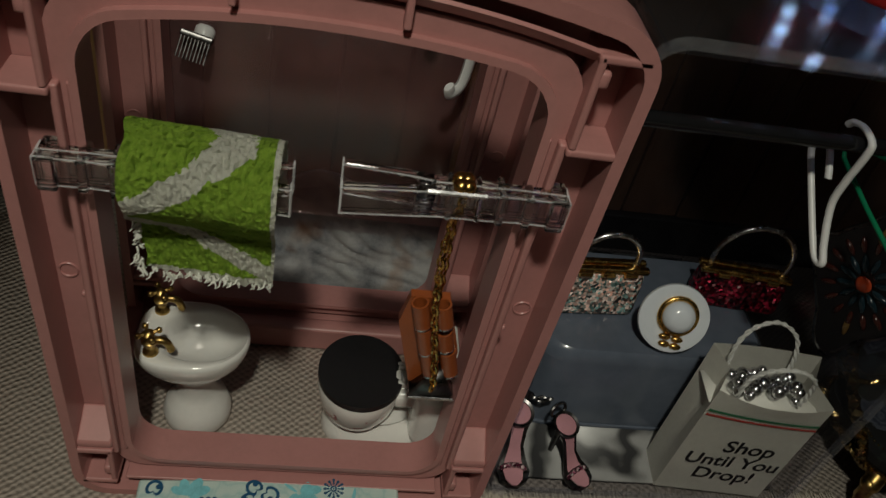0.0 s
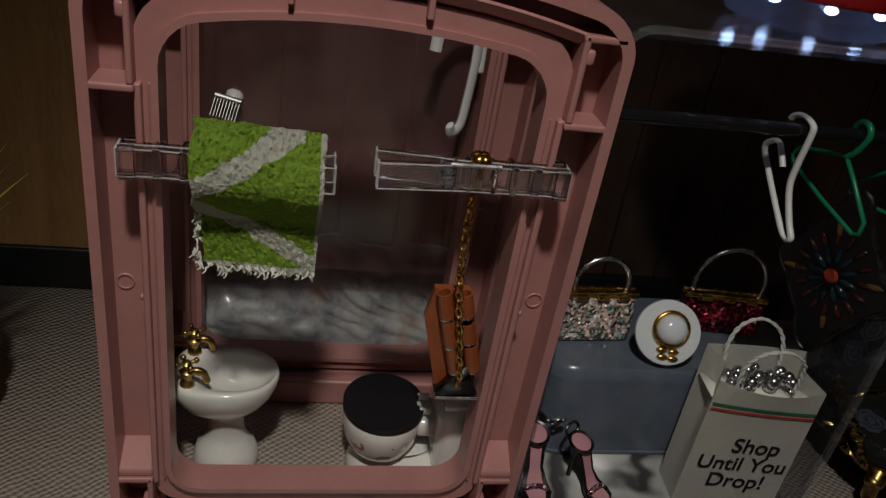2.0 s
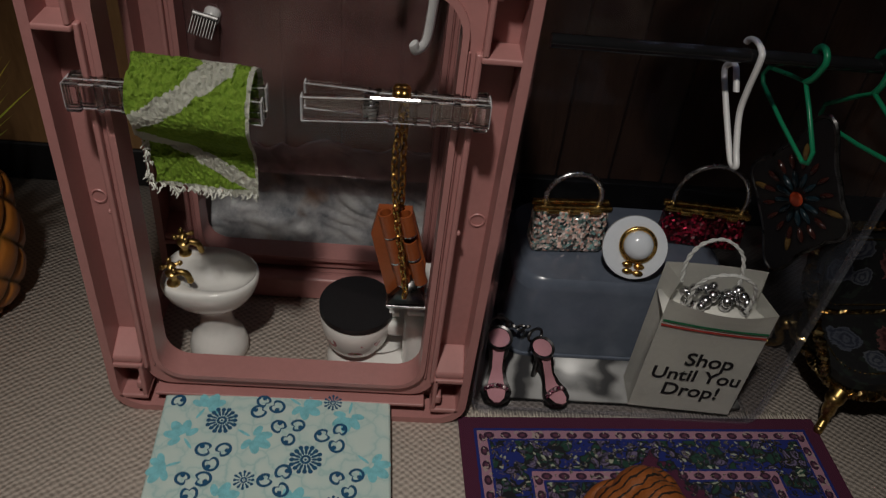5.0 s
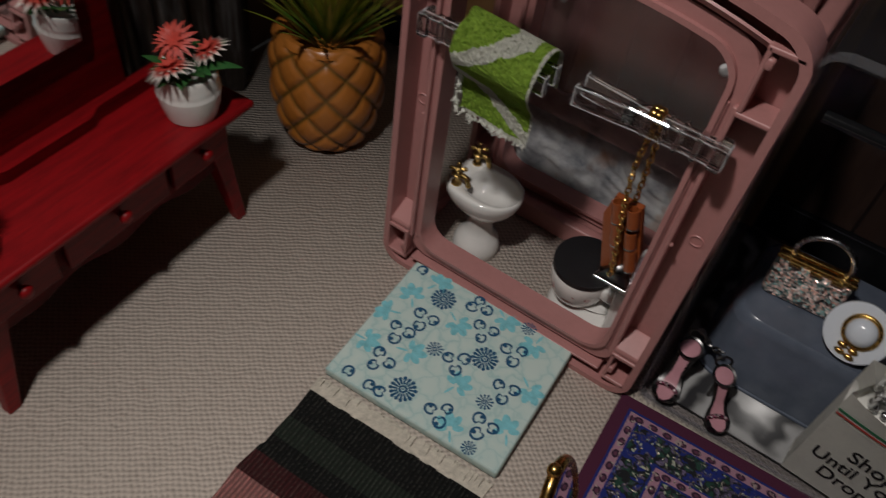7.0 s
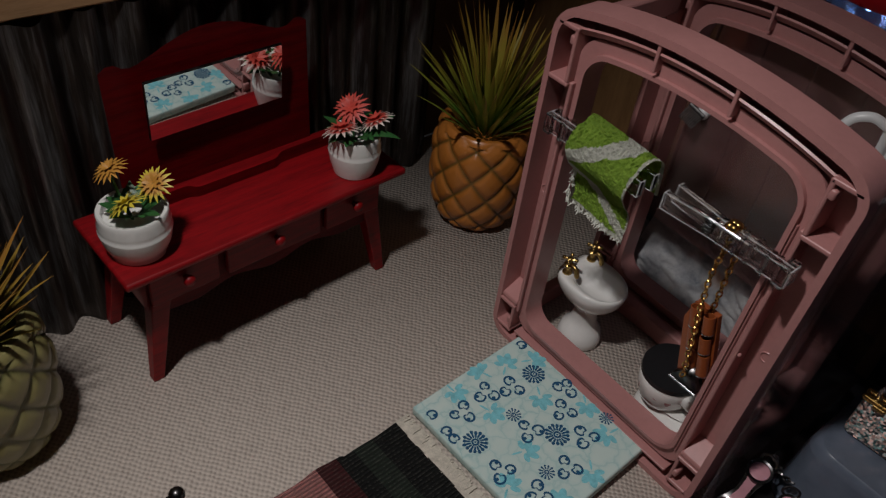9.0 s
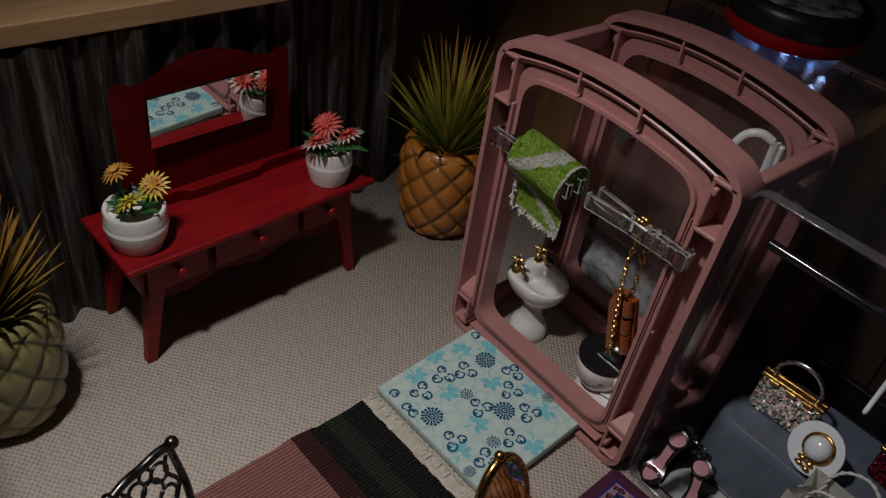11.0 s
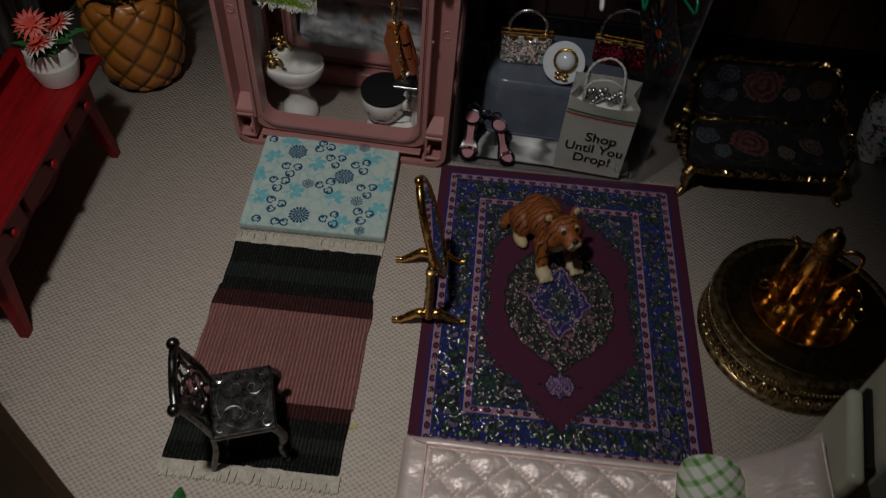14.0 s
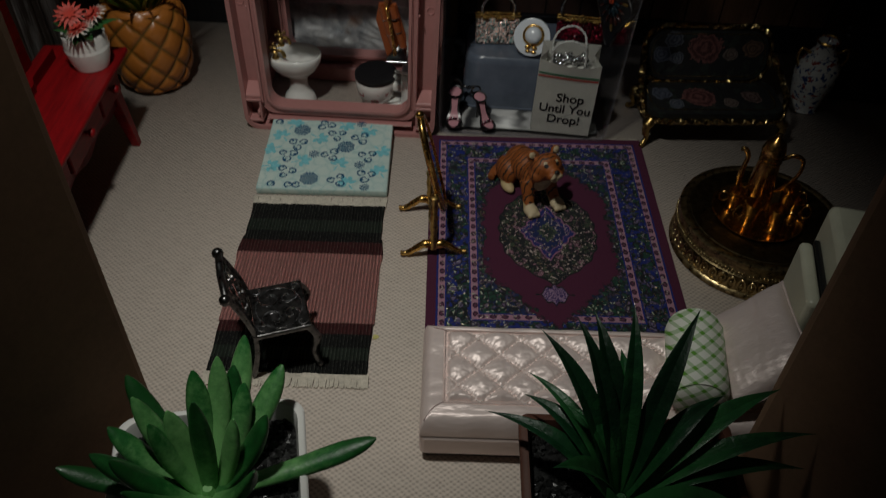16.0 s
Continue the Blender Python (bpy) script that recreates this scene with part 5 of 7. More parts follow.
part("ribbon", bm, GOLD, ob, "gold ribbon with a bow")


def shoe(m4, label):
    ob = thing("dress_shoe", m4, label, "shoe", "pair of shoe charms")
    pk = bpy.data.materials.get("pink_enamel") or plain("pink_enamel", (0.52, 0.26, 0.30), 0.2, vary=0.05, relief=0.02, coat=0.4)
    # local: toe at -y on the ground, heel at +y
    prof = [(-0.0175, 0.0012, 0.0012), (-0.0150, 0.0012, 0.0036), (-0.0105, 0.0015, 0.0046), (-0.0065, 0.0035, 0.0036), (-0.0030, 0.0085, 0.0024), (0.0, 0.0150, 0.0026), (0.0025, 0.0195, 0.0034)]
    for nm, dz, k, mat_, th in (("sole", 0, 1.6, PEWTER, 0.0018), ("insole", 0.0011, 0.98, pk, 0.0010)):
        bm = bmesh.new()
        a = []
        for y, z, w in prof:
            a.append([bm.verts.new((sx * w * k, y, z + dz + h)) for sx, h in ((-1, 0), (1, 0), (1, th), (-1, th))])
        for p, q in zip(a, a[1:]):
            for i in range(4):
                bm.faces.new((p[i], p[(i + 1) % 4], q[(i + 1) % 4], q[i]))
        bm.faces.new(list(reversed(a[0])))
        bm.faces.new(a[-1])
        bmesh.ops.recalc_face_normals(bm, faces=bm.faces)
        part(nm, bm, mat_, ob)
    cupm = Matrix.Translation((0, 0.0055, 0.0215)) @ Matrix.Rotation(radians(16), 4, "X")
    bm = bmesh.new()
    lathe(bm, [(0.0030, -0.0020), (0.0056, -0.0004), (0.0066, 0.0012), (0.0064, 0.0022), (0.0053, 0.0018), (0.0052, 0.0008)], 28, m=cupm)
    part("heel_cup", bm, PEWTER, ob, "dark silver rim of the heel cup")
    bm = bmesh.new()
    lathe(bm, [(0.0053, 0.0009), (0.0050, 0.0016), (0.0030, 0.0021), (0, 0.0022)], 24, m=cupm)
    part("heel_pad", bm, pk, ob)
    bm = bmesh.new()
    tube(bm, [(0, 0.0075, 0.0200), (0, 0.0068, 0.012), (0, 0.0072, 0.0)], [0.0032, 0.0014, 0.0012], 10)
    part("heel", bm, PEWTER, ob)
    stones = glitter("rose_stones", (0.16, 0.02, 0.06), (0.40, 0.12, 0.20), (0.65, 0.5, 0.52), 0.15)
    for k in range(9):
        a = radians(180 * k / 8)
        bm = bmesh.new()
        ball(bm, (0.0054 * math.cos(a), -0.0100, 0.0026 + 0.0040 * math.sin(a)), 0.0011, 7)
        part("strap_stone", bm, stones, ob, "rose stone on the toe strap")
    bm = bmesh.new()
    tube(bm, [(0.0050 * math.cos(radians(a)), -0.0090, 0.0022 + 0.0036 * math.sin(radians(a))) for a in range(0, 181, 15)], 0.0008, 6, False, 1.6)
    part("toe_strap", bm, PEWTER, ob)
    bm = bmesh.new()
    tube(bm, [(0.0045 * math.cos(radians(a)), 0.0118 + 0.0030 * math.sin(radians(a)) * 0.4, 0.0260 + 0.0030 * math.sin(radians(a))) for a in range(0, 360, 24)], 0.0008, 6, True)
    part("heel_ring", bm, PEWTER, ob)
    return ob


s1 = shoe(pose(0.0885, 0.0190, 0.0049, 0, 0, 0) @ Matrix.Scale(0.93, 4), "pink enamel high-heeled shoe charm with silver edges")
s2 = copy_thing(s1, pose(0.1100, 0.0168, 0.0049, 0, 0, 33) @ Matrix.Scale(0.93, 4))
bm = bmesh.new()
chain(bm, curve([(0.0895, 0.0325, 0.0305), (0.0935, 0.0320, 0.0270), (0.0975, 0.0315, 0.0255), (0.1010, 0.0305, 0.0270), (0.1035, 0.0285, 0.0305)]), 0.0018, 0.0007)
tagged(part("charm_chain", bm, PEWTER), "short dark silver chain linking the shoe charms", "chain")

PAPER = plain("white_card", (0.76, 0.75, 0.70), 0.55, vary=0.05, scale=60, relief=0.05)


def shopping_bag():
    ob = thing("shopping_bag", pose(0.1705, 0.0065, 0.0046, 0, 0, -4), "white paper shopping bag with black lettering and stripes", "bag")
    w, d, h = 0.0450, 0.0165, 0.0645

    def front_y(u, v):
        """How far the front bellies out; u across, v up, both 0 to 1."""
        return -0.0010 * v - 0.0030 * v ** 5 * (1 - (2 * u - 1) ** 2)

    def sheet(nm, spot, nu=12, nv=14):
        bm = bmesh.new()
        g = [[bm.verts.new(spot(i / nu, j / nv)) for i in range(nu + 1)] for j in range(nv + 1)]
        for j in range(nv):
            for i in range(nu):
                bm.faces.new((g[j][i], g[j][i + 1], g[j + 1][i + 1], g[j + 1][i]))
        bmesh.ops.solidify(bm, geom=bm.faces[:], thickness=0.0004)
        return part(nm, bm, PAPER, ob)

    def lean(v):
        return 0.0012 * v

    def gusset(sx):
        def spot(u, v):
            y = (d + 0.0018 * v) * u + front_y(1, v) * (1 - u)
            x = sx * (w / 2 - 0.0052 * v * (1 - abs(2 * u - 1)) - 0.0012 * v * u)
            return x + lean(v), y, h * v - 0.0030 * v * (1 if sx > 0 else 0) * (1 - u) + 0.0035 * v * u
        return spot

    sheet("front_panel", lambda u, v: ((u - 0.5) * w + lean(v), front_y(u, v), h * v - 0.003 * u * v - 0.0022 * v ** 6 * (1 - (2 * u - 1) ** 2)))
    sheet("back_panel", lambda u, v: ((u - 0.5) * (w - 0.0024 * v) + lean(v), d + 0.0018 * v + 0.0012 * v * math.sin(3.1 * u), (h + 0.0035) * v))
    sheet("side_panel", gusset(-1), 8)
    sheet("side_panel", gusset(1), 8)
    for z0, colour, nm in ((h - 0.0115, (0.02, 0.16, 0.07), "green"), (h - 0.0140, (0.42, 0.05, 0.04), "red")):
        bm = bmesh.new()
        runs = []
        for i in range(13):
            u, v = i / 12, z0 / h
            runs.append([bm.verts.new(((u - 0.5) * (w - 0.001) + lean(v), front_y(u, (z0 + dz) / h) - 0.0007, z0 + dz - 0.003 * u * v)) for dz in (0, 0.0012)])
        for p, q in zip(runs, runs[1:]):
            bm.faces.new((p[0], q[0], q[1], p[1]))
        part("printed_stripe", bm, plain(nm + "_ink", colour, 0.5, relief=0), ob, nm + " printed stripe")
    ink = plain("black_ink", (0.008, 0.008, 0.008), 0.5, relief=0)
    for text, x, z, size in (("Shop", 0.0045, 0.0290, 0.0104), ("Until You", 0.0015, 0.0195, 0.0100), ("Drop!", 0.0015, 0.0100, 0.0104)):
        cu = bpy.data.curves.new("lettering", "FONT")
        cu.body, cu.size, cu.align_x, cu.extrude, cu.offset = text, size, "CENTER", 0.00003, 0.00015
        cu.materials.append(ink)
        o = new("lettering", cu)
        o.parent = ob
        o.matrix_basis = Matrix.Translation((x, front_y(0.5, (z + 0.004) / h) - 0.00050, z)) @ Matrix.Rotation(radians(90.9), 4, "X") @ Matrix.Rotation(radians(-2), 4, "Z")
    cord = plain("white_cord", (0.62, 0.62, 0.60), 0.7, vary=0.2, scale=900, relief=0.6)
    for y0, lean in ((0.001, -0.002), (d - 0.001, 0.004)):
        bm = bmesh.new()
        p = curve([(-0.0125, y0, h - 0.004), (-0.0125, y0 + lean * 0.4, h + 0.006), (-0.008, y0 + lean, h + 0.013), (0.001, y0 + lean * 1.4, h + 0.0155), (0.009, y0 + lean, h + 0.011), (0.0115, y0 + lean * 0.4, h + 0.003), (0.0115, y0, h - 0.005)], 8)
        for ph in (0, math.pi):
            tube(bm, [q + Vector((0.0005 * math.cos(i * 0.9 + ph), 0.0005 * math.sin(i * 0.9 + ph), 0)) for i, q in enumerate(p)], 0.00055, 6)
        part("cord_handle", bm, cord, ob, "white twisted cord handle")
    rng = random.Random(2)
    for i in range(30):
        bm = bmesh.new()
        ball(bm, (rng.uniform(-0.012, 0.013), rng.uniform(0.003, d - 0.002), h - 0.005 + rng.uniform(-0.003, 0.0035)), rng.uniform(0.0017, 0.0028), 10)
        part("bead", bm, SILVER, ob, "round silver bead")
    part("bag_floor", one_box((0, d / 2, h - 0.0095), (w - 0.003, d - 0.002, 0.001)), PAPER, ob)
    return ob


shopping_bag()

# ---- pendant with coloured glass, hung in the clear box ----
ob = thing("glass_ornament", pose(0.1975, 0.0310, 0.1045, 4, 0, -62) @ Matrix.Scale(1.12, 4), "pointed glass ornament with red and green petals", "ornament")
bm = bmesh.new()
oc = []
for i in range(64):
    a = 2 * math.pi * i / 64
    r = 0.0165 + 0.005 * abs(math.cos(2 * a)) ** 6 + 0.005 * (abs(math.sin(a)) ** 12)
    oc.append((r * math.cos(a), 0, 1.25 * r * math.sin(a)))
tube(bm, oc, 0.0009, 6, True)
part("wire_rim", bm, PEWTER, ob)
bm = bmesh.new()
slab(bm, [(x * 0.97, z * 0.97) for x, y, z in oc], -0.0006, 0.0006, Matrix.Rotation(radians(90), 4, "X"))
part("dark_glass", bm, plain("dark_glass", (0.004, 0.003, 0.004), 0.4, relief=0), ob)
for n, r0, ln, w, colour in ((12, 0.0062, 0.0034, 0.0011, (0.010, 0.022, 0.03)), (16, 0.0118, 0.0030, 0.0010, (0.035, 0.010, 0.008)), (4, 0.0150, 0.0036, 0.0011, (0.10, 0.06, 0.02))):
    mt = plain("petal_glass", colour, 0.15, vary=0.3, scale=300)
    for i in range(n):
        a = 2 * math.pi * i / n + (0.2 if r0 > 0.01 else 0)
        bm = bmesh.new()
        ball(bm, (0, 0, 0), 1, 8, (ln, 0.0012, w), Matrix.Translation((r0 * math.cos(a), -0.0010, 1.2 * r0 * math.sin(a))) @ Matrix.Rotation(-a, 4, "Y"))
        part("petal", bm, mt, ob)
bm = bmesh.new()
ball(bm, (0, -0.0012, 0), 0.0028, 12, (1, 0.4, 1))
part("centre_stone", bm, plain("red_stone", (0.45, 0.06, 0.02), 0.15, relief=0), ob, "round red stone")


# ---- battery puck lamps ----
def puck(m4, label):
    ob = thing("puck_lamp", m4, label, "lamp", "puck lamps on the clear boxes")
    R = 0.037
    bm = bmesh.new()
    lathe(bm, [(R - 0.001, 0.012), (R, 0.013), (R, 0.020), (R - 0.0006, 0.0208)], 48)
    part("red_band", bm, plain("red_plastic", (0.42, 0.008, 0.010), 0.3, vary=0.05, relief=0.03), ob, "red plastic band")
    bm = bmesh.new()
    lathe(bm, [(R + 0.0006, 0.0202), (R + 0.0008, 0.0285), (R - 0.002, 0.0325), (R - 0.005, 0.0330), (R - 0.0055, 0.0315), (0.001, 0.0315)], 48)
    part("black_housing", bm, BLACK, ob, "black housing")
    bm = bmesh.new()
    lathe(bm, [(R - 0.007, 0.0316), (R - 0.008, 0.0323), (0, 0.0323)], 40)
    m, t, b = nodes_of("worn_grey_label", 0.35)
    vec, x, y, z = coords(t)
    t.links.new(ramp(t, noise_of(t, vec, 90, 3), [(0.38, (0.07, 0.065, 0.06)), (0.5, (0.30, 0.30, 0.29)), (0.6, (0.42, 0.42, 0.41))]), b.inputs["Base Color"])
    part("top_disc", bm, m, ob, "grey mottled top disc")
    bm = bmesh.new()
    lathe(bm, [(R - 0.0060, 0.0128), (R - 0.0064, 0.0075), (R - 0.0085, 0.0022), (R - 0.014, 0.0002), (0.001, 0.0)], 48)
    part("lens", bm, clear("blue_lens", (0.72, 0.80, 0.96), 0.06, 1.5, 0.09, (0.55, 0.68, 0.95)), ob, "clear bluish lens")
    glow, t, b = nodes_of("led_glow", 0.4)
    b.inputs["Emission Color"].default_value = (0.55, 0.72, 1.0, 1)
    b.inputs["Emission Strength"].default_value = 11
    for i in range(9):
        a = 2 * math.pi * i / 9
        bm = bmesh.new()
        ball(bm, (0.0255 * math.cos(a), 0.0255 * math.sin(a), 0.0095), 0.0022, 10, (1, 1, 0.6))
        part("led", bm, glow, ob, "small lit white diode")
    bm = bmesh.new()
    lathe(bm, [(R - 0.002, 0.0124), (0.001, 0.0118)], 40)
    part("reflector", bm, metal("reflector_metal", (0.6, 0.65, 0.75), 0.25), ob)
    return ob


puck(pose(0.1550, 0.0405, 0.1967, 0, 0, 10), "red and black battery puck lamp lying lit on the box")
puck(pose(0.005, 0.1420, 0.1972, 0, 0, 30), "red and black battery puck lamp lying lit on the box")


# ---- plants ----
def pineapple_skin(name, body, groove):
    m, t, b = nodes_of(name, 0.38)
    vec, x, y, z = coords(t)
    big = noise_of(t, vec, 45, 4)
    att = t.nodes.new("ShaderNodeAttribute")
    att.attribute_name = "groove"
    c = mixed(t, big, tuple(q * 0.72 for q in body), tuple(min(1, q * 1.15) for q in body))
    t.links.new(mixed(t, att.outputs["Fac"], c, groove), b.inputs["Base Color"])
    b.inputs["Coat Weight"].default_value = 0.35
    b.inputs["Coat Roughness"].default_value = 0.25
    bump(t, b, noise_of(t, vec, 260, 3), 0.2, 0.0006)
    return m


def leaf_material(name, low, mid, tip, z0, z1, rough=0.5):
    m, t, b = nodes_of(name, rough)
    vec, x, y, z = coords(t)
    f = maths(t, "DIVIDE", maths(t, "SUBTRACT", z, z0), z1 - z0)
    f = maths(t, "MULTIPLY_ADD", noise_of(t, vec, 120, 3), 0.4, maths(t, "SUBTRACT", f, 0.2))
    t.links.new(ramp(t, f, [(0.05, low), (0.4, mid), (0.95, tip)]), b.inputs["Base Color"])
    b.inputs["Subsurface Weight"].default_value = 0.0
    return m


def blade(bm, base, direction, length, width, droop, rng, n=7, thick=0.18):
    """A tapering leaf that bends as it goes."""
    d = Vector(direction).normalized()
    side = d.cross(Vector((0, 0, 1)))
    side = side.normalized() if side.length > 1e-4 else Vector((1, 0, 0))
    p = Vector(base)
    rows = []
    for i in range(n + 1):
        s = i / n
        w = width * (0.55 + 0.75 * s if s < 0.35 else 0.8125 * (1 - ((s - 0.35) / 0.65) ** 1.6)) + 1e-5
        up = side.cross(d).normalized()
        rows.append([bm.verts.new(p + side * w), bm.verts.new(p - up * w * thick * 2), bm.verts.new(p - side * w), bm.verts.new(p + up * w * thick)])
        d = (d + Vector((0, 0, -droop / n))).normalized()
        p = p + d * (length / n)
    for a, b2 in zip(rows, rows[1:]):
        for k in range(4):
            bm.faces.new((a[k], a[(k + 1) % 4], b2[(k + 1) % 4], b2[k]))
    bm.faces.new(list(reversed(rows[0])))
    bm.faces.new(rows[-1])


def pineapple(m4, skin, leaves, label, R=0.0335, H=0.058, seed=1, grow=1.0):
    rng = random.Random(seed)
    ob = thing("pineapple_planter", m4, label, "planter")
    bm = bmesh.new()
    lay = bm.verts.layers.float.new("groove")
    seg, nz = 176, 84
    rows = []
    for j in range(nz + 1):
        v = j / nz
        th = math.pi * (0.12 + 0.63 * v)
        z = H * (1 - math.cos(math.pi * v * 0.93)) / (1 - math.cos(math.pi * 0.93)) * 0.98
        r0 = R * math.sin(th) ** 0.62
        row = []
        for i in range(seg):
            a = 2 * math.pi * i / seg
            u1 = (a * 9 / math.pi + v * 8.2) % 2 - 1
            u2 = (a * 9 / math.pi - v * 8.2) % 2 - 1
            g1, g2 = 1 - abs(u1), 1 - abs(u2)
            g = min(g1, g2)
            bumpv = min(1, g / 0.42)
            fade = 1 if 0.03 < v < 0.90 else 0.25
            r = r0 + R * 0.060 * (bumpv ** 0.6 - 1) * fade + R * 0.02 * (g1 + g2 - 1) * fade
            vv = bm.verts.new((r * math.cos(a), r * math.sin(a), z))
            vv[lay] = (1 - min(1, g / 0.20)) * fade
            row.append(vv)
        rows.append(row)
    top = rows[-1]
    for k, dz in ((0.86, -0.001), (0.80, -0.006), (0.70, -0.012)):
        rows.append([bm.verts.new((v.co.x * k, v.co.y * k, H * 0.98 + dz)) for v in top])
    for a, b2 in zip(rows, rows[1:]):
        for i in range(seg):
            bm.faces.new((a[i], a[(i + 1) % seg], b2[(i + 1) % seg], b2[i]))
    bm.faces.new(list(reversed(rows[0])))
    bm.faces.new(rows[-1])
    part("pot", bm, skin, ob)
    bm = bmesh.new()
    for k in range(120):
        s = k / 119
        a = k * 2.39996
        tilt = 0.08 + 0.90 * (1 - s) ** 0.8
        d = (math.cos(a) * tilt, math.sin(a) * tilt, 1)
        r = 0.009 * (1 - s) + 0.002
        blade(bm, (r * math.cos(a), r * math.sin(a), H * 0.86 + 0.010 * s), d, grow * rng.uniform(0.050, 0.078) * (0.72 + 0.35 * s), rng.uniform(0.0020, 0.0028), rng.uniform(0.0, 0.4), rng, 6)
    part("leaf_crown", bm, leaves, ob, "crown of thin pointed leaves")
    return ob


pineapple(pose(-0.1605, 0.0560, 0, 0, 0, 8), pineapple_skin("orange_glaze", (0.47, 0.165, 0.028), (0.085, 0.06, 0.012)),
          leaf_material("pineapple_leaf", (0.05, 0.17, 0.02), (0.32, 0.32, 0.035), (0.42, 0.20, 0.035), 0.066, 0.146), "orange ceramic pineapple planter with yellow-green leaves", R=0.0335, H=0.076, seed=4)
pineapple(pose(-0.1475, -0.2535, 0, 0, 0, 40), pineapple_skin("olive_glaze", (0.26, 0.23, 0.09), (0.10, 0.11, 0.035)),
          leaf_material("dry_leaf", (0.10, 0.14, 0.02), (0.32, 0.19, 0.03), (0.45, 0.16, 0.035), 0.066, 0.135), "olive glazed pineapple planter with orange-brown leaves", R=0.0335, H=0.076, seed=11, grow=0.85)


def flower_pot(m4, R, H, flowers, colours, label, seed, trailing):
    rng = random.Random(seed)
    ob = thing("flower_pot", m4, label, "flower pot", "flower pots on the dresser")
    bm = bmesh.new()
    lathe(bm, [(R * 0.72, 0), (R * 0.80, 0.0006), (R * 0.95, H * 0.35), (R, H * 0.55), (R * 1.005, H * 0.58), (R * 0.99, H * 0.60), (R * 0.98, H * 0.70), (R * 0.99, H * 0.74), (R * 0.94, H * 0.86), (R * 0.96, H * 0.97), (R * 0.93, H), (R * 0.82, H * 0.97), (R * 0.80, H * 0.80), (0.0, H * 0.78)], 40)
    part("pot", bm, PORCELAIN, ob)
    green = bpy.data.materials.get("flower_leaf_green") or plain("flower_leaf_green", (0.03, 0.11, 0.03), 0.4, vary=0.35, scale=200, relief=0.2)
    bm = bmesh.new()
    for k in range(11 if trailing else 16):
        a = k * 2.4 + seed
        ln = rng.uniform(0.012, 0.018) * (1.15 if trailing else 0.7)
        blade(bm, (0.3 * R * math.cos(a), 0.3 * R * math.sin(a), H * 0.96), (math.cos(a), math.sin(a), rng.uniform(0.55, 1.1)), ln * (1.15 if math.sin(a) > 0.3 else 0.85), 0.0046 if trailing else 0.0036, rng.uniform(0.3, 1.0 if trailing else 0.5), rng, 7, 0.10)
    part("leaves", bm, green, ob, "dark green leaves")
    for (fx, fy, fz, r), cc in zip(flowers, colours):
        tilt = Matrix.Translation((fx, fy, fz)) @ Euler((rng.uniform(0.1, 0.4), rng.uniform(0.2, 0.6), rng.random() * 6)).to_matrix().to_4x4()
        bm = bmesh.new()
        for ring, (k, lift) in enumerate(((16, 0.12), (13, 0.40), (8, 1.0))):
            for i in range(k):
                a = 2 * math.pi * i / k + ring * 0.3
                d = (math.cos(a), math.sin(a), lift)
                blade(bm, (0, 0, 0), d, r * (1 - 0.22 * ring), r * 0.14, 0.5, rng, 4, 0.08)
        bmesh.ops.transform(bm, matrix=tilt, verts=bm.verts)
        m, t, b = nodes_of("flower_petals", 0.5)
        vec, x, y, z = coords(t)
        dist = t.nodes.new("ShaderNodeVectorMath")
        dist.operation = "DISTANCE"
        t.links.new(vec, dist.inputs[0])
        dist.inputs[1].default_value = (fx, fy, fz)
        t.links.new(ramp(t, maths(t, "DIVIDE", dist.outputs["Value"], r), [(0.2, cc[0]), (0.50, cc[0]), (0.72, cc[1])]), b.inputs["Base Color"])
        fl = part("flower", bm, m, ob, "small daisy-like flower")
        bm = bmesh.new()
        tube(bm, curve([(fx * 0.3, fy * 0.3, H * 0.8), (fx * 0.8, fy * 0.8, (H * 0.9 + fz) / 2), (fx, fy, fz)], 4), 0.0008, 6)
        part("stem", bm, green, fl)
    return ob


YL, OR, CO, WH = (0.62, 0.50, 0.05), (0.50, 0.24, 0.04), (0.55, 0.07, 0.05), (0.72, 0.64, 0.58)
flower_pot(pose(-0.1525, -0.1712, 0.0780), 0.0168, 0.0245, [(0.006, -0.004, 0.0325, 0.0112), (0.001, 0.0110, 0.0345, 0.0096), (-0.0090, -0.004, 0.0420, 0.0092)], [(YL, YL), (OR, YL), (OR, OR)], "white ceramic pot of yellow artificial daisies on the dresser", 3, False)
flower_pot(pose(-0.1545, -0.0487, 0.0780), 0.0145, 0.0245, [(0.004, -0.0115, 0.0325, 0.0118), (-0.005, 0.000, 0.0365, 0.0112), (0.005, 0.0095, 0.0320, 0.0110)], [(CO, WH), (CO, CO), (CO, WH)], "white ribbed pot of coral artificial flowers on the dresser", 6, True)


# ---- bed ----
m, t, b = nodes_of("pink_satin", 0.3)
vec, x, y, z = coords(t)
g = noise_of(t, vec, 1500, 2, 0.5, (0.15, 1, 1))
crease = noise_of(t, vec, 75, 3, 0.5, (0.8, 1.6, 1.0))
t.links.new(mixed(t, noise_of(t, vec, 60, 4), (0.78, 0.645, 0.61), (0.90, 0.77, 0.73)), b.inputs["Base Color"])
t.links.new(maths(t, "MULTIPLY_ADD", g, 0.34, 0.30), b.inputs["Roughness"])
b.inputs["Anisotropic"].default_value = 0.6
b.inputs["Metallic"].default_value = 0.30
tg = t.nodes.new("ShaderNodeTangent")
tg.direction_type, tg.axis = "RADIAL", "Y"
t.links.new(tg.outputs[0], b.inputs["Tangent"])
b.inputs["Specular IOR Level"].default_value = 1.0
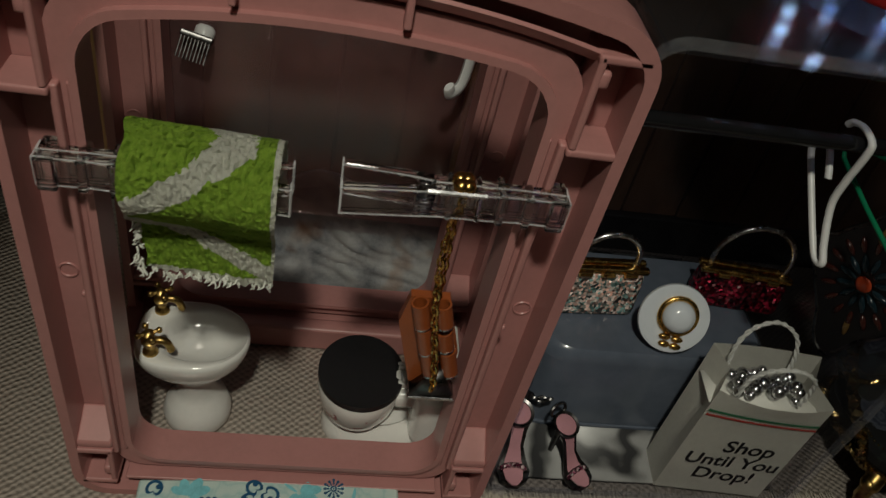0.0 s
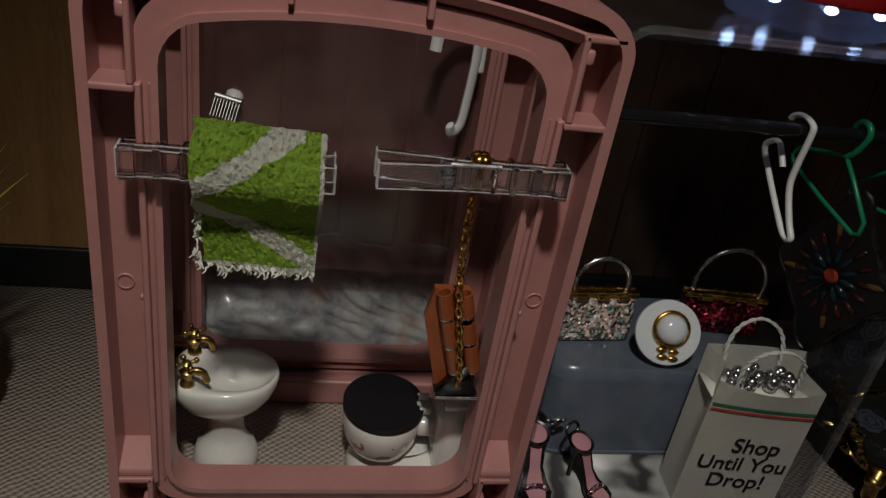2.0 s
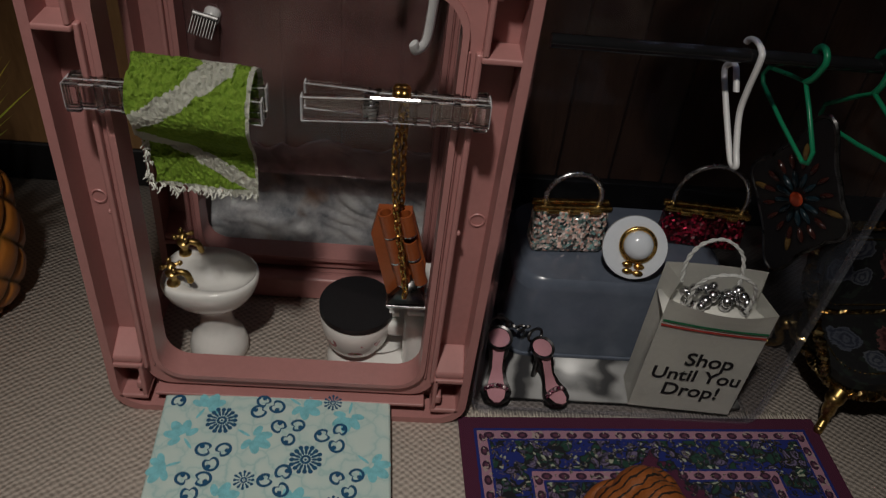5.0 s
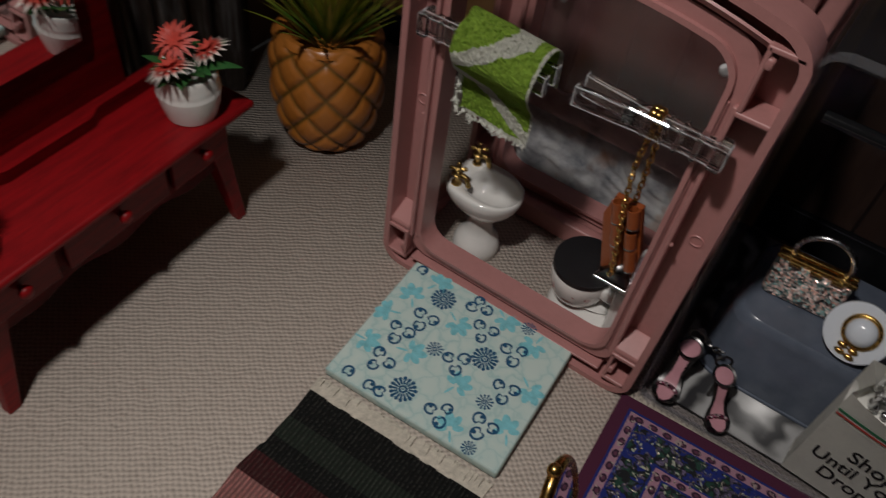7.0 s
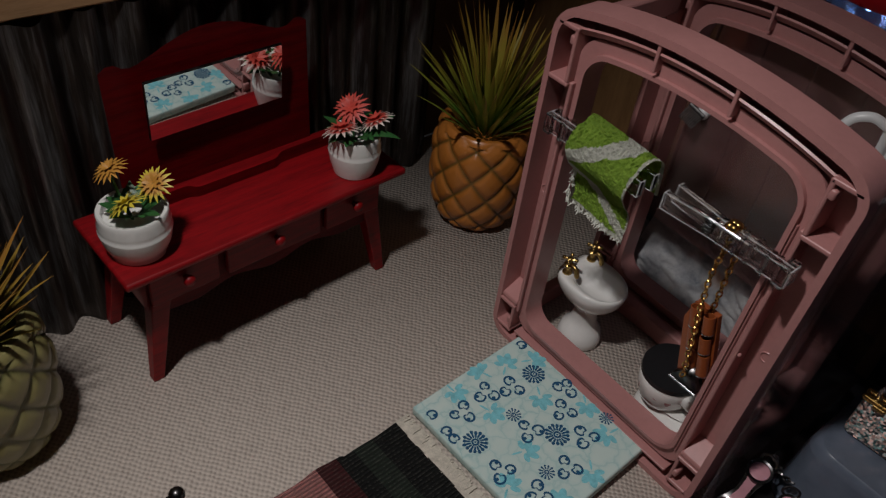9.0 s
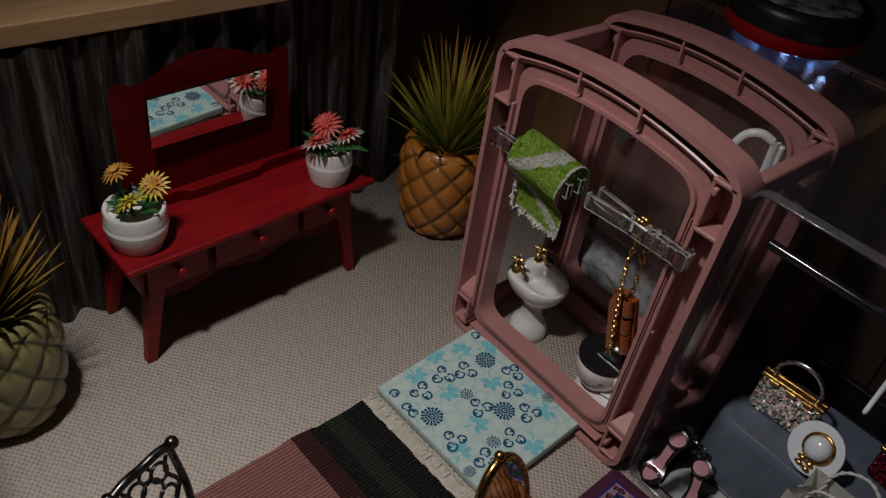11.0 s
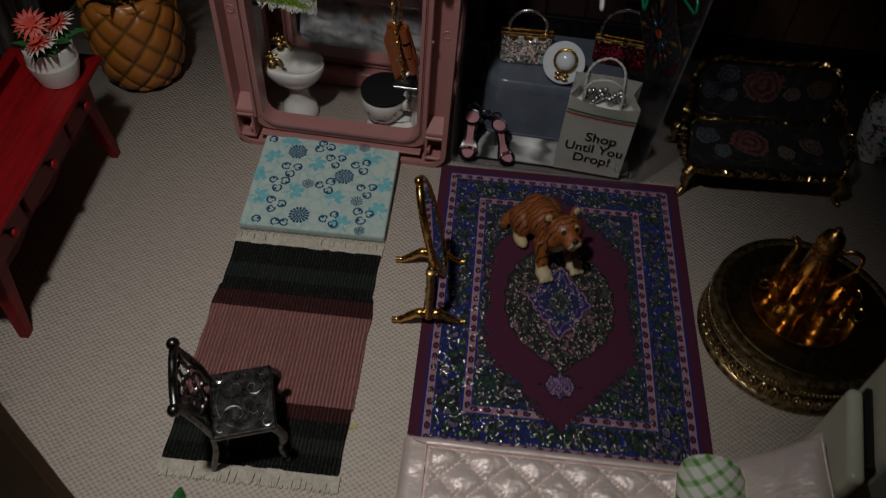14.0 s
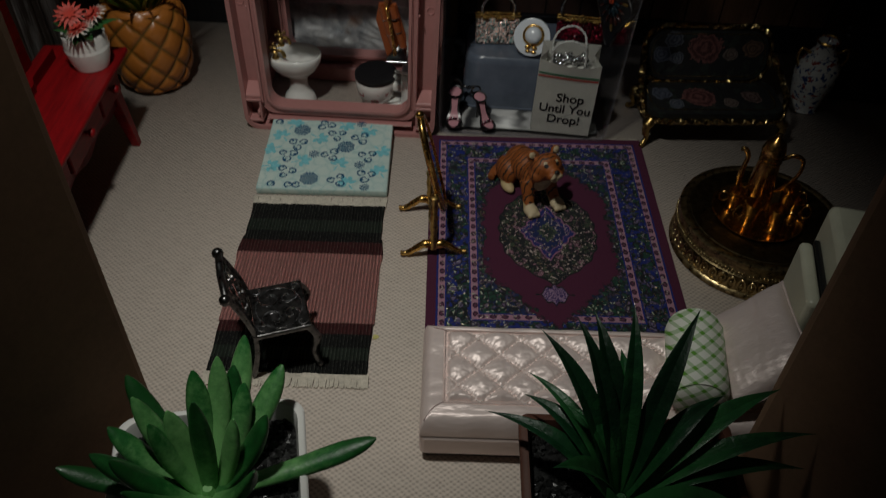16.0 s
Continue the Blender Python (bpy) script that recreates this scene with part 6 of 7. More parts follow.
bump(t, b, maths(t, "MULTIPLY_ADD", g, 0.07, crease), 0.5, 0.0026)
SATIN = m
STITCH = plain("pale_thread", (0.80, 0.72, 0.68), 0.7, vary=0.2, relief=0.1)
m, t, b = nodes_of("green_gingham", 0.85)
vec, x, y, z = coords(t)
kk = 2 * math.pi / 0.0075
along = maths(t, "ADD", y, z)
q1 = maths(t, "MULTIPLY", maths(t, "ADD", along, x), kk * 0.80)
q2 = maths(t, "MULTIPLY", maths(t, "SUBTRACT", along, x), kk * 0.80)
g1 = maths(t, "GREATER_THAN", maths(t, "SINE", q1), 0.52)
g2 = maths(t, "GREATER_THAN", maths(t, "SINE", q2), 0.52)
c = mixed(t, maths(t, "MULTIPLY", maths(t, "ADD", g1, g2), 0.5), (0.78, 0.80, 0.72), (0.13, 0.34, 0.04))
t.links.new(c, b.inputs["Base Color"])
bump(t, b, noise_of(t, vec, 1500, 2), 0.5, 0.0004)
GINGHAM = m


def bed():
    ob = thing("daybed", pose(0.1815, -0.2475, 0, 0, 0, 2.4), "pink satin daybed with a diamond-quilted top", "bed")
    L, Wd = 0.194, 0.066
    part("base", one_box((0, 0, 0.0035), (L - 0.006, Wd - 0.006, 0.007), 0.001), plain("dark_base", (0.05, 0.025, 0.02), 0.6), ob)
    bm = bmesh.new()
    box(bm, (0, 0, 0.0140), (L, Wd + 0.001, 0.0165), 0.0028, None, 3)
    part("box_spring", bm, SATIN, ob)
    bm = bmesh.new()
    nx, ny = 300, 104
    rows = []
    for j in range(ny + 1):
        row = []
        for i in range(nx + 1):
            u, v = i / nx, j / ny
            x, y = (u - 0.5) * L, (v - 0.5) * Wd
            e = min(x + L / 2, L / 2 - x, y + Wd / 2, Wd / 2 - y)
            edge = min(1, e / 0.006)
            z = 0.0225 + 0.0125 * math.sqrt(max(0, 1 - (1 - edge) ** 2))
            inner = min(x + L / 2 - 0.0125, L / 2 - x - 0.004, y + Wd / 2 - 0.0125, Wd / 2 - y - 0.0075)
            if inner > 0:
                a1, a2 = (x * 0.92 + y) / 0.0205, (x * 0.92 - y) / 0.0205
                t1, t2 = abs(math.sin(math.pi * a1)), abs(math.sin(math.pi * a2))
                q = t1 * t2
                z += min(1, inner / 0.0025) * 0.0046 * (q ** 0.30) - 0.0018
                pucker = max(0.0, 1 - min(t1, t2) / 0.55) * min(1, inner / 0.002)
                z += 0.00055 * pucker * math.sin((x - y if t1 < t2 else x + y) * 2100 + 3 * noise.noise((x * 90, y * 90, 4)))
                z += 0.0009 * noise.noise((x * 170, y * 170, 0)) * q + 0.0003 * noise.noise((x * 520, y * 520, 7))
            else:
                z += 0.0006 * noise.noise((x * 60, y * 160, 2)) - 0.0010 * max(0.0, 1 + inner / 0.0015)
            row.append(bm.verts.new((x, y, z)))
        rows.append(row)
    for a, b2 in zip(rows, rows[1:]):
        for i in range(nx):
            bm.faces.new((a[i], a[i + 1], b2[i + 1], b2[i]))
    bd = [e for e in bm.edges if e.is_boundary]
    r = bmesh.ops.extrude_edge_only(bm, edges=bd)
    for v in r["geom"]:
        if isinstance(v, bmesh.types.BMVert):
            v.co.z = 0.0222
    part("quilted_mattress", bm, SATIN, ob, "diamond-quilted satin mattress")
    bm = bmesh.new()
    for fam in (1, -1):
        for k in range(-14, 15):
            run = []
            for i in range(61):
                y = (i / 60 - 0.5) * (Wd - 0.0205) + 0.0025
                x = (k * 0.0205 - fam * y) / 0.92 + 0.00035 * math.sin(i * 1.6 + k)
                if -L / 2 + 0.0130 < x < L / 2 - 0.0045:
                    run.append((x, y, 0.0347 + 0.0003 * (i % 3 == 1)))
            if len(run) > 6:
                for a in range(0, len(run) - 2, 3):
                    tube(bm, run[a:a + 3], 0.00030, 4)
    part("quilting_stitch", bm, STITCH, ob, "pale quilting stitches")
    bm = bmesh.new()
    rr = [(-L / 2 + 0.0120, -Wd / 2 + 0.0120), (L / 2 - 0.004, -Wd / 2 + 0.0120), (L / 2 - 0.004, Wd / 2 - 0.0070), (-L / 2 + 0.0120, Wd / 2 - 0.0070)]
    tube(bm, [(x, y, 0.0352) for x, y in rr], 0.0004, 6, True)
    part("top_piping", bm, SATIN, ob)
    for sy in (-1, 1):
        bm = bmesh.new()
        ye = sy * (Wd / 2 - (0.0120 if sy < 0 else 0.0070))
        tube(bm, curve([(-L / 2 + 0.0118, ye, 0.0351), (-L / 2 + 0.0065, (ye + sy * (Wd / 2 - 0.0045)) / 2, 0.0350), (-L / 2 + 0.0022, sy * (Wd / 2 - 0.0022), 0.0325)], 4), 0.00035, 6)
        # darker line along the mitre: the seam's shade put into its colour
        part("mitred_seam", bm, plain("painted_seam_shade", (0.40, 0.29, 0.28), 0.8, vary=0.2, relief=0.1), ob)


bed()
ob = thing("bolster", pose(0.2235, -0.2470, 0.0490, 0, 0, -6.0), "green and white gingham bolster on the pink daybed", "bolster")
end = [(0.0, 0.0272), (0.0060, 0.0270), (0.0105, 0.0258), (0.0134, 0.0232), (0.0146, 0.0195), (0.0148, 0.0100)]
bm = bmesh.new()
lathe(bm, [(r, -y) for r, y in end] + [(0.0146, 0.0)] + list(reversed(end)), 36, m=Matrix.Rotation(radians(90), 4, "X"))
for v in bm.verts:
    v.co += 0.0005 * noise.noise_vector(v.co * 160)
part("cover", bm, GINGHAM, ob)
for sy in (-1, 1):
    bm = bmesh.new()
    tube(bm, [(0.0128 * math.cos(a), sy * 0.0240, 0.0128 * math.sin(a)) for a in [2 * math.pi * k / 28 for k in range(28)]], 0.0005, 6, True)
    part("end_seam", bm, GINGHAM, ob)


def cushion():
    ob = thing("satin_cushion", pose(0.2530, -0.2420, 0.0560, 0, -46, 4), "plump pink satin cushion leaning at the head of the daybed", "cushion")
    bm = bmesh.new()
    n = 36
    top, bot = [], []
    for j in range(n + 1):
        rt, rb = [], []
        for i in range(n + 1):
            u, v = 2 * i / n - 1, 2 * j / n - 1
            e = max(0, (1 - u ** 4) * (1 - v ** 4)) ** 0.45
            x = 0.0245 * u * (1 - 0.07 * (1 - v * v))
            y = 0.0300 * v * (1 - 0.07 * (1 - u * u))
            h = 0.0100 * e + 0.0011 * noise.noise((u * 2.2, v * 1.2, 1)) * e + 0.0004 * noise.noise((u * 9, v * 3, 5)) * e
            rt.append(bm.verts.new((x, y, h)))
            rb.append(rt[-1] if e < 1e-6 else bm.verts.new((x, y, -0.75 * h)))
        top.append(rt)
        bot.append(rb)
    for j in range(n):
        for i in range(n):
            bm.faces.new((top[j][i], top[j][i + 1], top[j + 1][i + 1], top[j + 1][i]))
            try:
                bm.faces.new((bot[j + 1][i], bot[j + 1][i + 1], bot[j][i + 1], bot[j][i]))
            except ValueError:
                pass
    part("cover", bm, SATIN, ob)
    bm = bmesh.new()
    pts = [(0.0243 * u * (1 - 0.07 * (1 - v * v)), 0.0298 * v * (1 - 0.07 * (1 - u * u)), 0) for u, v in [(-1 + 2 * k / 14, -1) for k in range(14)] + [(1, -1 + 2 * k / 14) for k in range(14)] + [(1 - 2 * k / 14, 1) for k in range(14)] + [(-1, 1 - 2 * k / 14) for k in range(14)]]
    tube(bm, pts, 0.0008, 6, True)
    part("piping", bm, SATIN, ob)


cushion()


# ---- tiger figurine, one mesh ----
def tiger():
    m, t, b = nodes_of("painted_tiger", 0.55)
    vec, x, y, z = coords(t)
    wv = node(t, "ShaderNodeTexWave", Scale=105.0, Distortion=5.0, Detail=2.0, Detail_Scale=1.5)
    t.links.new(vec, wv.inputs["Vector"])
    mp = t.nodes.new("ShaderNodeMapping")
    mp.inputs["Rotation"].default_value = (0, 0.3, 1.57)
    t.links.new(vec, mp.inputs["Vector"])
    t.links.new(mp.outputs[0], wv.inputs["Vector"])
    stripe = maths(t, "MULTIPLY", maths(t, "LESS_THAN", wv.outputs["Fac"], 0.13), maths(t, "MULTIPLY", maths(t, "GREATER_THAN", z, 0.0075), maths(t, "GREATER_THAN", y, -0.0235)))
    gr = noise_of(t, vec, 260, 4)
    base = mixed(t, gr, (0.17, 0.044, 0.008), (0.34, 0.100, 0.018))
    low = maths(t, "MULTIPLY", maths(t, "LESS_THAN", maths(t, "MULTIPLY_ADD", gr, 0.005, z), 0.0085), maths(t, "LESS_THAN", y, 0.011))
    base = mixed(t, low, base, (0.50, 0.38, 0.20))
    c = mixed(t, maths(t, "MULTIPLY", stripe, maths(t, "SUBTRACT", 1.0, maths(t, "MULTIPLY", low, 0.6))), base, (0.012, 0.008, 0.006))
    cream, pitch_black = (0.52, 0.42, 0.27), (0.012, 0.010, 0.010)
    def nod(px, py, pz, a=radians(26)):
        f, u = -0.0190 - py, pz - 0.0318
        return (px, -0.0190 - (f * math.cos(a) - u * math.sin(a)), 0.0318 + u * math.cos(a) + f * math.sin(a))

    spots = [(0, -0.0300, 0.0262, 0.0042, cream), (0, -0.0325, 0.0305, 0.0018, pitch_black), (0, -0.0205, 0.0180, 0.0066, cream)]
    for sx in (-1, 1):
        spots += [(sx * 0.0043, -0.0266, 0.0362, 0.0017, cream), (sx * 0.0041, -0.0270, 0.0344, 0.0017, pitch_black), (sx * 0.0041, -0.0276, 0.0343, 0.0010, (0.50, 0.46, 0.10)),
                  (sx * 0.0081, -0.0180, 0.0408, 0.0021, cream), (sx * 0.0092, -0.0236, 0.0026, 0.0052, cream)]
    for px, py, pz, r, col in spots:
        d = t.nodes.new("ShaderNodeVectorMath")
        d.operation = "DISTANCE"
        t.links.new(vec, d.inputs[0])
        d.inputs[1].default_value = nod(px, py, pz) if pz > 0.025 else (px, py, pz)
        c = mixed(t, maths(t, "LESS_THAN", maths(t, "MULTIPLY_ADD", gr, r * 0.4, d.outputs["Value"]), r * 1.2), c, col)
    t.links.new(c, b.inputs["Base Color"])
    bump(t, b, noise_of(t, vec, 700, 3), 0.6, 0.0006)
    bm = bmesh.new()
    E = lambda c2, r, s=(1, 1, 1): ball(bm, c2, r, 18, s)
    E((0, 0.003, 0.0165), 0.0105, (0.95, 1.25, 0.98))
    E((0, -0.010, 0.0185), 0.0092, (1.05, 1.1, 1.05))
    E((0, 0.0125, 0.0140), 0.0095, (1.05, 1.0, 1.1))
    E((0, -0.0140, 0.0245), 0.0082, (0.98, 1.0, 1.0))
    E((0, -0.0190, 0.0318), 0.0092, (1.08, 0.86, 0.96))
    for sx in (-1, 1):
        E(nod(sx * 0.0062, -0.0185, 0.0280), 0.0052, (1.0, 0.9, 0.9))
        E(nod(sx * 0.0022, -0.0285, 0.0282), 0.0030)
    E(nod(0, -0.0262, 0.0300), 0.0044, (0.95, 1.0, 0.90))
    E(nod(0, -0.0268, 0.0260), 0.0034, (1.0, 0.9, 0.7))
    E(nod(0, -0.0312, 0.0305), 0.0017, (1.2, 0.8, 0.8))
    for sx in (-1, 1):
        E(nod(sx * 0.0080, -0.0168, 0.0402), 0.0034, (0.9, 0.60, 1.05))
        E((sx * 0.0095, 0.0115, 0.0095), 0.0085, (0.72, 1.2, 1.1))
        tube(bm, curve([(sx * 0.0072, -0.011, 0.018), (sx * 0.0082, -0.0155, 0.0095), (sx * 0.0090, -0.0195, 0.0035)], 5), [0.0052, 0.0050, 0.0047, 0.0044, 0.0041, 0.0039, 0.0038, 0.0037, 0.0036, 0.0036, 0.0036], 12)
        E((sx * 0.0092, -0.0225, 0.0030), 0.0046, (1.0, 1.2, 0.7))
        for q in (-1, 0, 1):
            E((sx * 0.0092 + q * 0.0026, -0.0268, 0.0022), 0.0017)
        E((sx * 0.0120, 0.0040, 0.0030), 0.0042, (0.9, 1.6, 0.7))
    tube(bm, curve([(0.0, 0.020, 0.010), (-0.005, 0.024, 0.005), (-0.012, 0.022, 0.003), (-0.018, 0.016, 0.003)], 6), 0.0026, 10)
    ob = part("tiger_figurine", bm, m)
    ob.matrix_basis = pose(0.1450, -0.0600, 0.0016, 0, 0, 27) @ Matrix.Scale(1.12, 4)
    md = ob.modifiers.new("blend", "REMESH")
    md.mode, md.voxel_size, md.use_smooth_shade = "VOXEL", 0.0006, True
    sm = ob.modifiers.new("soft", "SMOOTH")
    sm.factor, sm.iterations = 0.5, 5
    tagged(ob, "painted orange tiger figurine with black stripes on the rug", "figurine")


tiger()


# ---- gilt standing mirror ----
def cheval():
    ob = thing("standing_mirror", pose(0.0800, -0.1105, 0.0014, 0, 0, 7), "gilt oval standing mirror with curved feet on the rug edge", "mirror")
    for sy in (-1, 1):
        y0 = sy * 0.0225
        bm = bmesh.new()
        lathe(bm, [(0.0026, 0.006), (0.0030, 0.009), (0.0020, 0.011), (0.0026, 0.015), (0.0019, 0.018), (0.0028, 0.024), (0.0022, 0.029), (0.0030, 0.032), (0.0020, 0.035), (0.0026, 0.040), (0.0018, 0.044), (0.0030, 0.046), (0.0028, 0.049), (0, 0.0505)], 16, (0, y0, 0))
        part("post", bm, OLDGOLD, ob)
        for sx in (-1, 1):
            bm = bmesh.new()
            tube(bm, curve([(0, y0, 0.0085), (sx * 0.006, y0, 0.0095), (sx * 0.012, y0, 0.0055), (sx * 0.017, y0, 0.0022), (sx * 0.0215, y0, 0.0022)], 5), [0.0028] * 6 + [0.0024] * 5 + [0.0020] * 5 + [0.0016] * 5, 8, False, 0.8)
            part("foot", bm, GOLD, ob, "curved gilt foot")
    bm = bmesh.new()
    lathe(bm, [(0.0012, -0.0225), (0.0016, -0.010), (0.0024, 0), (0.0016, 0.010), (0.0012, 0.0225)], 12, m=Matrix.Translation((0, 0, 0.012)) @ Matrix.Rotation(radians(90), 4, "X"))
    part("stretcher", bm, OLDGOLD, ob)
    tilt = Matrix.Translation((0, 0, 0.0575)) @ Matrix.Rotation(radians(-13), 4, "Y")
    glass = bpy.data.materials["mirror_glass"]
    bm = bmesh.new()
    out = [(0.0165 * math.cos(2 * math.pi * i / 48), 0.0335 * math.sin(2 * math.pi * i / 48)) for i in range(48)]
    slab(bm, out, -0.0008, 0.0012, tilt @ Matrix.Rotation(radians(90), 4, "Y") @ Matrix.Rotation(radians(90), 4, "Z"))
    part("glass", bm, glass, ob, "oval mirror glass")
    bm = bmesh.new()
    tube(bm, [tilt @ Vector((0, 0.0178 * math.cos(2 * math.pi * i / 48), 0.0350 * math.sin(2 * math.pi * i / 48))) for i in range(48)], 0.0022, 10, True)
    part("oval_frame", bm, GOLD, ob, "bright gilt oval frame")
    for sy in (-1, 1):
        bm = bmesh.new()
        ball(bm, (0.0005, sy * 0.0212, 0.0480), 0.0027, 12)
        part("pivot_knob", bm, GOLD, ob)
    bm = bmesh.new()
    ball(bm, tilt @ Vector((0, 0, 0.0375)), 0.0026, 12)
    part("finial", bm, GOLD, ob)


cheval()


# ---- pewter chair ----
def chair():
    ob = thing("metal_chair", pose(0.0030, -0.2180, 0.0018, 0, 0, 21), "dark pewter chair with scrolled seat and pierced back", "chair")
    zs, hw, hd = 0.0335, 0.0180, 0.0150
    bm = bmesh.new()
    box(bm, (0, 0, zs), (2 * hd, 2 * hw, 0.0032), 0.0008)
    seat = part("seat", bm, PEWTER, ob)
    bm = bmesh.new()

    def spiral(cx, cy, r, a0, turns, flip=1):
        pts = [(cx + flip * r * (1 - 0.75 * i / 26) * math.cos(a0 + turns * 2 * math.pi * i / 26), cy + r * (1 - 0.75 * i / 26) * math.sin(a0 + turns * 2 * math.pi * i / 26), zs + 0.0018) for i in range(27)]
        tube(bm, pts, 0.00058, 6)

    for sy in (-1, 1):
        spiral(-0.004, sy * 0.0075, 0.0068, sy * 2.6, sy * 0.95)
        spiral(0.0055, sy * 0.0065, 0.0052, sy * 0.6, -sy * 1.0)
        spiral(0.0105, sy * 0.0135, 0.0030, 0, sy * 0.8)
        spiral(-0.0110, sy * 0.0140, 0.0028, 1, -sy * 0.8)
    tube(bm, [(0.0140 * math.cos(2 * math.pi * i / 40) * 0.9, 0.0150 * math.sin(2 * math.pi * i / 40), zs + 0.0017) for i in range(40)], 0.0004, 5, True)
    part("scroll_relief", bm, SILVER, seat, "raised scroll relief")
    for sx in (-1, 1):
        for sy in (-1, 1):
            bm = bmesh.new()
            if sx > 0:
                p = curve([(hd - 0.002, sy * (hw - 0.002), zs), (hd + 0.002, sy * (hw - 0.0005), zs - 0.009), (hd - 0.0005, sy * (hw - 0.001), zs - 0.021), (hd + 0.0015, sy * (hw + 0.0005), 0.0022)], 6)
                tube(bm, p, [0.0022] * 6 + [0.0026] * 3 + [0.0018] * 8 + [0.0014] * 2, 8)
                ball(bm, (hd + 0.002, sy * (hw + 0.0005), 0.0020), 0.0020, 8)
            else:
                p = curve([(-hd, sy * (hw - 0.002), zs), (-hd - 0.001, sy * (hw - 0.002), zs - 0.014), (-hd - 0.005, sy * (hw - 0.002), 0.0015)], 6)
                tube(bm, p, 0.0016, 8)
            part("leg", bm, PEWTER, ob)
    for sy in (-1, 1):
        bm = bmesh.new()
        tube(bm, curve([(-hd, sy * (hw - 0.003), zs), (-hd - 0.0035, sy * (hw - 0.0025), zs + 0.015), (-hd - 0.0105, sy * (hw - 0.003), zs + 0.034)], 8), 0.0019, 8)
        part("back_upright", bm, PEWTER, ob)
    bm = bmesh.new()
    tube(bm, curve([(-hd - 0.0105, -hw + 0.001, zs + 0.0335), (-hd - 0.0108, -hw * 0.5, zs + 0.0355), (-hd - 0.0112, 0, zs + 0.0345), (-hd - 0.0108, hw * 0.5, zs + 0.0355), (-hd - 0.0105, hw - 0.001, zs + 0.0335)], 8), 0.0021, 8)
    for sy in (-1, 1):
        ball(bm, (-hd - 0.0110, sy * (hw - 0.0005), zs + 0.0335), 0.0032, 12)
    part("crest_rail", bm, PEWTER, ob)

    def on_back(u, v):
        s = v / 0.033
        return Vector((-hd - 0.001 - 0.0095 * s ** 1.4, u, zs + 0.002 + v))

    for cy, cz, r in ((0, 0.020, 0.0055), (-0.0062, 0.013, 0.0045), (0.0062, 0.013, 0.0045), (-0.0062, 0.0255, 0.0042), (0.0062, 0.0255, 0.0042), (0, 0.008, 0.0042), (0, 0.029, 0.003)):
        bm = bmesh.new()
        tube(bm, [on_back(cy + r * math.cos(2 * math.pi * i / 16), max(0.001, cz + r * math.sin(2 * math.pi * i / 16))) for i in range(16)], 0.0009, 6, True)
        part("scroll_ring", bm, PEWTER, ob)
    for sy in (-1, 1):
        bm = bmesh.new()
        tube(bm, [on_back(sy * (0.0110 - 0.002 * math.sin(i)), 0.002 + 0.0028 * i) for i in range(11)], 0.0010, 6)
        part("scroll_bar", bm, PEWTER, ob)


chair()


# ---- gilt sofa ----
m, t, b = nodes_of("black_rose_brocade", 0.7)
vec, x, y, z = coords(t)
nz = noise_of(t, vec, 190, 3)
n2 = noise_of(t, vec, 420, 2)
up = maths(t, "ADD", y, z)
lf = maths(t, "GREATER_THAN", noise_of(t, vec, 150, 2), 0.58)
c = mixed(t, lf, (0.004, 0.004, 0.005), (0.010, 0.015, 0.012))
for fx, fv, r, dark, light in ((-0.003, 0.082, 0.0135, (0.09, 0.020, 0.022), (0.34, 0.13, 0.12)), (-0.009, 0.027, 0.0125, (0.09, 0.020, 0.022), (0.34, 0.13, 0.12)),
                               (-0.028, 0.090, 0.0075, (0.05, 0.06, 0.10), (0.22, 0.24, 0.28)), (-0.036, 0.076, 0.0075, (0.04, 0.05, 0.09), (0.17, 0.19, 0.25)),
                               (-0.024, 0.072, 0.0055, (0.05, 0.06, 0.10), (0.22, 0.24, 0.28)), (-0.037, 0.032, 0.0080, (0.04, 0.05, 0.09), (0.17, 0.19, 0.25)), (-0.029, 0.018, 0.0060, (0.05, 0.06, 0.10), (0.22, 0.24, 0.28)),
                               (0.018, 0.076, 0.0060, (0.10, 0.06, 0.05), (0.34, 0.27, 0.24)), (0.035, 0.082, 0.0080, (0.08, 0.04, 0.03), (0.28, 0.16, 0.10)),
                               (0.014, 0.020, 0.0060, (0.10, 0.06, 0.05), (0.34, 0.27, 0.24)), (0.032, 0.028, 0.0075, (0.08, 0.04, 0.04), (0.30, 0.20, 0.18))):
    dist = maths(t, "SQRT", maths(t, "ADD", maths(t, "POWER", maths(t, "SUBTRACT", x, fx), 2.0), maths(t, "POWER", maths(t, "SUBTRACT", up, fv), 2.0)))
    wave = maths(t, "MULTIPLY_ADD", maths(t, "SUBTRACT", nz, 0.5), r * 1.1, dist)
    rings = maths(t, "MULTIPLY_ADD", maths(t, "SINE", maths(t, "MULTIPLY", wave, 15.0 / r)), 0.5, maths(t, "SUBTRACT", n2, 0.05))
    c = mixed(t, maths(t, "LESS_THAN", wave, r), c, mixed(t, rings, tuple(q * 0.4 for q in dark), tuple(q * 0.36 for q in light)))
t.links.new(c, b.inputs["Base Color"])
bump(t, b, nz, 0.4, 0.0008)
BROCADE = m


BRIGHTGILT = metal("bright_gilt", (0.52, 0.37, 0.16), 0.13, dirt=0.85)


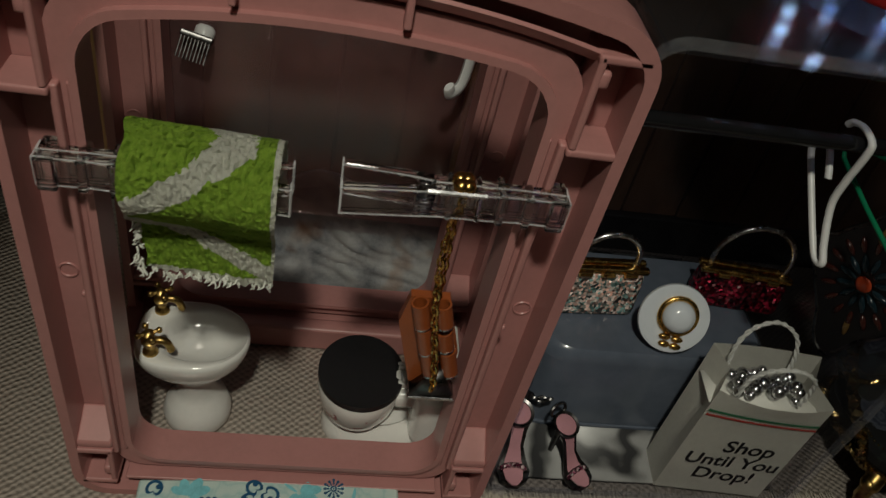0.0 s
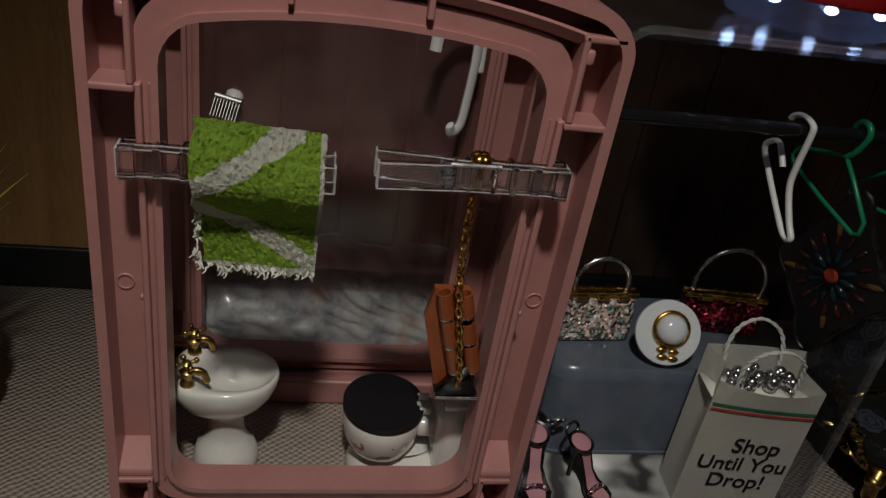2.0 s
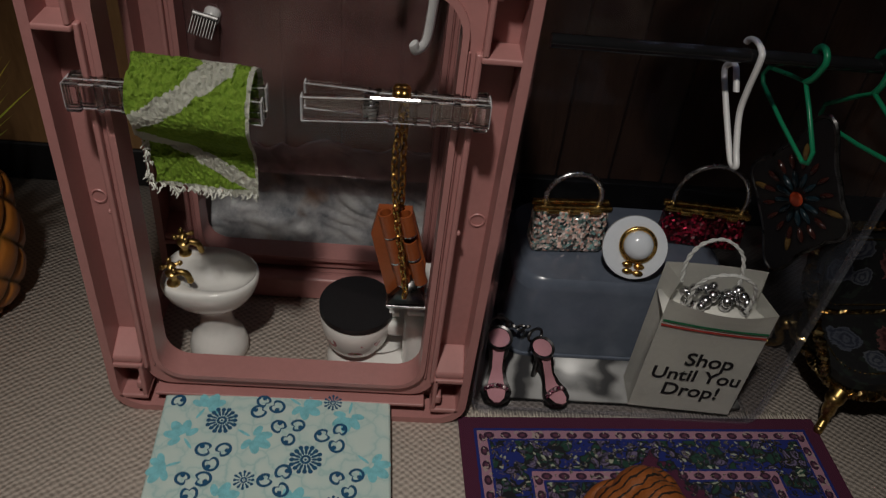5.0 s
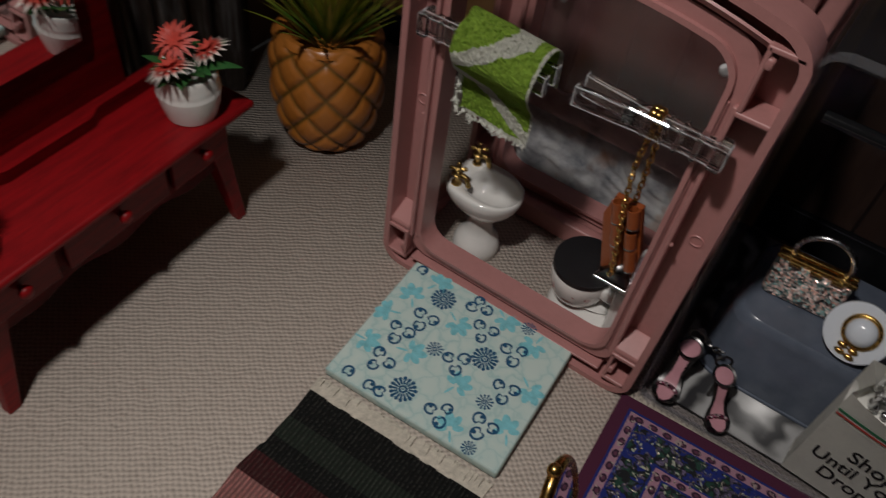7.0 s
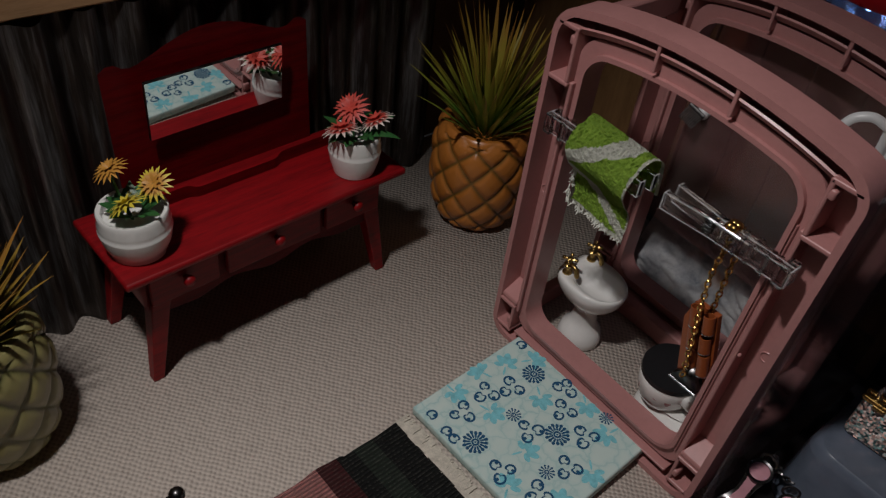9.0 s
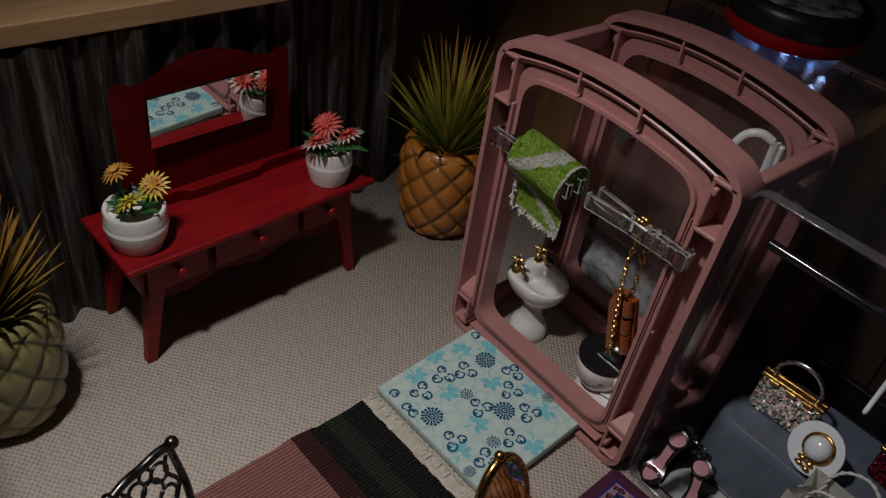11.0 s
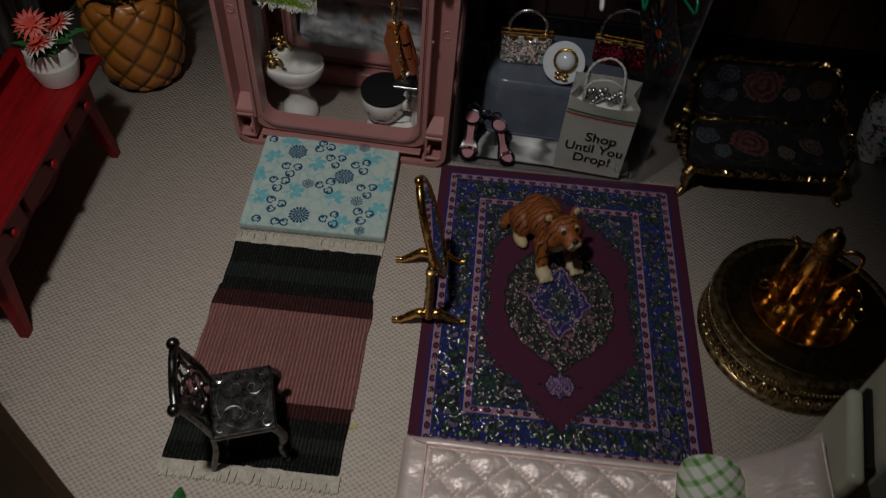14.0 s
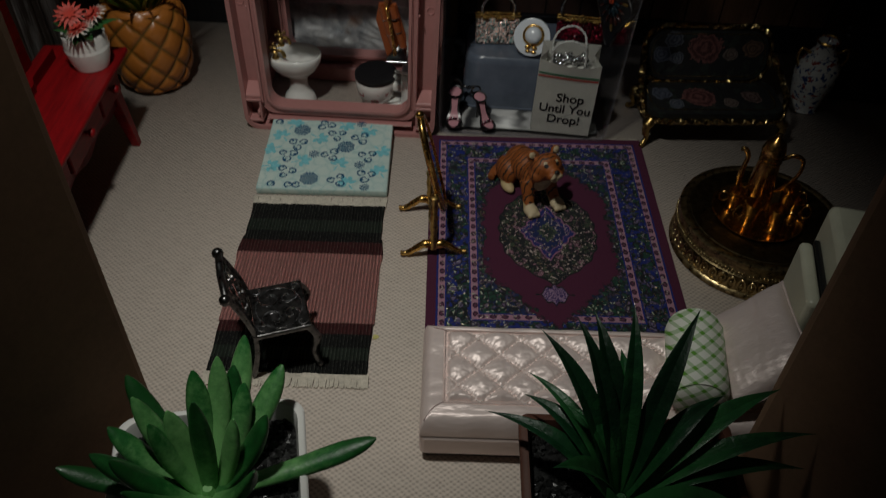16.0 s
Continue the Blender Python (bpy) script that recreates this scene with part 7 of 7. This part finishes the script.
def rope(bm, pts, r, twist=1500.0):
    p = [Vector(q) for q in pts]
    for ph in (0, 2.1, 4.2):
        out, run = [], 0.0
        for i, q in enumerate(p):
            d = (p[(i + 1) % len(p)] - p[i - 1]).normalized()
            o = d.cross(Vector((0, 0, 1)))
            o = o.normalized() if o.length > 1e-4 else Vector((1, 0, 0))
            w = o.cross(d)
            run += (q - p[i - 1]).length if i else 0
            out.append(q + r * 0.5 * (math.cos(run * twist + ph) * o + math.sin(run * twist + ph) * w))
        tube(bm, out, r * 0.62, 6)


def sofa():
    ob = thing("gilt_sofa", pose(0.2860, 0.0330, 0, 0, 0, 5), "gilt metal sofa upholstered in black rose brocade", "sofa")
    w, d = 0.106, 0.050
    bm = bmesh.new()
    slab(bm, round_rect(w, d, 0.014, 6), 0.0225, 0.0290)
    bmesh.ops.bevel(bm, geom=[e for e in bm.edges if e.calc_face_angle(0) > 1.0], offset=0.002, segments=3, affect="EDGES")
    part("seat", bm, BROCADE, ob)
    bm = bmesh.new()
    dense = []
    for p, q in zip(round_rect(w + 0.003, d + 0.003, 0.015, 8), round_rect(w + 0.003, d + 0.003, 0.015, 8)[1:] + [round_rect(w + 0.003, d + 0.003, 0.015, 8)[0]]):
        n = max(1, int(math.dist(p, q) / 0.0012))
        dense += [(p[0] + (q[0] - p[0]) * k / n, p[1] + (q[1] - p[1]) * k / n, 0.0232) for k in range(n)]
    rope(bm, dense + [dense[0]], 0.0026)
    part("seat_rope_frame", bm, BRIGHTGILT, ob, "twisted gilt rope frame")
    lean = Matrix.Translation((0, d / 2 - 0.002, 0.0300)) @ Matrix.Rotation(radians(72), 4, "X")
    bm = bmesh.new()
    slab(bm, round_rect(w - 0.012, 0.038, 0.014, 6, 0, 0.019), -0.0015, 0.0030, lean)
    part("backrest", bm, BROCADE, ob)
    for name, mat, outline, z0 in (("back_bead_trim", lean, round_rect(w - 0.017, 0.033, 0.012, 8, 0, 0.019), 0.0031), ("seat_bead_trim", Matrix(), round_rect(w - 0.010, d - 0.012, 0.011, 8), 0.0291)):
        bm = bmesh.new()
        for p, q in zip(outline, outline[1:] + outline[:1]):
            n = max(1, int(math.dist(p, q) / 0.0013))
            for k in range(n):
                ball(bm, mat @ Vector((p[0] + (q[0] - p[0]) * k / n, p[1] + (q[1] - p[1]) * k / n, z0)), 0.0006, 5)
        part(name, bm, BRIGHTGILT, ob, "fine gilt bead trim")
    bm = bmesh.new()
    rr = round_rect(w - 0.006, 0.043, 0.016, 8, 0, 0.0195)
    dense = []
    for p, q in zip(rr, rr[1:] + [rr[0]]):
        n = max(1, int(math.dist(p, q) / 0.0012))
        dense += [lean @ Vector((p[0] + (q[0] - p[0]) * k / n, p[1] + (q[1] - p[1]) * k / n, 0.0008)) for k in range(n)]
    rope(bm, dense + [dense[0]], 0.0026)
    part("back_rope_frame", bm, BRIGHTGILT, ob, "twisted gilt rope frame")
    for sx in (-1, 1):
        bm = bmesh.new()
        rope(bm, curve([(sx * (w / 2 + 0.001), -d / 2 + 0.010, 0.024), (sx * (w / 2 + 0.003), -d / 2 + 0.016, 0.033), (sx * (w / 2 + 0.002), 0.006, 0.040), (sx * (w / 2 - 0.002), d / 2 - 0.002, 0.050)], 16), 0.0026)
        part("arm", bm, BRIGHTGILT, ob, "twisted gilt rope arm")
        for sy in (-1, 1):
            bm = bmesh.new()
            px, py = sx * (w / 2 - 0.004), sy * (d / 2 - 0.003)
            tube(bm, curve([(px, py, 0.022), (px + sx * 0.004, py + sy * 0.003, 0.016), (px + sx * 0.002, py + sy * 0.002, 0.007), (px + sx * 0.005, py + sy * 0.005, 0.0022)], 5), [0.0040] * 4 + [0.0030] * 5 + [0.0021] * 7, 8)
            ball(bm, (px + sx * 0.0055, py + sy * 0.0055, 0.0022), 0.0022, 8)
            ball(bm, (px + sx * 0.003, py + sy * 0.002, 0.0190), 0.0042, 10, (1, 1, 0.8))
            part("leg", bm, OLDGOLD, ob, "curved cast gilt leg")


sofa()


BRASS = metal("worn_pale_brass", (0.58, 0.44, 0.22), 0.26, dirt=0.75)


# ---- round gilt box as a table, and the coffee set ----
def drum():
    ob = thing("round_gilt_box", pose(0.2955, -0.1035, 0), "round antique gilt box with pierced rim used as a table", "table")
    R = 0.0535
    bm = bmesh.new()
    lathe(bm, [(R - 0.001, 0), (R + 0.0008, 0.0010), (R, 0.0030), (R - 0.0015, 0.0040), (R - 0.0018, 0.0150), (R - 0.0004, 0.0165), (R - 0.0018, 0.0180), (R - 0.001, 0.0200), (R - 0.0022, 0.0215), (R - 0.0022, 0.0240), (R - 0.0006, 0.0250), (R - 0.0012, 0.0268), (R - 0.0045, 0.0278), (R - 0.006, 0.0272), (R - 0.008, 0.0268), (0.001, 0.0272)], 96)
    part("drum", bm, BRASS, ob)
    bm = bmesh.new()
    n = 52
    for i in range(n):
        a = 2 * math.pi * i / n
        r = R - 0.0012
        c, s_ = math.cos(a), math.sin(a)
        tube(bm, [(r * math.cos(a + 0.048 * math.cos(q)), r * math.sin(a + 0.048 * math.cos(q)), 0.0096 + 0.0046 * math.sin(q)) for q in [2 * math.pi * k / 10 for k in range(10)]], 0.0007, 5, True)
        ball(bm, (r * c, r * s_, 0.0096), 0.0013, 6)
    part("pierced_band", bm, BRASS, ob, "pierced gilt filigree band")
    for z0, k, rr in ((0.0192, 150, 0.0010), (0.0020, 130, 0.0011)):
        bm = bmesh.new()
        for i in range(k):
            a = 2 * math.pi * i / k
            ball(bm, ((R - 0.0008) * math.cos(a), (R - 0.0008) * math.sin(a), z0), rr, 5)
        part("beaded_edge", bm, BRASS, ob)
    bm = bmesh.new()
    lathe(bm, [(R - 0.007, 0.0272), (R - 0.008, 0.0276), (0.001, 0.0276)], 64)
    part("dark_lid", bm, metal("dark_brass", (0.17, 0.125, 0.062), 0.28, dirt=0.5), ob, "dark brass lid")


drum()
COPPER = metal("coppery_gold", (0.68, 0.40, 0.13), 0.18, dirt=0.6)
ob = thing("tray", pose(0.2920, -0.1035, 0.0278), "round coppery gold tray on the gilt box", "tray")
bm = bmesh.new()
lathe(bm, [(0.0260, 0), (0.0285, 0.0010), (0.0295, 0.0024), (0.0288, 0.0026), (0.0270, 0.0014), (0.001, 0.0012)], 56)
part("plate", bm, COPPER, ob)
ob = thing("coffee_pot", pose(0.2915, -0.0945, 0.0292, 0, 0, -12) @ Matrix.Diagonal((1.08, 1.08, 1.48, 1)), "tall coppery gold coffee pot on the tray", "pot")
bm = bmesh.new()
lathe(bm, [(0.0085, 0), (0.0092, 0.001), (0.0088, 0.004), (0.0072, 0.016), (0.0062, 0.0235), (0.0066, 0.0242), (0.0060, 0.0252), (0.0066, 0.0262), (0.0060, 0.0272), (0.0066, 0.0282)], 32)
part("body", bm, COPPER, ob)
bm = bmesh.new()
lathe(bm, [(0.0068, 0.0282), (0.0068, 0.0295), (0.0052, 0.0335), (0.0022, 0.0352), (0.0012, 0.0360), (0.0018, 0.0372), (0, 0.0382)], 28)
part("lid", bm, COPPER, ob)
bm = bmesh.new()
tube(bm, curve([(-0.0075, 0, 0.006), (-0.0125, 0, 0.009), (-0.0130, 0, 0.017), (-0.0125, 0, 0.024), (-0.0155, 0, 0.0275), (-0.0175, 0, 0.0268)], 6), [0.0020] * 12 + [0.0014] * 12 + [0.0011] * 7, 8)
part("spout", bm, COPPER, ob)
bm = bmesh.new()
tube(bm, curve([(0.0062, 0, 0.0255), (0.0120, 0, 0.0282), (0.0175, 0, 0.0262), (0.0180, 0, 0.0195), (0.0135, 0, 0.0125), (0.0085, 0, 0.0085)], 6), 0.0011, 8)
part("handle", bm, COPPER, ob)


def cup(m4):
    ob = thing("cup", m4, "small coppery gold cup on the tray", "cup", "cups round the coffee pot")
    bm = bmesh.new()
    lathe(bm, [(0.0038, 0), (0.0042, 0.0006), (0.0036, 0.0016), (0.0040, 0.0040), (0.0046, 0.0075), (0.0048, 0.0095), (0.0044, 0.0095), (0.0038, 0.0060), (0.001, 0.0035)], 24)
    part("bowl", bm, COPPER, ob)
    bm = bmesh.new()
    tube(bm, [(-0.0068 + 0.0026 * math.cos(a), 0, 0.0058 + 0.0026 * math.sin(a)) for a in [2 * math.pi * k / 14 for k in range(14)]], 0.0006, 6, True)
    part("handle", bm, COPPER, ob)
    return ob


c1 = cup(pose(0.2765, -0.1000, 0.0291, 0, 0, -10) @ Matrix.Diagonal((1.1, 1.1, 1.4, 1)))
for p in ((0.2820, -0.1165, 10), (0.2965, -0.1210, 170), (0.3085, -0.1120, 160), (0.3100, -0.0980, 150)):
    copy_thing(c1, pose(p[0], p[1], 0.0291, 0, 0, p[2]) @ Matrix.Diagonal((1.1, 1.1, 1.4, 1)))

# ---- vase and dark box in the far corner ----
m, t, b = nodes_of("floral_china", 0.15)
vec, x, y, z = coords(t)
nz = noise_of(t, vec, 230, 4, 0.65)
n2 = noise_of(t, vec, 150, 4, 0.6, (1, 1, 1.4))
c = mixed(t, maths(t, "GREATER_THAN", nz, 0.56), (0.52, 0.53, 0.52), (0.03, 0.06, 0.17))
t.links.new(mixed(t, maths(t, "GREATER_THAN", n2, 0.60), c, (0.25, 0.045, 0.04)), b.inputs["Base Color"])
b.inputs["Coat Weight"].default_value = 0.5
ob = thing("china_vase", pose(0.376, 0.070, 0), "white china vase painted with blue and red flowers", "vase")
bm = bmesh.new()
lathe(bm, [(0.0105, 0), (0.0120, 0.001), (0.0115, 0.004), (0.0145, 0.016), (0.0170, 0.030), (0.0165, 0.040), (0.0105, 0.050), (0.0075, 0.056), (0.0085, 0.0605), (0.0078, 0.061), (0.0062, 0.057), (0.001, 0.054)], 36)
part("body", bm, m, ob)
bm = bmesh.new()
lathe(bm, [(0.0088, 0.0600), (0.0094, 0.0612), (0.0086, 0.0622), (0.0076, 0.0612)], 30, close=True)
part("gilt_lip", bm, GOLD, ob)
for sy in (-1, 1):
    bm = bmesh.new()
    tube(bm, curve([(sy * 0.010, 0, 0.050), (sy * 0.0175, 0, 0.054), (sy * 0.0195, 0, 0.046), (sy * 0.0160, 0, 0.038)], 6), 0.0012, 8)
    part("gilt_handle", bm, GOLD, ob)
ob = thing("dark_chest", pose(0.428, 0.112, 0, 0, 0, -6), "black lacquered chest in the dark corner", "chest")
part("body", one_box((0, 0, 0.030), (0.060, 0.060, 0.060), 0.003), plain("black_lacquer_wood", (0.014, 0.012, 0.011), 0.3), ob)
part("lid", one_box((0, 0, 0.0635), (0.063, 0.063, 0.0065), 0.002), plain("black_lacquer_wood", (0.014, 0.012, 0.011), 0.3), ob)
for sx in (-1, 1):
    bm = bmesh.new()
    for k in range(7):
        ball(bm, (sx * 0.028, -0.0305, 0.004 + 0.0022 * k), 0.0011, 6)
    part("corner_studs", bm, SILVER, ob, "small silver corner studs")

# ---- cream hinged cabinet beside the bed ----
CREAMPL = plain("cream_plastic", (0.60, 0.60, 0.47), 0.35, vary=0.05, relief=0.03)
ob = thing("cream_cabinet", pose(0.3140, -0.2110, 0, 0, 0, -10), "cream plastic cabinet with its hinged door ajar", "cabinet")
part("body", one_box((0.004, 0, 0.052), (0.066, 0.050, 0.104), 0.004, 3), CREAMPL, ob)
part("door", one_box((-0.0355, -0.010, 0.0435), (0.007, 0.046, 0.085), 0.0028, 3), CREAMPL, ob)
for z0 in (0.026, 0.070):
    bm = bmesh.new()
    lathe(bm, [(0.0020, -0.006), (0.0020, 0.006)], 12, (-0.031, 0.0155, z0))
    box(bm, (-0.0305, 0.010, z0), (0.003, 0.010, 0.012), 0.0006)
    part("hinge", bm, PEWTER, ob, "dark metal hinge")
# black filler put in for the shade between door and body
part("gap_shade", one_box((-0.0305, -0.006, 0.045), (0.003, 0.040, 0.084), 0.0008), BLACK, ob, "black strip standing for the shade in the door gap")


# ---- potted plants in the front opening ----
def square_pot(parent, w, h, material, soil, taper=0.86, r=0.010, turn=0.0):
    bm = bmesh.new()
    rings = []
    for k, z in ((taper * 0.96, 0), (taper, 0.002), (0.985, h - 0.008), (1.0, h - 0.007), (1.01, h - 0.001), (0.985, h), (0.93, h), (0.915, h - 0.002), (0.88, h - 0.012)):
        rings.append([bm.verts.new((px * k, py * k, z)) for px, py in round_rect(w, w, r, 6)])
    n = len(rings[0])
    for a, b2 in zip(rings, rings[1:]):
        for i in range(n):
            bm.faces.new((a[i], a[(i + 1) % n], b2[(i + 1) % n], b2[i]))
    bm.faces.new(list(reversed(rings[0])))
    part("pot", bm, material, parent, "", pose(0, 0, 0, 0, 0, turn))
    bm = bmesh.new()
    slab(bm, [(px * 0.90, py * 0.90) for px, py in round_rect(w, w, r, 6)], h - 0.013, h - 0.010)
    rng = random.Random(int(w * 1e4))
    for i in range(1500):
        c = Vector((rng.uniform(-0.435, 0.435) * w, rng.uniform(-0.435, 0.435) * w, h - 0.0098 + rng.uniform(-0.0004, 0.0008)))
        spin = Euler((rng.uniform(0, 6.28), rng.uniform(0, 6.28), rng.uniform(0, 6.28))).to_matrix()
        vs = [bm.verts.new(c + spin @ (Vector(d) * rng.uniform(0.0009, 0.0022))) for d in ((1, 0, 0), (-1, 0, 0), (0, 1, 0), (0, -1, 0), (0, 0, 1), (0, 0, -1))]
        for a, b2, c2 in ((0, 2, 4), (2, 1, 4), (1, 3, 4), (3, 0, 4), (2, 0, 5), (1, 2, 5), (3, 1, 5), (0, 3, 5)):
            bm.faces.new((vs[a], vs[b2], vs[c2]))
    tagged(part("gravel", bm, soil, parent, "dark glossy gravel", pose(0, 0, 0, 0, 0, turn), False), kind="stuff")


PEBBLE = plain("black_gravel", (0.02, 0.02, 0.02), 0.25, vary=0.5, scale=300, relief=0.3)


def green_leaf(name, dark, light, rough, reach, ribbed=0.0):
    """Leaf green, paler where the leaf springs from the heart, darker and mottled towards the tip."""
    m, t, b = nodes_of(name, rough)
    vec, x, y, z = coords(t)
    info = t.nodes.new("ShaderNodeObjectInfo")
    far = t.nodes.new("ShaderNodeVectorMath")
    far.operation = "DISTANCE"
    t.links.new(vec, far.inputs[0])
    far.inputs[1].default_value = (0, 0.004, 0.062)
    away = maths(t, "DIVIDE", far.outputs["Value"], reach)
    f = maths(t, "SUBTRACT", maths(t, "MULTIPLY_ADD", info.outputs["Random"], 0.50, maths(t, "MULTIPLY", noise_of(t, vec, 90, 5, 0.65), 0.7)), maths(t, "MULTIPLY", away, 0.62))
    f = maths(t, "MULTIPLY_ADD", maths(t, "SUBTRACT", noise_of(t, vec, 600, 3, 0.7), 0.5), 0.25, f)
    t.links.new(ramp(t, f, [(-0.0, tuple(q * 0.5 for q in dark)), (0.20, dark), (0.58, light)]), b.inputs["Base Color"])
    t.links.new(maths(t, "MULTIPLY_ADD", noise_of(t, vec, 120, 4), 0.3, rough - 0.12), b.inputs["Roughness"])
    bump(t, b, maths(t, "MULTIPLY_ADD", noise_of(t, vec, 900, 3), 0.3, noise_of(t, vec, 160, 4, 0.6)), 0.25 + ribbed, 0.0015)
    b.inputs["Subsurface Weight"].default_value = 0.06
    b.inputs["Subsurface Radius"].default_value = (0.3, 1.0, 0.25)
    b.inputs["Subsurface Scale"].default_value = 0.003
    b.inputs["Coat Weight"].default_value = 0.12
    return m


def aimed_leaf(base, off, half, material, parent, bow, fat=0.72, blunt=True):
    """A leaf from its base to its tip, bowed on the way."""
    p0, off = Vector(base), Vector(off)
    mid = p0 + Vector((off.x * bow[0], off.y * bow[0], off.z * bow[1] + bow[2]))
    end = p0 + off
    bm = bmesh.new()
    rings, n = [], 22
    for i in range(n + 1):
        s = i / n
        p = p0 * (1 - s) ** 2 + mid * 2 * s * (1 - s) + end * s * s
        d = ((mid - p0) * (1 - s) + (end - mid) * s).normalized()
        side = d.cross(Vector((0, 0, 1)))
        side = side.normalized() if side.length > 1e-3 else Vector((1, 0, 0))
        up = side.cross(d).normalized()
        if blunt:
            w = half * (0.62 + 0.95 * s - 0.55 * s * s) * (1.0 if s < 0.5 else max(0.03, 1 - ((s - 0.5) / 0.502) ** 2.3) ** 0.62)
        else:
            w = half * (0.42 + 2.5 * s * (1 - s) ** 1.1) * max(0.02, 1 - s ** 3.0)
        ring = []
        for k in range(12):
            a = 2 * math.pi * k / 12
            lift = 0.0 if blunt else 0.55 * w * abs(math.cos(a))
            ring.append(bm.verts.new(p + side * w * math.cos(a) + up * (w * fat * math.sin(a) + lift)))
        rings.append(ring)
    for a, b2 in zip(rings, rings[1:]):
        for k in range(12):
            bm.faces.new((a[k], a[(k + 1) % 12], b2[(k + 1) % 12], b2[k]))
    bm.faces.new(rings[-1])
    bm.faces.new(list(reversed(rings[0])))
    return part("leaf", bm, material, parent)


def succulent():
    ob = thing("succulent_plant", pose(0.0035, -0.3440, 0), "bright green succulent in a white square pot", "plant")
    square_pot(ob, 0.081, 0.066, PORCELAIN, PEBBLE, 0.86, 0.010, 13)
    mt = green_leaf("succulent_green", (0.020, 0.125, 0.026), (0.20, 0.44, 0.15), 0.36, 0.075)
    rng = random.Random(21)
    tips = ((0.006, 0.057, 0.037), (0.001, 0.037, 0.044), (-0.008, 0.031, 0.044), (-0.037, 0.031, 0.034), (-0.030, 0.019, 0.038), (-0.042, 0.014, 0.026), (-0.018, 0.005, 0.041), (-0.040, -0.004, 0.030), (-0.059, -0.002, 0.018),
            (0.024, 0.047, 0.026), (0.025, 0.016, 0.034), (0.013, 0.012, 0.041), (0.000, 0.010, 0.051), (0.067, 0.024, 0.010), (0.006, 0.039, 0.039), (0.011, 0.034, 0.034), (-0.013, 0.012, 0.041))
    for k in range(9):
        a = math.radians(200 + 17 * k)
        r = 0.046 if k % 2 else 0.030
        tips += ((r * math.cos(a), r * math.sin(a), 0.026 if k % 2 else 0.040),)
    for q in tips:
        aimed_leaf((q[0] * 0.12, q[1] * 0.12, 0.056 + 0.006 * rng.random()), (q[0] * 0.88, q[1] * 0.88, q[2] + 0.002), 0.0056 * rng.uniform(0.86, 1.10), mt, ob, (0.66, 0.34, 0.0), 0.62)
    bm = bmesh.new()
    tube(bm, [(0, 0, 0.046), (0, 0, 0.066)], [0.008, 0.002], 10)
    part("stem", bm, mt, ob)


succulent()


def agave():
    ob = thing("agave_plant", pose(0.1790, -0.3455, 0), "dark green spiky plant in a brown square pot", "plant")
    square_pot(ob, 0.092, 0.072, plain("brown_pot", (0.10, 0.040, 0.026), 0.45, vary=0.2, scale=60, relief=0.2), PEBBLE, 0.80, 0.005, 2)
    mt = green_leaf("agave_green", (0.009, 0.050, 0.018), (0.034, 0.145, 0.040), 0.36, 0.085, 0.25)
    rng = random.Random(33)
    tips = ((-0.044, 0.045, 0.060), (-0.031, 0.048, 0.065), (-0.023, 0.055, 0.062), (-0.008, 0.056, 0.066), (0.019, 0.057, 0.064), (0.060, 0.048, 0.028), (0.072, 0.031, 0.022), (0.069, 0.022, 0.008), (-0.063, 0.035, 0.018),
            (-0.046, 0.052, 0.024), (-0.047, 0.045, 0.017), (-0.007, 0.059, 0.035), (0.034, 0.040, 0.030), (-0.030, 0.030, 0.030))
    for k in range(8):
        a = math.radians(188 + 23 * k)
        r = 0.062 if k % 2 else 0.040
        tips += ((r * math.cos(a), r * math.sin(a), 0.012 if k % 2 else 0.045),)
    for q in tips:
        low = q[2] < 0.04
        aimed_leaf((q[0] * 0.08 - 0.006, q[1] * 0.08 + 0.008, 0.064 + 0.004 * rng.random()), (q[0] * 0.92 + 0.006, q[1] * 0.92 - 0.008, q[2] + 0.002), 0.0054 * rng.uniform(0.75, 1.15), mt, ob, (0.42, 0.75, 0.018 if low else 0.008), 0.16, False)
    bm = bmesh.new()
    tube(bm, [(-0.006, 0.008, 0.058), (-0.006, 0.008, 0.070)], [0.007, 0.002], 10)
    part("stem", bm, mt, ob)


agave()


# ---- a scrap on the floor ----
bm = bmesh.new()
slab(bm, [(0, 0), (0.002, -0.0006), (0.0042, 0.0004), (0.0034, 0.0022), (0.0016, 0.0030), (0.0006, 0.0018)], 0.0002, 0.0007)
tagged(part("leaf_scrap", bm, plain("dry_yellow", (0.52, 0.47, 0.16), 0.7, vary=0.2, scale=300), None, "", pose(0.0520, -0.2065, 0, 0, 0, 20)), "tiny yellow scrap lying on the woven floor", "scrap")
